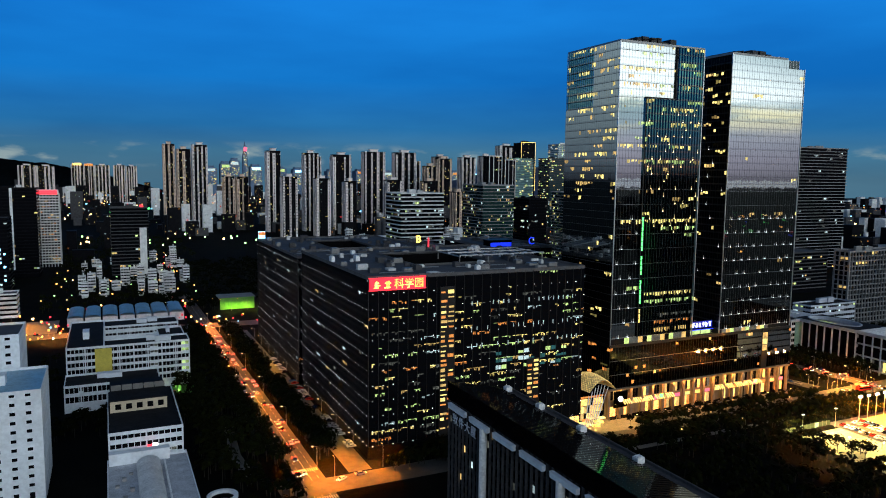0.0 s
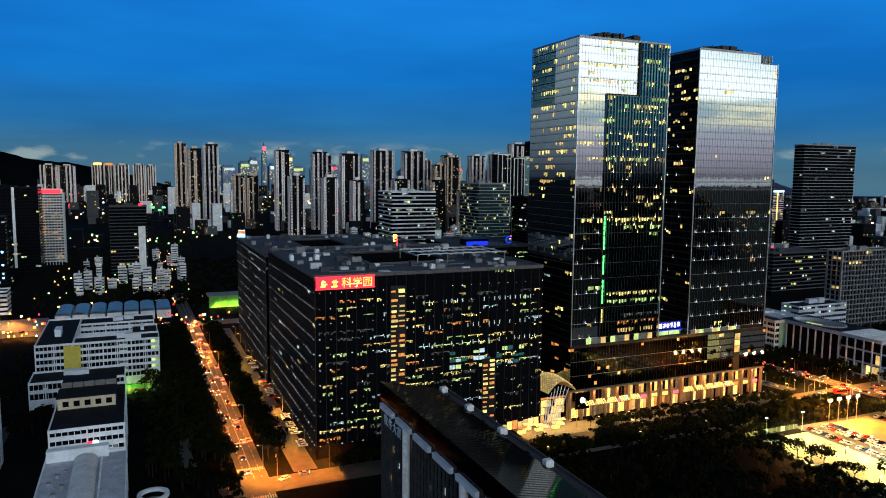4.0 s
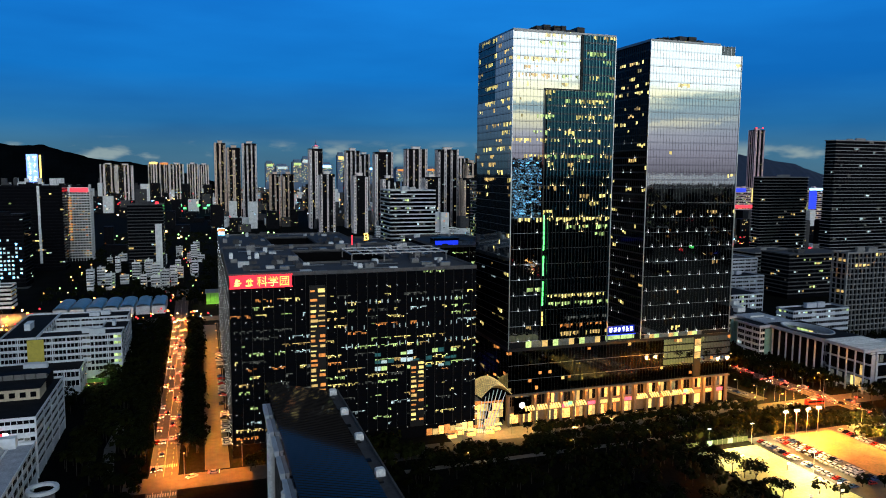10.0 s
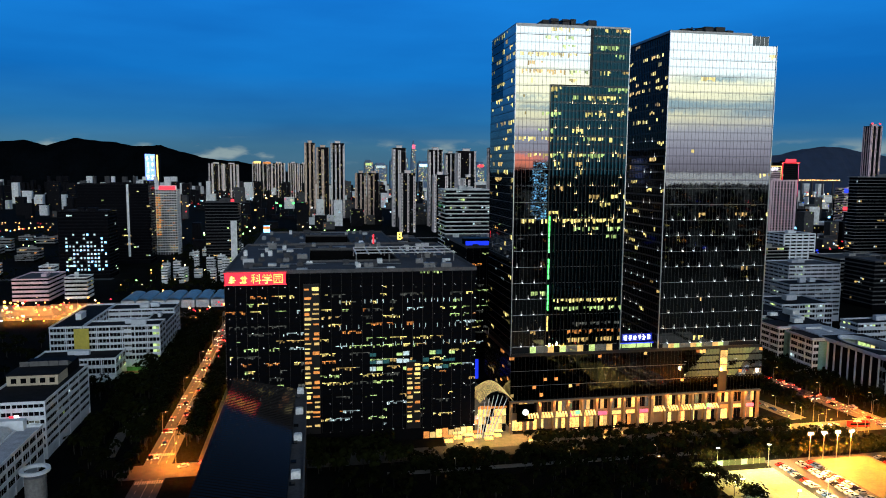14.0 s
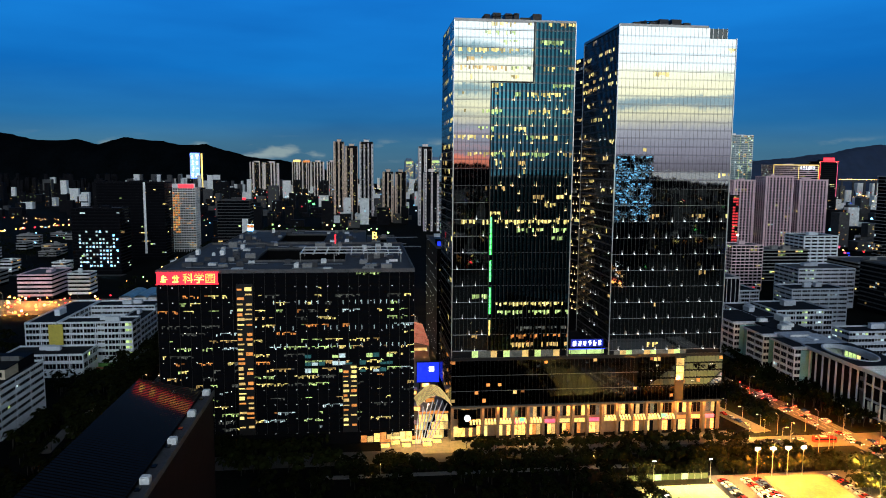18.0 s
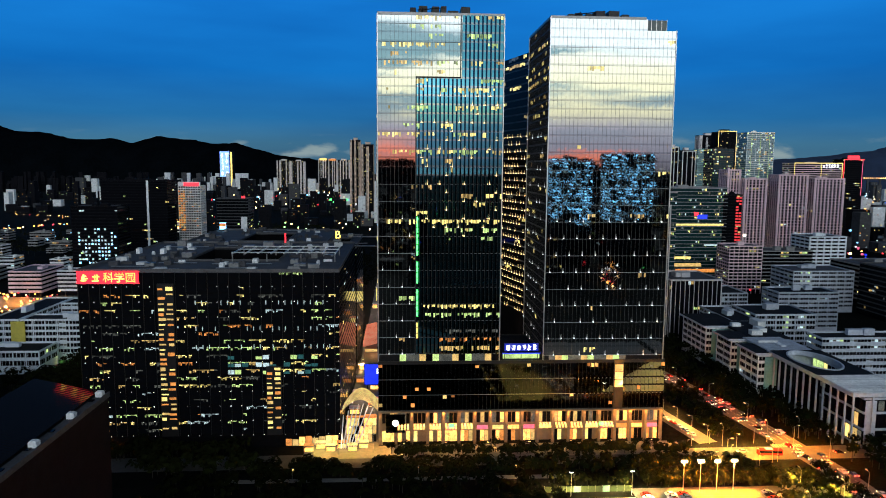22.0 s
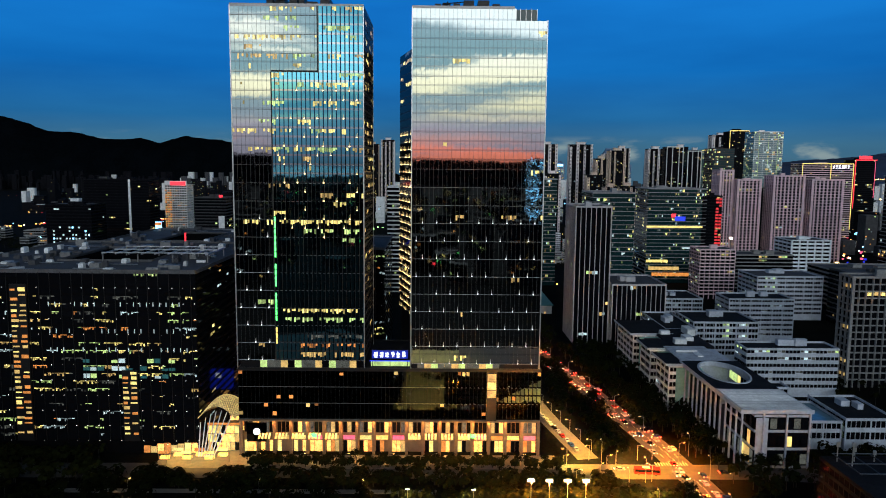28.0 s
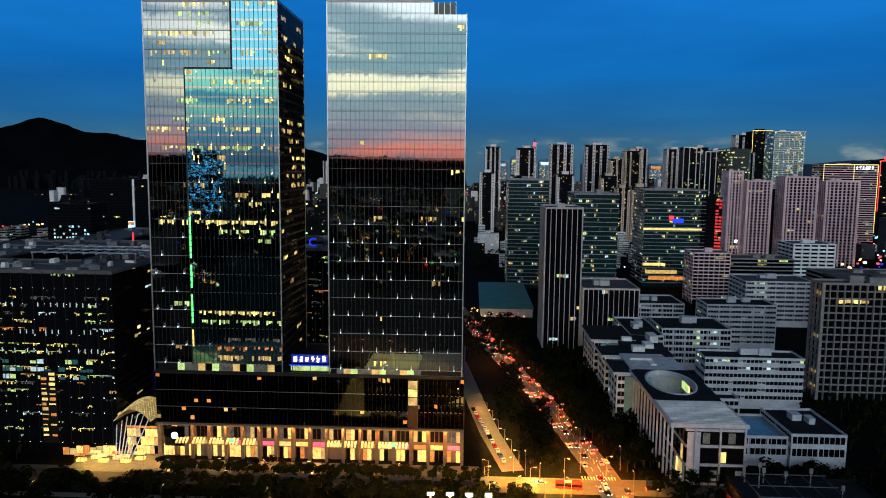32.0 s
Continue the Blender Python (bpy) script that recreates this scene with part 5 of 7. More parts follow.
for j in range(3):
    for i in range(10):
        slab(wc, "glass_bay", 5.7, 5.95, 2.2 + i * 3.05, 5.0 + i * 3.05, 1 + j * 8, 7.6 + j * 8, lit_warm if (i, j) in ((1, 0), (2, 0), (1, 1)) else lit_yel if (i, j) in ((3, 0),) else lit_dim if (i * 3 + j * 5) % 6 == 0 else glass_dk)
for z in (0, 8.3, 16.4, 23.4):
    slab(wc, "floor_band", 5.5, 30.4, 1.0, 33, z, z + 1.1, east_wall)
for i in range(5):
    for z in (2.0, 10.0, 18.2):
        slab(wc, "front_window", 12.5 + i * 3.5, 15.4 + i * 3.5, .86, .98, z, z + 4.6, lit_yel if (i, z) in ((2, 10.0),) else lit_dim if (i + int(z)) % 3 == 0 else glass_dk)
# dark sheet standing for the shade in the open gap behind the columns
slab(wc, "glass_screen", 3.0, 3.3, 33.2, 79, 3, 24.8, glass_dk)
slab(wc, "front_wall", 6.2, 11.6, .8, 1.0, 0, 23, east_wall)
for i in range(12):
    for z in (4.5, 11.5, 18.5):
        slab(wc, "court_window", 25.6, 25.78, 35 + i * 3.6, 37.9 + i * 3.6, z, z + 4.4, lit_grn if i > 8 and z > 15 else lit_yel if (i, z) == (8, 18.5) else glass_dk)
col = Mesh()
col.box(0, .7, 0, .7, 0, 25.6)
cme = col.data("column", [east_wall])
for i in range(14):
    part("column", cme, east_wall, wc, at=(-.6, .2 + i * 6.0, 0))
for i in range(3):
    part("column", cme, east_wall, wc, at=(9 + i * 10.2, .0, 0))
b = Mesh()
cx, cy, rx_, ry_ = 14.2, 57.7, 10.8, 19.2
NS = 48
for i in range(NS):
    a0, a1 = 2 * math.pi * i / NS, 2 * math.pi * (i + 1) / NS

    def edge(a):
        """Out from the opening to the rim of the roof panel."""
        dx, dy = rx_ * math.cos(a), ry_ * math.sin(a)
        t = min(((30.5 - cx) if dx > 0 else (cx + 1)) / max(abs(dx), 1e-6), ((80 - cy) if dy > 0 else (cy - 30)) / max(abs(dy), 1e-6))
        return (cx + dx * t, cy + dy * t)
    e0, e1 = edge(a0), edge(a1)
    i0, i1 = (cx + rx_ * math.cos(a0), cy + ry_ * math.sin(a0)), (cx + rx_ * math.cos(a1), cy + ry_ * math.sin(a1))
    n0, n1 = (cx + (rx_ + .9) * math.cos(a0), cy + (ry_ + .9) * math.sin(a0)), (cx + (rx_ + .9) * math.cos(a1), cy + (ry_ + .9) * math.sin(a1))
    b.face([(*n0, 27), (*e0, 27), (*e1, 27), (*n1, 27)])
    b.face([(*i1, 24.9), (*e1, 24.9), (*e0, 24.9), (*i0, 24.9)], 1)
    b.face([(*i0, 24.9), (*i0, 27.5), (*i1, 27.5), (*i1, 24.9)], 1)
    b.face([(*i0, 27.5), (*n0, 27.5), (*n1, 27.5), (*i1, 27.5)], 1)
    b.face([(*n0, 27.5), (*n0, 27), (*n1, 27), (*n1, 27.5)], 1)
part("ring_roof", b, [roof_dark, east_wall], wc)
slab(wc, "front_roof", -1, 30.5, 0, 29.9, 25.4, 27, roof_pale)
slab(wc, "roof_edge", -1.3, 31, -.3, 0, 25.3, 27.2, east_wall)
slab(wc, "roof_edge", -1.3, -1, 0, 80, 25.3, 27.2, east_wall)
slab(wc, "rear_roof", 0, 24, 80.1, 112, 25.4, 27, roof_pale)
slab(wc, "rear_roof", 6, 30.5, 112.2, 160, 25.4, 26.6, roof_dark)
slab(wc, "rear_core", 8, 30, 80.2, 160, 0, 25.4, east_wall)
for i in range(11):
    for z in (4, 11, 18):
        slab(wc, "side_window", 7.86, 7.98, 83 + i * 6.6, 87.5 + i * 6.6, z, z + 4, glass_dk)
for x, y, w, d, h in ((9, 118, 7, 5, 3), (18, 126, 5, 9, 2.4), (24, 140, 5, 12, 4), (8, 143, 6, 4, 2.2), (12, 88, 3, 8, .6), (3, 98, 12, .8, 1.2)):
    slab(wc, "roof_unit", x, x + w, y, y + d, 26.6 if y > 112 else 27, (26.6 if y > 112 else 27) + h, white_old)
for i in range(20):
    slab(wc, "roof_batten", 0, 29.5, 1.0 + i * 1.44, 1.35 + i * 1.44, 27, 27.18, white_old)
for y0, y1, x1 in ((433, 472, 480), (396, 416, 475), (362, 384, 474)):
    k = campus("white campus block under an overhanging flat roof", 456, x1, y0, y1, 24.5, int(y0), wall=white_old, roof=roof_grey, lit=.05, plant=False)
    w, d = (x1 - 456) / 2, (y1 - y0) / 2
    slab(k, "overhanging_roof", -w - 2.2, w + 1, -d - 1.5, d + 1.5, 25.7, 26.4, roof_dark, "thin overhanging roof plate")
    slab(k, "roof_plate_edge", -w - 2.2, w + 1, -d - 1.8, -d - 1.5, 25.6, 26.8, east_wall)
    slab(k, "painted_wall", -w + 4, w + .1, -d - .5, -d - .12, 0, 24, teal_paint, "pale green painted end wall")
    slab(k, "roof_plate_edge", -w - 2.5, -w - 2.2, -d - 1.5, d + 1.5, 25.6, 26.8, east_wall)
for y0, y1 in ((416.2, 432.8), (384.2, 395.8)):
    k = thing("stair_hall", "pale green painted stair hall between white blocks", "building", (470, (y0 + y1) / 2, 0))
    d = (y1 - y0) / 2
    slab(k, "wall", -7, 8, -d, d, 0, 23, teal_paint)
    for i in range(5):
        slab(k, "slot_window", -7.12, -7.02, -d * .5, -d * .1, 3 + i * 4, 5.6 + i * 4, glass_dk)
    slab(k, "roof", -7.3, 8, -d, d, 23, 23.5, roof_grey)
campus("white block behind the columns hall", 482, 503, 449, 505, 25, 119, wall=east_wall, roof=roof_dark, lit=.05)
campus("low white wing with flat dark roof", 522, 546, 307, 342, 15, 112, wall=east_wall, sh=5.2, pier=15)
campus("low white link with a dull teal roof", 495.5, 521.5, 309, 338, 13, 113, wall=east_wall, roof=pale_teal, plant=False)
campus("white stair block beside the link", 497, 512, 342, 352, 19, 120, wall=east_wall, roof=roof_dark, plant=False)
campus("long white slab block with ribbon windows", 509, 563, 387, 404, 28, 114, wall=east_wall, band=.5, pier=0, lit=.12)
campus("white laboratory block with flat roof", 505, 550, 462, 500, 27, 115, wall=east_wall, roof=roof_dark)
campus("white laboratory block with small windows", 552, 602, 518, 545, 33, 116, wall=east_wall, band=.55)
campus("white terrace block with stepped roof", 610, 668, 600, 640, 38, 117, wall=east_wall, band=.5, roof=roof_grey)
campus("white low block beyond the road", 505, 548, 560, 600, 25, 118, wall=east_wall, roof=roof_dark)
office("office_block", "grey gridded office block with deep square windows", 579, 650, 406, 421, 67.5, sh=4.2, wall=conc, band=.15, module=4.3, pier=4.3, pw=.5, proud=1.3, lit=.02, seed=121)

# dark rooftop with pale frames east of the car park
k = office("office_block", "dark low block with pale pipe frames on its roof", 464, 506, 176, 224, 31, sh=4, wall=dark_clad, core=black_panel, band=.3, module=3, lit=.0, seed=122, roof=roof_dark, plant=False)
for i in range(5):
    slab(k, "roof_beam", -17 + i * 6.4, -16.6 + i * 6.4, 6, 23, 33, 33.3, metal_dk)
for y in (6, 14, 22.6):
    slab(k, "roof_rail", -17.5, 10, y, y + .3, 33.4, 33.6, metal_md)
for i, (x, y, h) in enumerate(((-16, 22, 7), (-10, 22, 5), (-13, 18, 8.5), (-3, 22, 4), (4, 20, 6), (9, 10, 5))):
    b = Mesh()
    b.tube((x, y, 31), (x, y, 31 + h), .22, .16, 6)
    b.box(x - .5, x + .5, y - .25, y + .25, 31 + h - 1.6, 31 + h)
    part("roof_mast", b, metal_lt, k)

# green-lit lawn of the campus court
b = Mesh()
b.box(16, 45, 436, 456, 0, .1)
solid("lawn", b, mat("artificial_turf", (.06, .22, .03), .9, 0, .3, .4, .3), "green-lit lawn in the campus court", "lawn", kind="structure")
b = Mesh()
b.box(22, 34, 441, 447, .1, .14)
solid("play_area", b, mat("red_rubber_court", (.30, .09, .04), .85, 0, .25, .4), "reddish rubber play area on the lawn", "play area", kind="structure")
# pale path through the western trees
road("pavement", [(52, 300), (50, 330), (53, 372)], 5, "pale paved path between dark trees", .08, paving)
road("road", [(-34, 250), (-33, 400)], 9, "dim side road with parked cars", .07)

# upright neon sign at the corner of the hall
k = thing("neon_sign", "upright white and pink neon sign board", "sign", (14.6, 300.6, 0))
slab(k, "post", -.3, .3, -.2, .2, 0, 23, metal_dk)
for i in range(4):
    slab(k, "sign_panel", -1.0, 1.0, -.5, -.22, 10.2 + i * 3.1, 12.6 + i * 3.1, led_white)
slab(k, "round_sign", -3.0, -1.1, -.5, -.22, 19.4, 21.6, led_red)


# ---- office and tower blocks round about ----
fin_stone = mat("pale_grey_fin_stone", (.46, .44, .45), .7, 0, .15, .2)
office("finned_tower", "dark tower with pale vertical fins", 432, 459, 512, 552, 102.5, sh=3.9, wall=fin_stone, band=.05, module=2.2, pier=3.7, pw=.5, proud=.5, lit=.03, palette=(0, 2, 3), seed=201, fine=False)
office("finned_annex", "lower dark annex with pale vertical fins", 460, 500.5, 508, 556, 45, sh=3.9, wall=fin_stone, band=.05, module=2.2, pier=3.6, pw=.4, proud=.5, lit=.02, seed=202, fine=False)
office("office_block", "teal glass office block with many lit storeys", 468, 506, 620, 670, 109, sh=4, wall=grey_tile, glass=teal_glass, band=.14, module=1.5, lit=.20, palette=(3, 2, 4, 4, 1), seed=203, fine=False)
office("office_block", "office block with white storey bands", 280, 330, 700, 745, 110, sh=4.2, wall=white_old, band=.32, module=2.2, lit=.14, palette=(2, 2, 3, 4), seed=204, fine=False)
office("office_block", "teal glass office block with a wide roof terrace", 418, 462, 775, 830, 118, sh=4.1, wall=grey_tile, glass=teal_glass, band=.14, module=1.5, lit=.18, palette=(3, 2, 0, 4, 4), seed=205, fine=False)
office("office_block", "striped office block with greenish lit storeys", 570, 638, 800, 855, 108, sh=4.2, wall=grey_tile, glass=teal_glass, band=.14, module=1.5, lit=.17, palette=(3, 2, 4, 4, 1, 4), proud=1.0, seed=206, fine=False)
striped = bpy.data.objects["office_block.%03d" % max(int(o.name[-3:]) for o in bpy.data.objects if o.name.startswith("office_block."))]
for u0, u1, z0, z1, m, words in ((-2, 10, 72, 77, led_blue, "blue glowing sign band"), (-6, -1, 76, 80, led_red, "red glowing sign"), (-34, 30, 64, 66.2, lit_yel, "yellow lit storey"), (-33, -8, 24, 27, lit_yel, "bright lit storey"),
                                 (-30, 5, 15, 19, lit_warm, "warm lit storey"), (-26, 22, 8, 12, lit_orange, "orange lit shop storey"), (8, 26, 40, 41.6, lit_cool, "cool lit storey")):
    slab(striped, "lit_band", u0, u1, -28.1, -27.7, z0, z1, m, words)
office("office_block", "dark office block with blue and green lit storeys", 500, 528, 800, 840, 100, sh=4, wall=dark_clad, band=.2, module=2.2, lit=.07, palette=(0, 2, 3, 4), seed=207, fine=False)
office("banded_tower", "tall dark tower wrapped in pale storey bands", 864, 966, 690, 708, 173, sh=4.3, wall=grey_tile, proud=1.1, band=.15, module=2.6, lit=.04, palette=(2, 4, 4), seed=208, fine=False, group="banded towers")
office("banded_tower", "dark tower with pale storey bands", 850, 936, 800, 818, 125, sh=4.3, wall=grey_tile, proud=1.1, band=.15, module=2.6, lit=.04, palette=(0, 2, 4), seed=209, fine=False, group="banded towers")
red_clad = mat("red_lit_panel", (.25, .02, .02), .5, 0, .3, .3, emit=(1, .03, .04), power=.8)
red_b = office("red_lit_tower", "slim tower with red glowing panels", 633, 656, 800, 830, 100, sh=3.6, wall=dark_clad, band=.3, module=3, lit=.05, seed=210, fine=False)
rng = random.Random(9)
for s in range(5, 26):
    for i in range(4, 6):
        if rng.random() < .75:
            slab(red_b, "glow_panel", -11.3 + i * 3.8, -8.2 + i * 3.8, -15.3, -15.05, 6 + s * 3.6, 8.1 + s * 3.6, red_clad)
for x0, x1, y, h, s in ((735, 755, 1012, 129, 1), (756, 790, 1000, 116, 2), (807, 852, 1000, 122, 3), (862, 908, 1000, 117, 4), (792, 806, 1024, 104, 5), (853, 861, 1026, 100, 6)):
    k = office("residential_tower", "pinkish residential tower with a grid of windows", x0, x1, y, y + 30, h, sh=4.2, wall=dark_clad if s > 4 else pinkish, band=.2, module=5.6, pier=0 if s > 4 else 5.6, pw=1.7, proud=1.3, lit=.03, palette=(0, 2, 1), seed=220 + s, group="pinkish towers", fine=False, roof=roof_dark)
    if s < 5:
        W = (x1 - x0) / 2
        for u in (-W - .3, W - 2.9):
            slab(k, "corner_strip", u, u + 3.2, -15.6, -14.6, 0, h + 1.5, pinkish)
        slab(k, "frame_top", -W + 3, W - 3, -15.5, -14.7, h - 1, h + 1.5, pinkish)
gt1 = apartment("outlined_tower", "tall dark tower outlined in gold light", 1009, 1054, 1660, 1700, 219, dark_clad, 231, group="outlined towers")
for x in (-22.4, 21.6):
    slab(gt1, "light_line", x, x + .9, -20.6, -20.2, 90, 220, led_gold)
slab(gt1, "light_line", -22.4, 22.4, -20.6, -20.2, 219, 220.4, led_gold)
gt2 = office("glass_tower", "tall glass tower with bright light lines", 952, 1010, 1400, 1445, 204, sh=4.2, wall=metal_lt, glass=pale_teal, band=.15, module=3, lit=.26, palette=(3, 0, 2, 4), seed=232, fine=False)
for i in range(7):
    slab(gt2, "light_line", -28.5 + i * 9.3, -28.2 + i * 9.3, -22.9, -22.6, 100 if i % 3 else 40, 201, lit_grn if i % 2 else lit_cool)
gs = office("outlined_block", "wide block outlined in gold light with a roof sign", 1010, 1106, 1320, 1365, 142, sh=4, wall=pinkish, band=.35, module=3, lit=.08, seed=233, fine=False)
for x in (-48.2, 47.2, 5):
    slab(gs, "light_line", x, x + 1, -23, -22.6, 20, 143, led_gold)
slab(gs, "light_line", -48, 48, -23, -22.6, 142.4, 143.6, led_gold)
b = Mesh()
glyphs(b, 8, 40, 133, 141, -23, 6, random.Random(3), .4)
part("lettering", b, led_white, gs)
re = office("outlined_block", "narrow tower with a red glowing edge", 1110, 1150, 1322, 1360, 150, sh=4, wall=dark_clad, band=.35, module=3, lit=.08, seed=234, fine=False)
slab(re, "light_line", -20.5, -19.3, -19.6, -19.2, 60, 151, led_red)
slab(re, "light_line", -20, 20, -19.6, -19.2, 149.4, 151, led_red)
slab(re, "roof_sign", -14, 10, -19.9, -19.4, 152, 158, led_red, "red glowing roof sign")
slab(re, "light_line", 17, 17.8, -19.6, -19.2, 80, 150, tent_pink)
office("office_block", "dark glass tower behind", 795, 832, 1200, 1240, 165, sh=4, wall=metal_dk, glass=teal_glass, band=.2, lit=.18, seed=235, fine=False)
office("office_block", "white office block with broad fins", 718, 762, 760, 800, 54, sh=4, wall=white_wall, band=.5, module=3, pier=9, pw=1.6, lit=.03, seed=236, fine=False)
office("office_block", "long dark low office block", 640, 711, 740, 775, 40, sh=4, wall=conc, band=.3, module=3, lit=.12, palette=(0, 1, 3), seed=237, fine=False)
office("office_block", "brownish block with pale piers", 596, 632, 700, 730, 50, sh=3.6, wall=pinkish, band=.3, pier=5, pw=.6, lit=.05, seed=238, fine=False)
office("office_block", "dark glass block among white roofs", 672, 760, 560, 600, 46, sh=4, wall=conc_dk, band=.3, lit=.08, seed=239, fine=False)
office("office_block", "grey low block beside the road", 700, 780, 640, 690, 38, sh=4, wall=conc, band=.4, lit=.06, seed=240, fine=False)
sh_ = thing("site_shed", "long green-roofed site shed", "shed", (412, 690, 0))
slab(sh_, "wall", -24, 22, -70, 68, 0, 7.6, white_old)
slab(sh_, "roof", -25, 23, -72, 70, 7.6, 8.4, mat("green_roof_sheet", (.06, .22, .20), .6, 0, .25, .1))
at_ = apartment("slim_tower", "slim dark far tower with red roof lamps", 1640, 1676, 1700, 1730, 258, pinkish, 241, 2, lit=.05)
for u in (-12, 12):
    slab(at_, "roof_lamp", u - 2, u + 2, -12, -9, 262, 266, led_red)
pb = office("outlined_block", "purple-lit block edged in yellow light", 1242, 1298, 1100, 1130, 101, sh=4, wall=pinkish, band=.3, module=3, lit=.3, seed=242, fine=False)
slab(pb, "light_line", 8, 11, -15.6, -15.2, 10, 101, led_gold)
slab(pb, "light_line", -27, 27, -15.6, -15.2, 98, 101.4, led_cyan)
slab(pb, "light_line", -27, -8, -15.6, -15.2, 60, 96, led_blue)
pc = office("outlined_block", "block edged in blue and red light", 1405, 1475, 1500, 1530, 92, sh=4, wall=pinkish, band=.3, module=3, lit=.3, seed=243, fine=False)
slab(pc, "light_line", -35, 0, -15.6, -15.2, 82, 92, led_blue)
slab(pc, "light_line", -35, 35, -15.7, -15.3, 40, 48, led_red)
slab(pc, "light_line", 18, 34, -15.7, -15.3, 55, 92, lit_yel)
fl = thing("site_floodlight", "bright warm floodlight on a mast", "floodlight", (704, 888, 0))
slab(fl, "mast", -.4, .4, -.4, .4, 0, 43, metal_md)
slab(fl, "lamp", -1.4, 1.4, -1, 0, 43, 45.2, lamp_flood)
# slim apartment towers of the middle distance
wall_of = {"g": mat("pale_grey_strip", (.86, .76, .73), .7, 0, .15, .1), "b": beige, "p": pinkish}
APTS = [(323, 354, 1600, 180, "g"), (406, 440, 1600, 177, "g"), (476, 520, 1610, 175, "g"), (548, 601, 1600, 183, "g"), (626, 680, 1600, 183, "g"), (726, 761, 1590, 175, "g"),
        (803, 841, 1600, 175, "g"), (866, 898, 1610, 180, "g"), (899, 925, 1600, 173, "g"), (323, 355, 1450, 124, "g"), (393, 423, 1450, 121, "g"), (456, 481, 1450, 116, "g"),
        (549, 583, 1450, 119, "g"), (636, 669, 1450, 117, "b"), (692, 727, 1500, 168, "b"), (663, 691, 1500, 151, "b"), (638, 663, 1300, 97, "b"), (665, 699, 1300, 99, "b"),
        (123, 150, 1800, 196, "b"), (152, 184, 1790, 185, "b"), (188, 223, 1800, 196, "g"), (244, 270, 1700, 122, "b"), (274, 301, 1700, 122, "b"),
        (1018, 1074, 1790, 216, "g"), (500, 530, 1900, 176, "g"), (760, 800, 1850, 168, "g"), (940, 980, 1560, 168, "g")]
for i, (x0, x1, y, h, c) in enumerate(APTS):
    apartment("apartment_tower", "slim %s apartment tower with dark recessed bays" % {"g": "pale grey", "b": "beige", "p": "pinkish"}[c], x0, x1, y, y + 30, h, wall_of[c], 300 + i, 3 if x1 - x0 > 33 else 2, lit=.07 if c == "g" else .14)
for i, (x0, x1, h) in enumerate(((-315, -253, 152), (-250, -187, 150), (-126, -80, 160), (-78, -43, 158), (-41, 18, 156), (31, 76, 157), (79, 122, 154))):
    apartment("apartment_tower", "far dark apartment block with pale strips", x0, x1, 3300, 3340, h, wall_of["g"], 340 + i, 4, lit=.2)
    if i in (2, 3):
        slab(bpy.data.objects["apartment_tower.%03d" % (len(APTS) + i)], "crown_light", -16, 16, -20.6, -20.1, h - 6, h + 3, led_gold if i == 2 else lit_orange)
# white-framed dark towers and a greenish glass tower behind
for i, (x0, x1, y, h) in enumerate(((797, 831, 1450, 174), (842, 870, 1455, 166))):
    k = office("framed_tower", "black tower edged with thin white frames", x0, x1, y, y + 30, h, sh=3.6, wall=dark_clad, band=.2, module=3, lit=.05, seed=260 + i, fine=False, group="framed towers")
    W = (x1 - x0) / 2
    for u in (-W - .3, -W * .35, W * .45, W - 1.2):
        slab(k, "frame_strip", u, u + 1.5, -15.7, -14.8, 20, h + 1.5, white_old)
    slab(k, "frame_strip", -W, W, -15.6, -14.8, h, h + 1.8, white_old)
office("glass_tower", "greenish glass tower with many small lights", 893, 948, 1500, 1540, 171, sh=4, wall=teal_paint, glass=pale_teal, band=.2, module=3, lit=.2, palette=(3, 2, 1), seed=264, fine=False)
# green floodlights in front of the far blocks
k = thing("floodlight_row", "row of green floodlights on masts", "floodlight", (60, 2250, 0))
for i, u in enumerate((-48, -30, -18, 22, 40, 50)):
    slab(k, "mast", u - .5, u + .5, -.5, .5, 0, 14, metal_md)
    slab(k, "lamp", u - 4, u + 4, -2, -.6, 14 + (i % 2) * 8, 19 + (i % 2) * 8, led_green)
# north-western offices
office("dark_office", "black office block with a grid of cool lit windows", -150, -94, 865, 905, 80, sh=4, wall=dark_clad, band=.35, module=3.2, lit=.04, palette=(2, 2, 3), seed=251, fine=False)
dk = bpy.data.objects["dark_office"]
k = office("dark_office", "tall black office block with a grey lift shaft", -168, -76.5, 1000, 1040, 108, sh=4, wall=dark_clad, band=.3, module=3, lit=.02, seed=252, fine=False)
slab(k, "lift_shaft", 17, 20, -20.9, -20.3, 10, 109, white_old)
dw = random.Random(12)
for s in range(10):
    for i in range(12):
        if dw.random() < (.62 if s < 7 else .3):
            slab(dk, "window_pane", -20 + i * 3.9, -17.9 + i * 3.9, -20.3, -20.05, 10 + s * 4.6, 12.1 + s * 4.6, led_cyan if (i + s) % 3 == 0 else lit_cool)
rt = office("red_capped_tower", "white gridded tower with an orange glow and red roof sign", -92, -58, 1100, 1130, 98, sh=3.7, wall=white_old, band=.4, module=3.4, pier=3.6, pw=.9, lit=.18, palette=(0, 5, 4, 4), seed=253, fine=False)
slab(rt, "sign_face", -8, 15, -15.8, -15.2, 98.5, 104, led_red, "red glowing roof sign")
slab(rt, "sign_back", -17, 17, -15, -14, 98, 105, white_old)
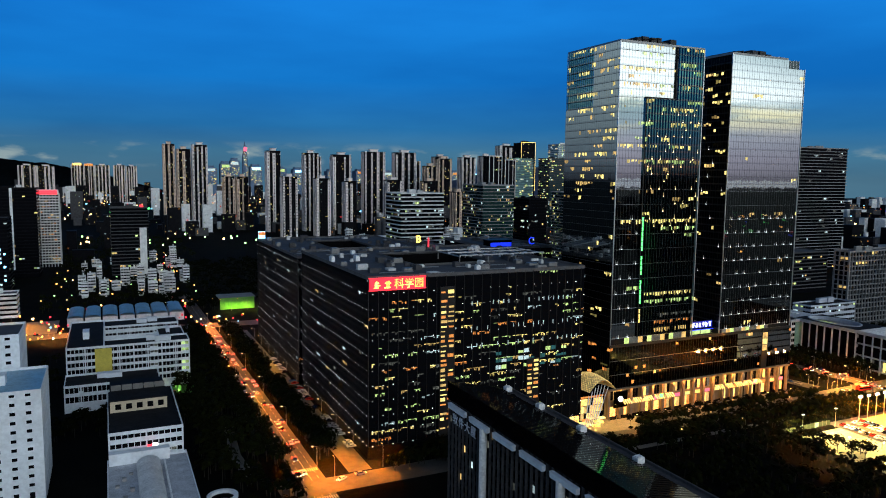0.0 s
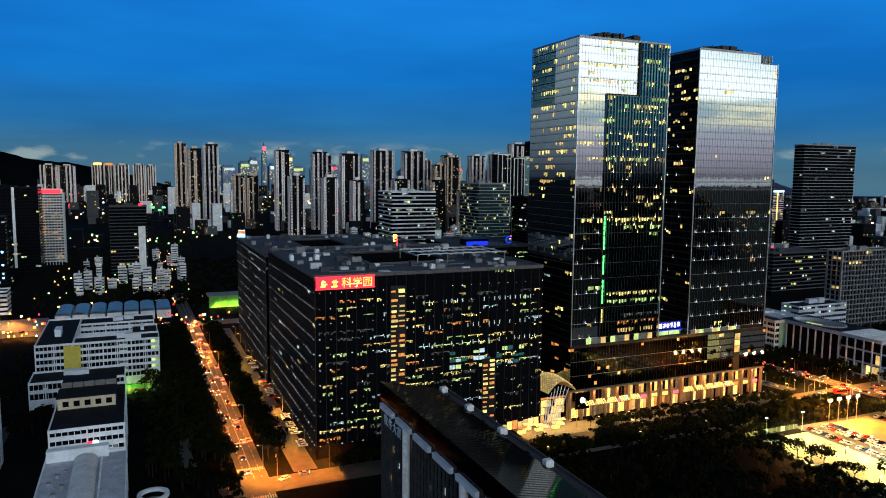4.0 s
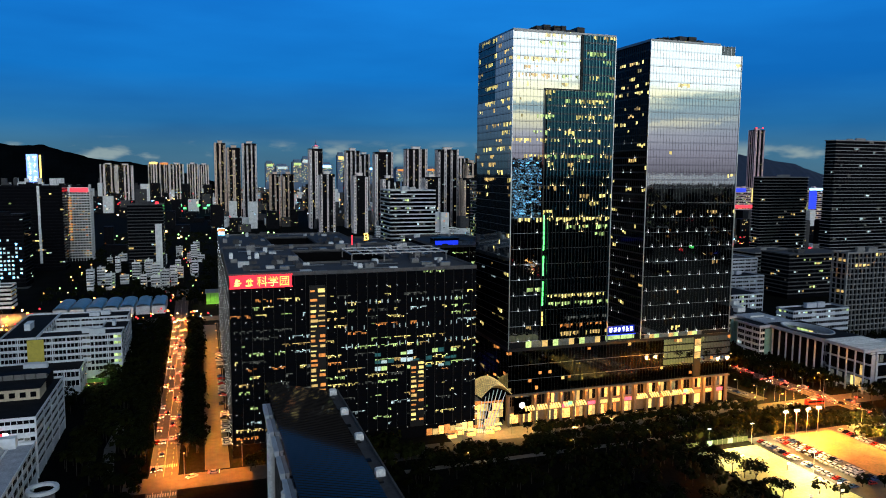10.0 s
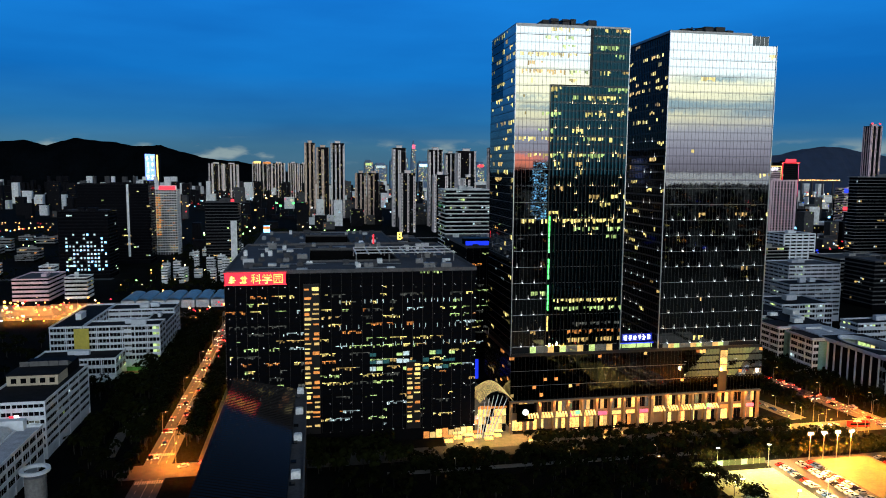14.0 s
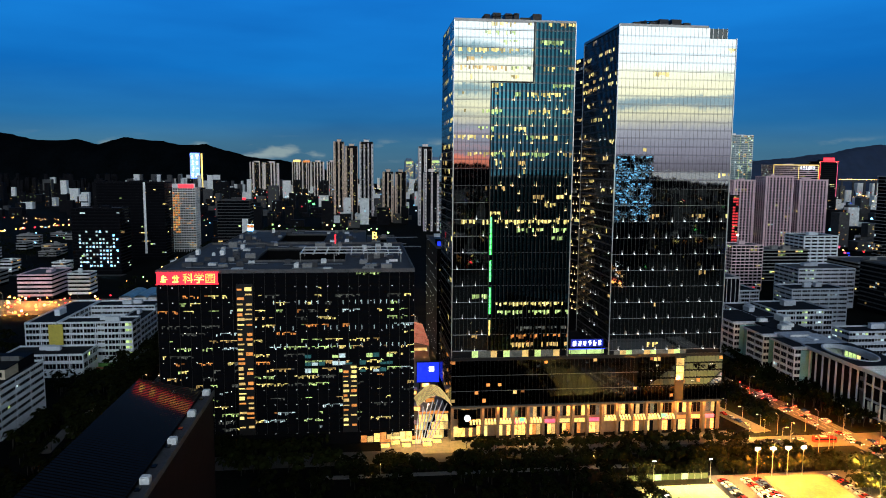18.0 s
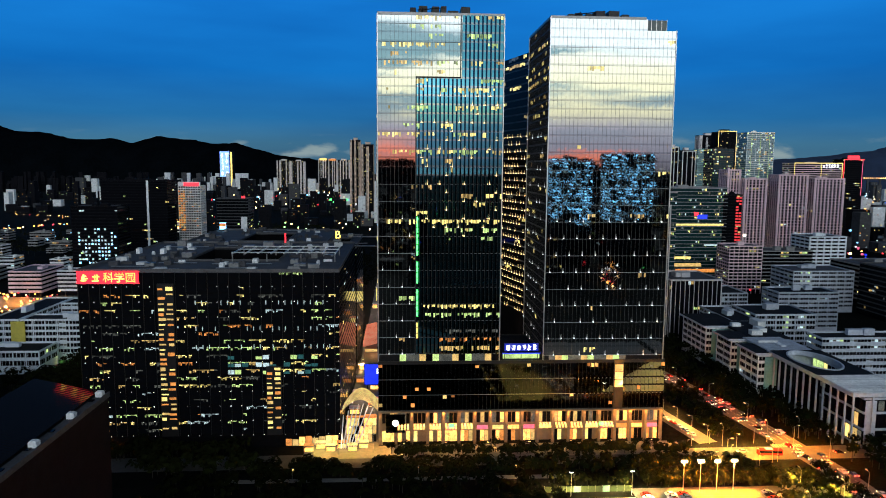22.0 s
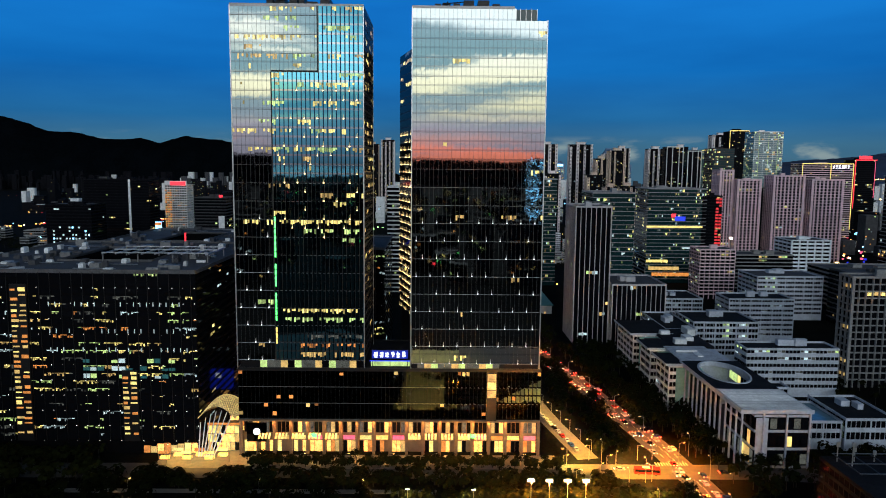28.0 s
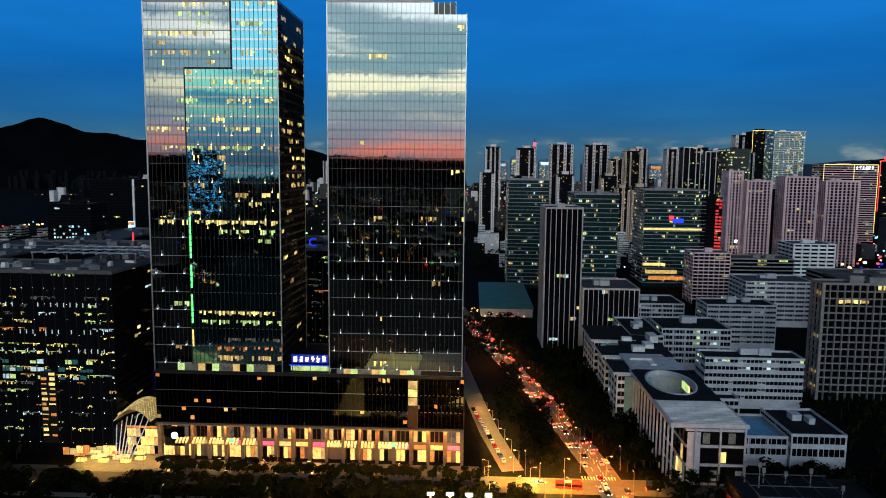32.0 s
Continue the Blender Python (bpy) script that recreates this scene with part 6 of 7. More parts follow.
for s in range(17):
    for i in range(3):
        if (s * 7 + i * 3) % 5:
            slab(rt, "window_pane", -16.6 + i * 3.6, -14 + i * 3.6, -15.3, -15.1, 30 + s * 3.7, 32.3 + s * 3.7, lit_orange if (s + i) % 3 else lit_warm)
dm = office("dark_office", "dark office block with a white end wall", 3.5, 46, 950, 985, 86, sh=4, wall=conc_dk, band=.25, module=3, lit=.08, seed=254, fine=False)
slab(dm, "end_wall", 11, 19, -18.2, -17.6, 0, 62, white_old)
slab(dm, "roof_lamp", 12, 16, -17, -14, 87, 90, led_red)
office("office_block", "pinkish low block lit by the street", -136, -104, 693, 742, 25, sh=3.8, wall=pinkish, band=.55, module=3, lit=.03, seed=255)
office("office_block", "small pale block beside the street", -93, -72, 702, 722, 24.5, sh=3.8, wall=white_old, band=.55, module=3, lit=.05, seed=256)
led = thing("lit_tower_sign", "tall tower with a blue-white glowing sign face", "tower", (-640, 3720, 0))
slab(led, "body", -34, 34, 0, 40, 0, 200, dark_clad)
b = Mesh()
for s in range(4):
    glyphs(b, -30, 14, 75 + s * 30, 100 + s * 30, -.6, 2, random.Random(s), .6)
part("sign_face", b, led_white, led)
slab(led, "glow_panel", -31, 16, -.5, -.1, 60, 198, mat("pale_blue_screen", (.1, .15, .4), .4, 0, .3, .05, emit=(.16, .30, 1), power=2.4))
slab(led, "light_line", 22, 30, -.5, -.1, 20, 195, led_gold)
# low white houses between the trees
rng = random.Random(33)
for i in range(34):
    x, y = rng.uniform(-60, 90), rng.uniform(800, 1120)
    if 60 < x and y < 860 or (0 < x < 50 and 935 < y < 990) or (x < -35 and y > 770):
        x = rng.uniform(-30, 60)
        y = rng.uniform(775, 925)
    w, d, h = rng.uniform(6, 10), rng.uniform(7, 11), rng.choice((9, 12, 15, 19, 24))
    office("low_house", "low white house with flat roof", x, x + w, y, y + d, h, sh=3.2, wall=white_old, core=white_old, band=.55, module=2.6, lit=.05, seed=400 + i, group="low white houses", fine=False, base=2.5)
for i in range(42):
    x, y = rng.uniform(380, 640), rng.uniform(900, 1250)
    w, d, h = rng.uniform(9, 18), rng.uniform(9, 16), rng.choice((12, 15, 19, 24, 30))
    office("low_house", "low pale walk-up housing block", x, x + w, y, y + d, h, sh=3.2, wall=white_old, core=white_old, band=.55, module=2.6, lit=.07, seed=470 + i, group="walk-up blocks", fine=False, base=2.5)
for i in range(30):
    x, y = rng.uniform(-420, -150), rng.uniform(720, 1500)
    w, d, h = rng.uniform(14, 34), rng.uniform(12, 24), rng.choice((9, 12, 16, 20))
    office("low_block", "low dim workshop block with a flat roof", x, x + w, y, y + d, h, sh=3.8, wall=conc if i % 3 else white_old, band=.5, module=3.2, lit=.10, palette=(0, 5, 2, 4), seed=530 + i, group="workshop blocks", fine=False, base=3)
# far city carpet
rng = random.Random(90)
b, w = Mesh(), Mesh()
for i in range(1500):
    y = rng.uniform(1050, 4200)
    x = rng.uniform(-.42 * y - 60, .95 * y + 250)
    if (y < 1900 and x < -60) or (y < 1500 and 0 < x < 380) or (y > 3600 and x < 0):
        continue
    ww, d = rng.uniform(12, 34), rng.uniform(12, 26)
    h = rng.choice((10, 16, 22, 30, 40, 60)) * (1 if y < 2000 else 1.25)
    h = min(h, 95)
    b.box(x, x + ww, y, y + d, 0, h, 2 if x < 120 and (y < 1900 or rng.random() < .7) else rng.choice((0, 0, 1, 1, 2)))
    for s in range(int(h / 4)):
        for j in range(int(ww / 4)):
            if rng.random() < (.06 if x < 120 else .14):
                w.face([(x + j * 4 + .8, y - .15, s * 4 + 1), (x + j * 4 + 2.8, y - .15, s * 4 + 1), (x + j * 4 + 2.8, y - .15, s * 4 + 2.8), (x + j * 4 + .8, y - .15, s * 4 + 2.8)], rng.randrange(6))
for i in range(700):
    y = rng.uniform(480, 2600)
    x = rng.uniform(max(.95 * y, 960), 1.75 * y + 250)
    ww, d = rng.uniform(14, 36), rng.uniform(12, 26)
    h = rng.choice((10, 16, 22, 30, 40, 55))
    b.box(x, x + ww, y, y + d, 0, h, rng.randrange(3))
    for s in range(int(h / 4)):
        for j in range(int(ww / 4)):
            if rng.random() < .12:
                w.face([(x + j * 4 + .8, y - .15, s * 4 + 1), (x + j * 4 + 2.8, y - .15, s * 4 + 1), (x + j * 4 + 2.8, y - .15, s * 4 + 2.8), (x + j * 4 + .8, y - .15, s * 4 + 2.8)], rng.randrange(6))
for i in range(230):
    x, y, h = rng.uniform(-1900, -60), rng.uniform(3380, 3560), rng.choice((30, 40, 52, 60, 76))
    b.box(x, x + rng.uniform(9, 26), y, y + 16, 0, h * 1.2, rng.choice((0, 0, 1)) if x > -950 else 2)
far = thing("far_city", "far carpet of city blocks with lit windows", "city", (0, 0, 0), kind="stuff")
part("blocks", b, [white_old, conc_dk, dark_clad], far, kind="stuff")
part("windows", w, LIT, far, kind="stuff")
# city behind the camera, seen in the mirror glass
for x0, x1, h in ((446, 500, 142), (520, 582, 149)):
    t = office("led_tower", "tower covered in blue-white light points", x0, x1, -340, -300, h, sh=4, wall=dark_clad, band=.4, module=2.2, lit=.62, palette=(6, 6, 6, 2), base=h - 88, seed=int(x0), group="light-dotted towers", fine=False)
rng = random.Random(91)
b, w = Mesh(), Mesh()
for i in range(700):
    y = -rng.uniform(160, 2600)
    x = rng.uniform(-.9 * -y - 250, .9 * -y + 650)
    if y > -380 and 430 < x < 615:
        continue
    ww, d, h = rng.uniform(14, 40), rng.uniform(12, 30), rng.choice((12, 20, 30, 45, 70))
    b.box(x, x + ww, y - d, y, 0, h, rng.randrange(3))
    for s in range(int(h / 4)):
        for j in range(int(ww / 4)):
            if rng.random() < .08:
                w.face([(x + j * 4 + 2.8, y + .15, s * 4 + 1), (x + j * 4 + .8, y + .15, s * 4 + 1), (x + j * 4 + .8, y + .15, s * 4 + 2.8), (x + j * 4 + 2.8, y + .15, s * 4 + 2.8)], rng.randrange(6))
far = thing("far_city", "dark city blocks with scattered lit windows", "city", (0, 0, 0), kind="stuff")
part("blocks", b, [dark_clad, dark_clad, granite], far, kind="stuff")
part("windows", w, LIT, far, kind="stuff")


# ---- hills ----
def ridge(name, pts, deep, m, seed, label):
    """A wooded ridge: a profile of (x, height) swept back, roughened."""
    xs, hs = [p[0] for p in pts], [p[1] for p in pts]
    nx, ny = 160, 14
    b = Mesh()
    y0 = pts[0][2]
    grid = []
    for j in range(ny):
        v = j / (ny - 1)
        f = math.sin(math.pi * v) ** .8
        for i in range(nx):
            x = xs[0] + (xs[-1] - xs[0]) * i / (nx - 1)
            h = float(np.interp(x, xs, hs))
            z = h * f * (1 + .05 * noise.noise(Vector((x * .006, v * 4, seed)))) + 5 * noise.noise(Vector((x * .03, v * 9, seed + 3)))
            grid.append((x, y0 - deep / 2 + deep * v, max(z, -3)))
    b.v = grid
    for j in range(ny - 1):
        for i in range(nx - 1):
            k = j * nx + i
            b.f.append((k, k + 1, k + nx + 1, k + nx))
            b.m.append(0)
    ob = solid(name, b, m, label, "hill", kind="structure")
    return ob


# added behind the camera so the mirror glass shows a dark skyline
ridge("hillside", [(-4500, 150, -4300), (-2500, 190), (-900, 205), (300, 175), (1500, 150), (2200, 90), (2700, 20)], 600, hill_mat, 7, "dark ridge added behind the camera for the mirrored skyline")
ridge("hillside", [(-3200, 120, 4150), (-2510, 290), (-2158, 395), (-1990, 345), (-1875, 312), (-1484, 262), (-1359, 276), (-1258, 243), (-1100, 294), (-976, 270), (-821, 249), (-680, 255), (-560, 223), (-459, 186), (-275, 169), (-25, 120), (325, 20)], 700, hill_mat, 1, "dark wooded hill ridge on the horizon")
ridge("hillside", [(1500, 60, 3400), (1900, 160), (2300, 190), (2500, 215), (2800, 268), (3050, 240), (3400, 190), (3900, 60)], 500, hill_haze, 2, "far hill tinted blue for distance haze")
# wall colour carries the haze of the distance
haze_wall = mat("haze_tinted_far_tower", (.10, .16, .26), .8, 0, .3, .02)
for x, w, h, k in ((740, 14, 311, "spire"), (631, 30, 196, "b"), (684, 26, 216, "b"), (805, 34, 182, "b"), (891, 22, 242, "gold"), (943, 40, 171, "b"), (1061, 36, 167, "b"), (1160, 26, 181, "red"), (1363, 26, 246, "b"), (1458, 40, 162, "b"), (1628, 36, 157, "b"), (1803, 30, 167, "b"), (2003, 26, 185, "red"), (2118, 34, 162, "b"), (544, 40, 170, "b"), (471, 26, 187, "b"), (2273, 50, 157, "b"), (1274, 40, 159, "b")):
    t = thing("far_tower", "far skyscraper tinted blue for distance haze, with lit crown", "tower", (x, 4300, 0), group="far downtown towers")
    b = Mesh()
    if k == "spire":
        b.tube((0, 0, 0), (0, 0, h * .72), w * 1.5, w * 1.1, 8)
        b.tube((0, 0, h * .72), (0, 0, h), w * 1.1, 1.0, 8)
    else:
        b.box(-w, w, 0, 2 * w, 0, h * .93)
        b.box(-w * .7, w * .6, w * .3, w * 1.7, h * .93, h)
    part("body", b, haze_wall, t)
    slab(t, "crown_light", -w * .7, w * .7, -2 - (w * 1.5 if k == "spire" else 0), -1 - (w * 1.5 if k == "spire" else 0), h * .82, h * .9, {"gold": lit_yel, "red": led_red, "spire": tent_pink}.get(k) or (lit_cool, led_cyan, lit_orange, lit_grn)[x % 4])
    b = Mesh()
    rw = random.Random(x)
    for i in range(60):
        u, z = rw.uniform(-w * .95, w * .8), rw.uniform(60, h * .9)
        b.face([(u, -1.2 - (w * 1.5 if k == "spire" else 0), z), (u + 5, -1.2 - (w * 1.5 if k == "spire" else 0), z), (u + 5, -1.2 - (w * 1.5 if k == "spire" else 0), z + 4), (u, -1.2 - (w * 1.5 if k == "spire" else 0), z + 4)], rw.randrange(4))
    part("windows", b, LIT[:4], t, kind="stuff")


# ---- lights of far streets ----
def lamp_scatter(label, mats, spots_, size, z):
    b = Mesh()
    for x, y in spots_:
        s = size * random.uniform(.6, 1.2)
        b.box(x - s / 2, x + s / 2, y - s / 2, y + s / 2, z, z + s, random.randrange(len(mats)))
    solid("far_street_lights", b, mats, label, "street lights", kind="stuff")


lr = random.Random(66)
random.seed(66)
line = []
for xa, ya, xb, yb, n in ((-1300, 2700, -250, 3200, 60), (-700, 1800, -80, 1500, 40), (-500, 660, -60, 668, 30), (-450, 640, -60, 650, 30), (60, 640, 72, 1200, 30), (-30, 715, 130, 720, 16),
                          (370, 620, 330, 1000, 26), (660, 640, 1100, 700, 26), (640, 930, 900, 900, 26), (1000, 1000, 1900, 1500, 50), (700, 1400, 1100, 1250, 30), (900, 560, 1700, 900, 60), (1100, 900, 2600, 1300, 60)):
    for i in range(n):
        u = i / n
        line.append((xa + (xb - xa) * u + lr.uniform(-8, 8), ya + (yb - ya) * u + lr.uniform(-12, 12)))
far_orange = mat("far_lamp_orange", (.5, .3, .1), .5, 0, .1, emit=(1, .40, .08), power=6)
far_green = mat("far_lamp_green", (.3, .5, .2), .5, 0, .1, emit=(.5, 1, .30), power=5)
lamp_scatter("lines of orange lamps along far streets", [far_orange, far_orange, lamp_warm, far_orange, led_red], line, 1.3, 6)
lamp_scatter("greenish and white lamps among far trees", [far_green, far_green, lamp_warm], [(lr.uniform(-100, 260), lr.uniform(1250, 1500)) for i in range(34)], 2.6, 9)
lamp_scatter("warm lamps among the low houses", [lamp_warm, far_green, far_orange], [(lr.uniform(-60, 90), lr.uniform(720, 1000)) for i in range(34)], 1.2, 6)
lamp_scatter("orange lights of the building site", [far_orange, lamp_warm, led_red], [(lr.uniform(380, 430), lr.uniform(596, 640)) for i in range(34)], .9, 4)
lamp_scatter("coloured lights of the eastern blocks", [far_orange, led_red, led_cyan, lamp_warm, lamp_white], [(lr.uniform(420, 1100), lr.uniform(620, 1300)) for i in range(120)], 1.5, 9)
lamp_scatter("orange and red lights along the cross street", [far_orange, lamp_warm, led_red, far_orange, far_orange, led_red, led_cyan], [(lr.uniform(-420, 110), lr.uniform(596, 655)) for i in range(200)], 1.2, 4)
lamp_scatter("orange lamps along the north-western highway", [far_orange, far_orange, led_red, lamp_warm], [(-520 + u * 3.1 + lr.uniform(-8, 8), 1150 + 420 * math.sin(u / 44) + lr.uniform(-25, 25)) for u in range(120)], 2.0, 12)
lamp_scatter("scattered lamps among north-western roofs", [far_orange, lamp_warm, led_red, far_green, led_cyan], [(lr.uniform(-620, -130), lr.uniform(740, 1900)) for i in range(70)], 1.6, 9)
lamp_scatter("orange lamps of the yard", [far_orange, lamp_warm, led_red], [(lr.uniform(-420, -45), lr.uniform(645, 700)) for i in range(120)], 1.3, 6)
b = Mesh()
for i in range(46):
    x = 2040 + i * 9
    b.box(x, x + 3, 2800, 2803, 95, 97.5, i % 2)
b.box(2030, 2460, 2801, 2806, 88, 93, 2)
for i in range(8):
    b.box(2050 + i * 52, 2056 + i * 52, 2800, 2806, 0, 88, 2)
solid("far_bridge", b, [far_orange, lamp_warm, conc_dk], "far bridge strung with orange lamps", "bridge", kind="stuff")
lamp_scatter("neon lights of the eastern shore", [led_red, led_blue, far_orange, led_cyan, lamp_warm], [(lr.uniform(1000, 3000), lr.uniform(700, 2200)) for i in range(220)], 2.6, 28)
lamp_scatter("pink and red shop lights between the eastern towers", [tent_pink, led_red, tent_pink, far_orange, lamp_warm, led_blue], [(lr.uniform(640, 1250), lr.uniform(840, 1500)) for i in range(260)], 2.4, 7)
south = [(470 + 430 * u + lr.uniform(-9, 9), -120 - 1300 * u + lr.uniform(-12, 12)) for u in (i / 150 for i in range(150))]
lamp_scatter("headlamps and street lamps along the southern avenue", [lamp_warm, far_orange, led_red, lamp_white], south, 1.5, 5)
lamp_scatter("scattered lights of the southern city", [far_orange, lamp_warm, led_red, led_blue, led_green], [(lr.uniform(-300, 1900), -lr.uniform(160, 2300)) for i in range(300)], 2.0, 16)
lamp_scatter("far city lights", [lamp_warm, far_orange, lamp_white, led_red, led_cyan], [(x, y) for x, y in ((lr.uniform(-300, 2600), lr.uniform(1500, 4000)) for i in range(700))], 3.0, 34)


# ---- trees ----
def tree_mesh(seed, h, r):
    """Trunk with limbs, and a crown of many small leaf clumps with gaps."""
    rng = random.Random(seed)
    tr, cr = Mesh(), Mesh()
    tr.tube((0, 0, 0), (.1, .05, h * .45), .22, .14, 7)
    tips = []
    for i in range(7):
        a = i * 2.4 + rng.uniform(-.3, .3)
        e = (math.cos(a) * r * rng.uniform(.35, .75), math.sin(a) * r * rng.uniform(.35, .75), h * rng.uniform(.55, .9))
        tr.tube((.1, .05, h * rng.uniform(.3, .45)), e, .1, .03, 5)
        tips.append(e)
    tips.append((0, 0, h * .85))
    for tx, ty, tz in tips:
        for k in range(30):
            d = Vector((rng.gauss(0, 1), rng.gauss(0, 1), rng.gauss(0, .75))).normalized() * (r * .48 * rng.uniform(.45, 1.05))
            c = Vector((tx, ty, tz)) + d
            n = (d.normalized() + Vector((rng.uniform(-.6, .6), rng.uniform(-.6, .6), rng.uniform(-.2, .8)))).normalized()
            a = n.orthogonal().normalized()
            bb = n.cross(a)
            s = rng.uniform(.35, .8)
            q = rng.uniform(.5, 1)
            cr.face([tuple(c - a * s), tuple(c - bb * s * q + n * .12), tuple(c + a * s), tuple(c + bb * s * q + n * .1)])
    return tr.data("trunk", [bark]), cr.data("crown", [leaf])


TREES = [tree_mesh(i, h, r) for i, (h, r) in enumerate(((8, 3.4), (9.5, 4.0), (7, 3.0), (10.5, 4.4)))]
tree_rng = random.Random(70)
protos = []
for i, (tm, cm) in enumerate(TREES):
    t = thing("tree", "broad dark-leaved street tree", "tree", (-3000, -3000 + i * 20, 0), group="street trees")
    part("trunk", tm, bark, t)
    part("crown", cm, leaf, t)
    protos.append(t)
spots = []


def row(xa, ya, xb, yb, step, wob=1.2, rows=1, gap=6):
    L = math.hypot(xb - xa, yb - ya)
    n = int(L / step)
    px, py = -(yb - ya) / L, (xb - xa) / L
    for r in range(rows):
        for i in range(n):
            u = (i + (.5 if r % 2 else 0)) / n
            spots.append((xa + (xb - xa) * u + px * r * gap + tree_rng.uniform(-wob, wob), ya + (yb - ya) * u + py * r * gap + tree_rng.uniform(-wob, wob)))


row(88.6, 312, 88.0, 590, 5.0, .8)
row(84.2, 309, 83.2, 600, 5.6, .8)
row(66, 306, 63, 590, 5.5, 1.2)
row(456, 300, 417, 480, 7.5, 1.5)
row(431, 180, 430, 262, 7, 1)
row(312, 190, 312, 246, 6.5, .8)
row(112, 285, 150, 287, 7, 1.5)
row(40, 320, 44, 440, 7, 2)
row(448, 300, 452, 420, 8, 2)
row(455, 285, 560, 290, 8, 2)
for x, y in spots[:290]:
    p = tree_rng.choice(protos)
    s = tree_rng.uniform(.8, 1.15)
    c = copy_thing(p, pose(x, y, .02, 0, 0, tree_rng.uniform(0, 360)))
    c.scale = (s, s, s * tree_rng.uniform(.9, 1.1))
for i in range(23):
    c = copy_thing(protos[tree_rng.randrange(4)], pose(247 + i * 5.9 + tree_rng.uniform(-1.2, 1.2), 288.6 + tree_rng.uniform(-.8, .8), .02, 0, 0, tree_rng.uniform(0, 360)))
    s = tree_rng.uniform(.5, .72)
    c.scale = (s, s, s)
for p in protos:
    for c in list(p.children):
        bpy.data.objects.remove(c)
    bpy.data.objects.remove(p)
# dark groves, one sheet of leaf clumps each
def grove(x0, x1, y0, y1, count, seed, hmax=11, label="dense dark grove of broad-leaved trees", clumps=26, wide=1.0):
    rng = random.Random(seed)
    b = Mesh()
    for i in range(count):
        x, y, h, r = rng.uniform(x0, x1), rng.uniform(y0, y1), rng.uniform(.55, 1) * hmax, rng.uniform(2.4, 4.4) * wide
        b.tube((x, y, 0), (x, y, h * .6), .2, .1, 5, 1)
        for k in range(clumps):
            d = Vector((rng.gauss(0, 1), rng.gauss(0, 1), abs(rng.gauss(.2, .8)))).normalized() * r * rng.uniform(.5, 1.05)
            c = Vector((x, y, h * .58)) + Vector((d.x, d.y, d.z * .95))
            n = (d.normalized() + Vector((rng.uniform(-.5, .5), rng.uniform(-.5, .5), .4))).normalized()
            a = n.orthogonal().normalized()
            bb = n.cross(a)
            s = rng.uniform(.7, 1.5)
            b.face([tuple(c - a * s), tuple(c - bb * s * .8), tuple(c + a * s), tuple(c + bb * s * .8)], 0)
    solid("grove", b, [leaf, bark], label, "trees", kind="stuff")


grove(150, 306, 150, 258, 420, 1, 9)
grove(136, 188, 266, 279, 40, 21, 9, clumps=34)
grove(188, 246, 264, 276, 45, 31, 4.5, clumps=34)
grove(246, 405, 264, 276, 120, 32, 5.5, clumps=34)
grove(246, 384, 285, 288, 60, 22, 5.2, clumps=40, wide=.7)
grove(310, 420, 250, 258, 60, 23, 6)
grove(431, 446, 330, 400, 50, 61, 9)
grove(424, 440, 400, 470, 50, 62, 9)
grove(398, 410, 385, 450, 36, 63, 8)
grove(408, 421, 318, 385, 40, 64, 6)
grove(405, 419, 300, 350, 34, 24, 4.5)
grove(396, 406, 350, 420, 30, 49, 6)
grove(352, 425, 249, 257, 60, 43, 6, clumps=34)
grove(402, 428, 190, 246, 60, 44, 6, clumps=34)
grove(112, 180, 286, 294, 36, 25, 8)
grove(34, 65, 300, 600, 330, 2, 13, wide=1.2)
grove(84, 90, 312, 424, 46, 41, 15, clumps=44, wide=1.35)
grove(83, 90, 446, 590, 56, 42, 15, clumps=44, wide=1.35)
grove(-30, 40, 380, 420, 60, 3, 9)
grove(46, 66, 230, 300, 50, 4, 10)
grove(104, 150, 284, 296, 16, 5, 8)
grove(455, 500, 150, 285, 150, 6, 10)
grove(500, 640, 200, 300, 220, 7, 10)
grove(450, 466, 300, 420, 80, 8, 10)
grove(432, 460, 420, 500, 70, 48, 10)
grove(30, 100, 700, 780, 120, 9, 12)
grove(-440, -130, 760, 1500, 260, 53, 12, wide=2.0, clumps=18)
grove(95, 222, 720, 1060, 330, 51, 12, wide=1.7, clumps=22)
grove(-60, 120, 1120, 1500, 240, 52, 12, wide=1.7, clumps=20)
grove(-60, 100, 740, 1120, 260, 10, 9)
grove(365, 420, 470, 610, 110, 11, 9)
grove(380, 640, 860, 1280, 260, 12, 12)
grove(-120, -30, 400, 560, 100, 13, 9)
grove(20, 110, 120, 236, 130, 14, 10)
grove(560, 660, 300, 400, 120, 15, 10)
grove(330, 450, 186, 190, 20, 16, 6)


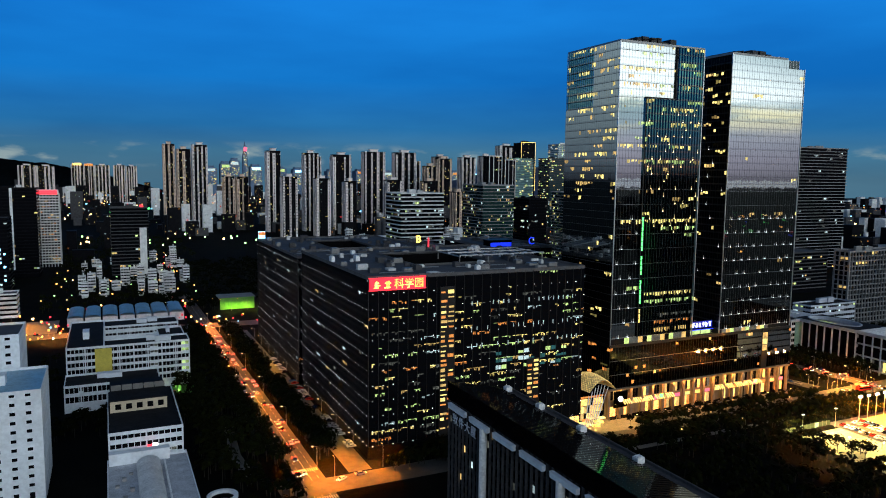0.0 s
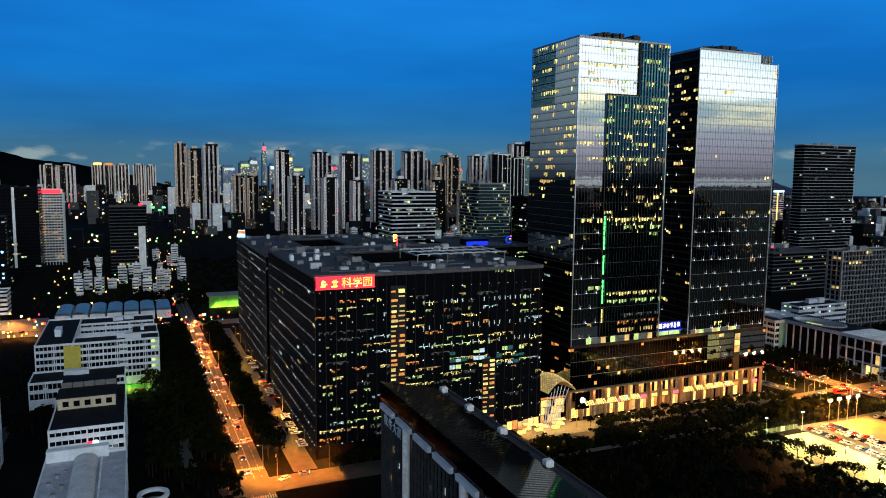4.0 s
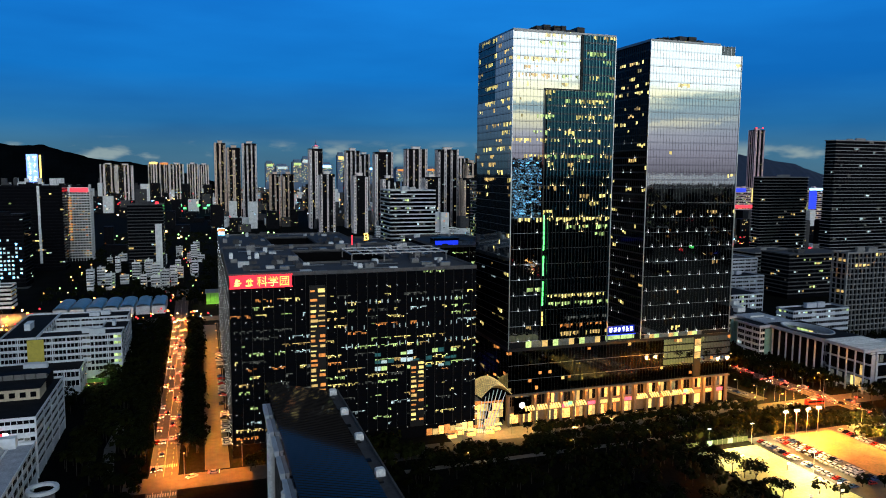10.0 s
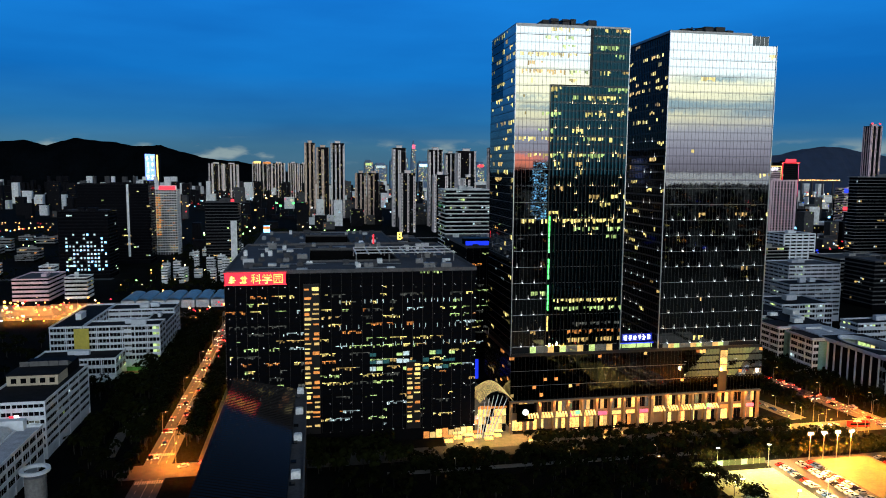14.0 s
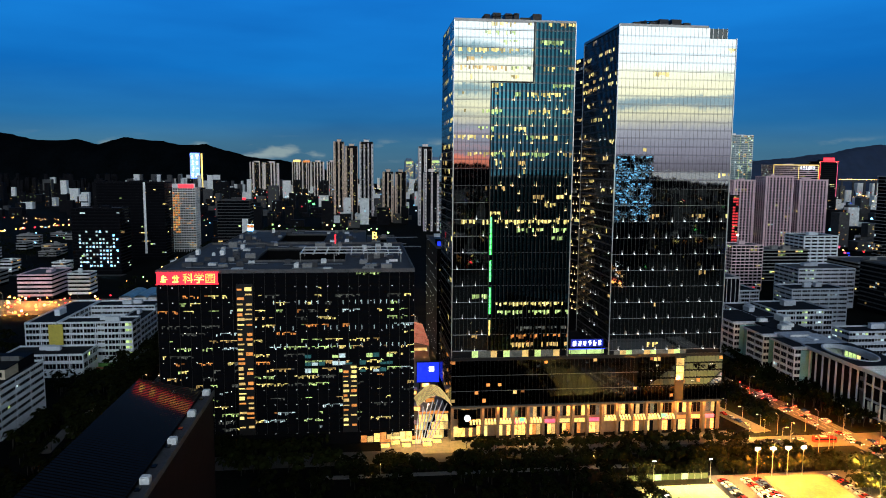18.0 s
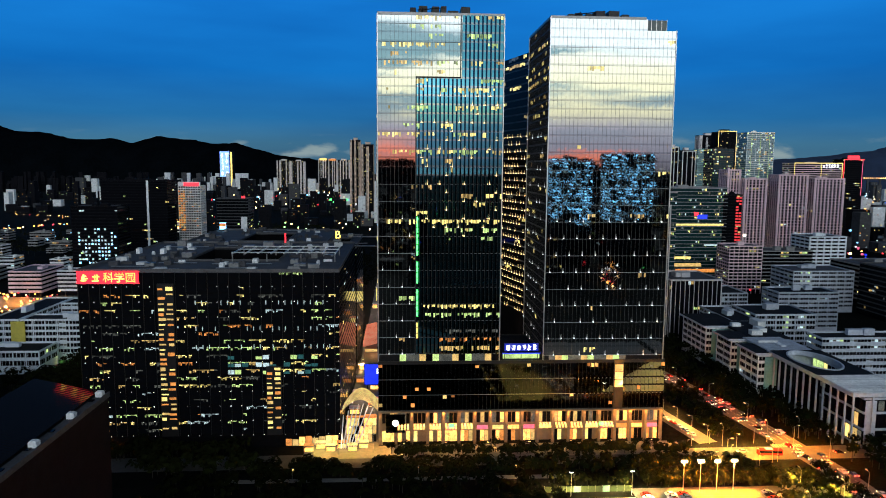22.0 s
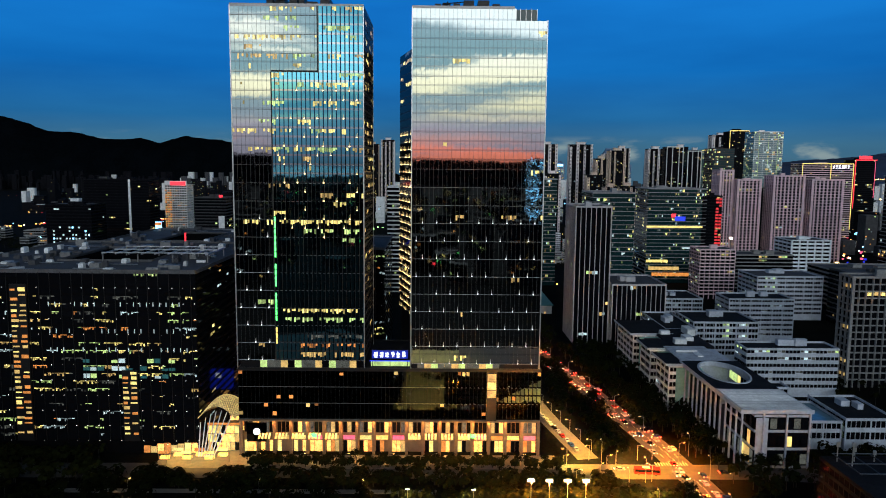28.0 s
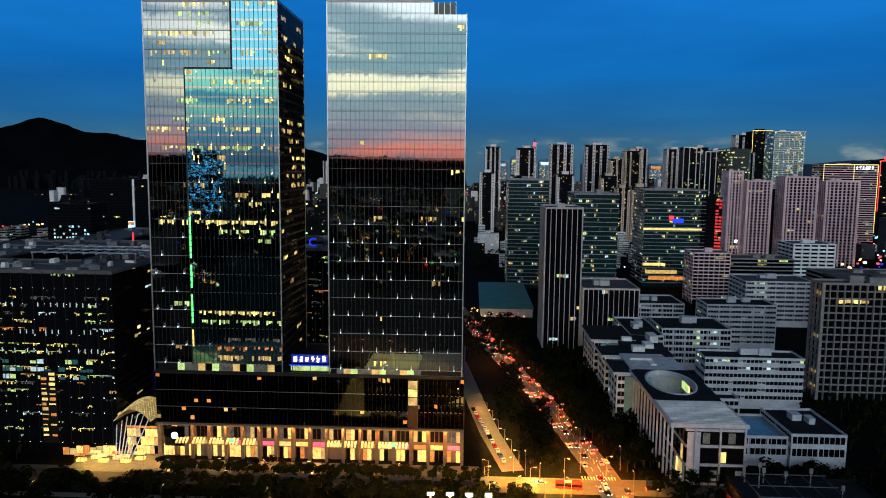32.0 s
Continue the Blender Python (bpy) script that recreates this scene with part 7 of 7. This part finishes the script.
# ---- street lamps ----
def street_lamp(x, y, rz=0, power=9000, color=(1, .34, .05), h=10, z=0.05, lamp=True):
    t = thing("street_lamp", "slim grey street lamp with a warm glowing head", "street lamp", (x, y, z), rz, "street lamps")
    b = Mesh()
    b.tube((0, 0, 0), (0, 0, h), .12, .07, 8)
    part("pole", b, metal_md, t)
    b = Mesh()
    b.tube((0, 0, h - .1), (1.8, 0, h + .5), .06, .05, 6)
    part("arm", b, metal_md, t)
    hd = slab(t, "lamp_head", 1.5, 2.6, -.22, .22, h + .38, h + .56, metal_md)
    slab(hd, "diffuser", 1.55, 2.55, -.2, .2, h + .30, h + .37, lamp_warm)
    if lamp:
        li = bpy.data.lights.new("street_light", "SPOT")
        li.energy, li.color, li.shadow_soft_size, li.spot_size, li.spot_blend = power * 2.2, color, .3, radians(150), .6
        ob = new("street_light", li)
        ob.parent, ob.location = t, (2.1, 0, h + .2)
    return t


for i in range(11):
    street_lamp(69.5 if i % 2 else 80.6, 300 + i * 30, 180 * (1 - i % 2), 36000, (1, .24, .012))
    if i < 10:
        street_lamp(103.2, 318 + i * 28, 180, 26000, (1, .29, .02), h=7)
for i in range(10):
    u = i / 9
    street_lamp(438 - 56 * u, 290 + 300 * u, 180 * (i % 2), 42000, (1, .26, .016))
for x, y in ((442, 205), (440, 238)):
    street_lamp(x, y, 90, 16000, (1, .29, .025))
for x, y in ((446, 274), (418, 272), (428, 296), (446, 300), (404, 292), (84, 284), (108, 290)):
    street_lamp(x, y, 90, 46000, (1, .25, .015))
for i in range(9):
    street_lamp(250 + i * 19.5, 290.5, 0, 20000, (1, .56, .12), 4)
for i in range(9):
    street_lamp(-230 + i * 38, 622, 90, 170000, (1, .30, .04), 11)
    if i < 5:
        street_lamp(-210 + i * 34, 676, 270, 170000, (1, .28, .05), 11)
for i in range(5):
    street_lamp(224 + (i % 2) * 13, 310 + i * 24, 0 if i % 2 == 0 else 180, 50000, (1, .70, .40), 7)
# yellow-green lamps added to brighten the site hoarding
street_lamp(104, 690, 90, 13000, (.8, 1, .2), 9)
street_lamp(119, 690, 90, 13000, (.8, 1, .2), 9)
# green-tinted lamps added to light the campus court
street_lamp(38, 448, 90, 26000, (.7, 1, .25), 6)
street_lamp(22, 446, 0, 26000, (.7, 1, .25), 6)
for x, y in ((205, 262), (258, 262), (300, 262)):
    street_lamp(x, y, 90, 9000, (1, .5, .15), 4)
for x, y in ((211, 288), (222, 288), (238, 290)):
    street_lamp(x, y, 90, 8000, (1, .50, .12), 8)
# lamps added to brighten the trees east of the forecourt
for i in range(8):
    street_lamp(388 + (i % 4) * 11, 268 + (i // 4) * 22 + (i % 2) * 5, 45 * i, 24000, (1, .46, .05), 7)

for i in range(7):
    street_lamp(402 - i * 2.6, 304 + i * 13, 180, 20000, (1, .42, .07), 6)

for i in range(10):
    street_lamp(224 + (i % 2) * 19, 425 + i * 44, 180 * (i % 2), 60000, (1, .50, .22), 7, .15)
for i in range(6):
    street_lamp(280 + (i % 3) * 20, 78 + (i // 3) * 30, 0, 12000, (1, .45, .12), 8, 0)

# strong lamps added inside the car-park grove to turn its leaves golden
for x, y in ((404, 196), (406, 222), (418, 206), (426, 232), (430, 188), (415, 244)):
    street_lamp(x, y, 90, 120000, (1, .50, .08), 9)
b = Mesh()
b.box(430.2, 434, 170, 258, 0, .09)
solid("lawn", b, lawn, "lamp-lit grass verge beside the car park", "lawn", kind="structure")

# ---- sports court, car park and flood masts ----
b = Mesh()
b.box(310, 345, 112, 241, 0, .08)
solid("sports_court", b, court_mat, "floodlit tan sports court with white lines", "sports court", kind="structure")
b = Mesh()
b.box(345.2, 430, 104, 249, 0, .06)
solid("pavement", b, asphalt, "orange-lit asphalt car park", "car park", kind="structure")
b = Mesh()
for x0, x1, y0, y1 in ((314, 327, 184, 212), (330, 343, 184, 212), (314, 327, 150, 180), (330, 343, 150, 180), (314, 327, 214, 238), (330, 343, 214, 238)):
    b.ring(x0, x1, y0, y1, .12, .08, .09)
    b.box(x0, x1, (y0 + y1) / 2 - .06, (y0 + y1) / 2 + .06, .08, .09)
solid("court_lines", b, paint_white, "white painted court lines", "court marking", kind="stuff")
for i, (x, y) in enumerate(((320.5, 212.6), (336.5, 212.6), (320.5, 184.4), (336.5, 184.4))):
    k = thing("basketball_hoop", "basketball hoop on a dark post", "hoop", (x, y, .08), 0, "basketball hoops")
    slab(k, "post", -.12, .12, -.12, .12, 0, 3.2, metal_dk)
    bd = slab(k, "backboard", -.9, .9, -.7, -.64, 2.8, 3.9, white_wall)
    b = Mesh()
    b.tube((-.1, -.95, 3.05), (.35, -.95, 3.05), .03, .03, 5)
    part("rim", b, led_redbox, bd)
b = Mesh()
b.box(370, 397, 192, 246, .06, .1)
solid("sports_court", b, mat("worn_concrete_court", (.17, .115, .065), .8, 0, .35, .15, .3), "floodlit pale sports court below the masts", "sports court", kind="structure")
dark_mesh = mat("dark_green_mesh", (.03, .05, .02), .8, 0, .3, .8)
k = thing("court_fence", "low panelled fence along the court", "fence", (309, 246.5, 0))
for i in range(12):
    slab(k, "panel", i * 3, i * 3 + 2.9, 0, .1, .1, 2.6, teal_paint if i in (4, 8) else dark_mesh)
    slab(k, "post", i * 3 - .08, i * 3 + .02, -.03, .14, 0, 2.9, metal_md)
for x in (366, 373, 380, 387):
    k = thing("flood_mast", "floodlight mast with bright lamps", "floodlight", (x, 245, 0), 0, "floodlight masts")
    b = Mesh()
    b.tube((0, 0, 0), (0, 0, 12.6), .17, .1, 8)
    part("pole", b, metal_lt, k)
    cb = slab(k, "cross_bar", -1.3, 1.3, -.1, .1, 12.5, 12.7, metal_md)
    for u in (-1.2, -.4, .4):
        b = Mesh()
        b.v = [(u, -.5, 12.7), (u + .75, -.5, 12.7), (u + .75, -.15, 13.5), (u, -.15, 13.5), (u, -.1, 12.7), (u + .75, -.1, 12.7), (u + .75, .1, 13.5), (u, .1, 13.5)]
        b.f, b.m = [(0, 1, 2, 3), (4, 7, 6, 5), (0, 3, 7, 4), (1, 5, 6, 2), (3, 2, 6, 7), (0, 4, 5, 1)], [0] * 6
        part("lamp", b, lamp_flood, cb)
    li = bpy.data.lights.new("flood_light", "POINT")
    li.energy, li.color, li.shadow_soft_size = 120000, (1, .29, .03), .6
    ob = new("flood_light", li)
    ob.parent, ob.location = k, (0, -.3, 11.9)
for x, y in ((311, 212), (344.5, 206), (328, 178), (344, 243), (319, 243), (312, 146), (343, 140)):
    k = thing("court_lamp", "tall slim court lamp", "court lamp", (x, y, .08 if y < 241 else 0), 0, "court lamps")
    b = Mesh()
    b.tube((0, 0, 0), (0, 0, 10), .1, .06, 7)
    part("pole", b, metal_lt, k)
    slab(k, "lamp_head", -.8, .8, -.3, .3, 10, 10.2, lamp_white)
    li = bpy.data.lights.new("court_light", "SPOT")
    li.energy, li.color, li.shadow_soft_size, li.spot_size, li.spot_blend = 105000, (1, .70, .24), .4, radians(150), .5
    ob = new("court_light", li)
    ob.parent, ob.location = k, (0, 0, 9.8)


# ---- cars ----
def car_proto(i):
    paint = car_paints[i]
    t = thing("car", ["white", "black", "silver", "red", "blue"][i] + " car on asphalt", "car", (-3000, -2900 + i * 10, 0), group="cars")
    b = Mesh()
    prof = [(-2.25, .35), (-2.3, .75), (-1.6, .95), (-.95, 1.42), (.75, 1.45), (1.45, .98), (2.2, .88), (2.25, .4)]
    for s in (-.88, .88):
        b.face([(s, y, z) for y, z in (prof if s > 0 else prof[::-1])])
    for (ya, za), (yb, zb) in zip(prof, prof[1:] + prof[:1]):
        b.face([(-.88, ya, za), (.88, ya, za), (.88, yb, zb), (-.88, yb, zb)])
    part("body", b, paint, t)
    b = Mesh()
    b.face([(-.72, -1.52, 1.0), (.72, -1.52, 1.0), (.68, -1.0, 1.40), (-.68, -1.0, 1.40)][::-1])
    b.face([(-.72, 1.38, 1.05), (.72, 1.38, 1.05), (.68, .83, 1.43), (-.68, .83, 1.43)])
    for s in (-.9, .9):
        b.face([(s, -1.3, 1.0), (s, 1.2, 1.02), (s, .7, 1.38), (s, -.9, 1.37)])
    part("window_band", b, glass_dk, t, kind="stuff")
    wh = Mesh()
    for sx in (-.8, .8):
        for y in (-1.4, 1.4):
            wh.tube((sx - .12, y, .33), (sx + .12, y, .33), .33, .33, 8)
        b = Mesh()
        b.box(sx - .28, sx + .28, -2.36, -2.2, .62, 1.0)
        part("tail_light", b, tail_red, t)
        b = Mesh()
        b.box(sx - .2, sx + .2, 2.22, 2.3, .62, .8)
        part("headlight", b, head_white, t)
    part("wheels", wh, rubber, t, kind="stuff")
    return t


cars = [car_proto(i) for i in range(5)]
dull = []
for i in range(5):
    c = copy_thing(cars[i], pose(-3000, -2800 + i * 10, 0))
    for ch in list(c.children):
        if ch.name.startswith(("tail", "head")):
            bpy.data.objects.remove(ch)
    c["label"] = c["label"].replace("car on asphalt", "parked car with lights off")
    c["group"] = "parked cars"
    dull.append(c)
cr = random.Random(44)
WEIGHT = [0, 0, 0, 1, 1, 2, 2, 3, 4]


def at_line(line, y):
    for (xa, ya), (xb, yb) in zip(line, line[1:]):
        if ya <= y <= yb:
            return xa + (xb - xa) * (y - ya) / (yb - ya), math.degrees(math.atan2(xa - xb, yb - ya))
    return line[-1][0], 0


for line, lanes, y0, y1, step in ((WEST_ROAD, ((1.6, 0), (4.4, 0), (-1.6, 180), (-4.4, 180)), 290, 640, 20), (EAST_ROAD, ((2.5, 0), (5.4, 0), (-2.4, 180), (-5.6, 180)), 190, 610, 13)):
    for off, rz in lanes:
        y = y0 + cr.uniform(0, 10)
        while y < y1:
            if not 272 < y < 300 or cr.random() < .3:
                x, a = at_line(line, y)
                copy_thing(cars[cr.choice(WEIGHT)], pose(x + off, y, .06, 0, 0, rz + a + cr.uniform(-2, 2)))
            y += step * cr.uniform(.5, 2.2)
for y in np.arange(318, 500, 2.9):
    if cr.random() < .62:
        copy_thing(dull[cr.choice(WEIGHT)], pose(102.2 + cr.uniform(-.2, .2), float(y), .06, 0, 0, 90 + cr.uniform(-3, 3)))
for xr in (349.5, 359.6, 365, 400):
    for y in np.arange(190, 243, 2.75):
        if cr.random() < .86:
            copy_thing(dull[cr.choice(WEIGHT)], pose(xr + cr.uniform(-.3, .3), float(y), .06, 0, 0, 90 + cr.uniform(-3, 3)))
for y in np.arange(306, 378, 5.6):
    copy_thing(dull[cr.choice(WEIGHT)], pose(399.5 - (y - 296) * .2 - 2.4, float(y), .08, 0, 0, 11 + cr.uniform(-2, 2)))
for i in range(16):
    copy_thing(cars[cr.choice(WEIGHT)], pose(-200 + i * 21 + cr.uniform(-5, 5), 632 + cr.choice((-6, -2, 3, 7)), .07, 0, 0, cr.choice((90, 270))))
for x, y, rz in ((87, 284, 120), (96, 286, 265), (425, 285, 80), (436, 276, 200), (410, 284, 90), (455, 281, 270)):
    copy_thing(cars[cr.choice(WEIGHT)], pose(x, y, .07, 0, 0, rz))
for p in cars + dull:
    for c in list(p.children):
        bpy.data.objects.remove(c)
    bpy.data.objects.remove(p)
bus = thing("bus", "red double-length city bus at the junction", "bus", (421, 280, .06), -96)
slab(bus, "body", -1.25, 1.25, -5.5, 5.5, .5, 3.1, car_paints[3])
slab(bus, "windows", -1.29, 1.29, -5.2, 5.2, 1.5, 2.6, glass_dk)
slab(bus, "roof_unit", -.9, .9, -2, 1, 3.1, 3.4, white_old)
for s in (-1, 1):
    for y in (-3.6, 3.6):
        b = Mesh()
        b.tube((s * 1.1 - .15, y, .5), (s * 1.1 + .15, y, .5), .5, .5, 12)
        part("wheel", b, rubber, bus)


# ---- hedges and shrubs of the forecourt ----
sr = random.Random(81)
shrub_me = []
for i in range(3):
    b = Mesh()
    for k in range(90):
        d = Vector((sr.gauss(0, 1), sr.gauss(0, 1), abs(sr.gauss(0, .8)))).normalized() * sr.uniform(.5, 1.0)
        c = Vector((d.x * 1.5, d.y * 1.5, d.z * 1.3 + .1))
        a = d.orthogonal().normalized()
        q = d.cross(a)
        s = sr.uniform(.18, .4)
        b.face([tuple(c - a * s), tuple(c - q * s), tuple(c + a * s), tuple(c + q * s)])
    shrub_me.append(b.data("shrub", [leaf]))
for i in range(64):
    x = sr.uniform(242, 386)
    y = sr.choice((sr.uniform(268, 273), sr.uniform(289, 291), sr.uniform(283.5, 285)))
    ob = part("shrub", shrub_me[i % 3], leaf, None, "low clipped dark-green shrub", (x, y, .1))
    tagged(ob, "", "shrub", "forecourt shrubs")
    ob.rotation_euler[2] = sr.uniform(0, 6)
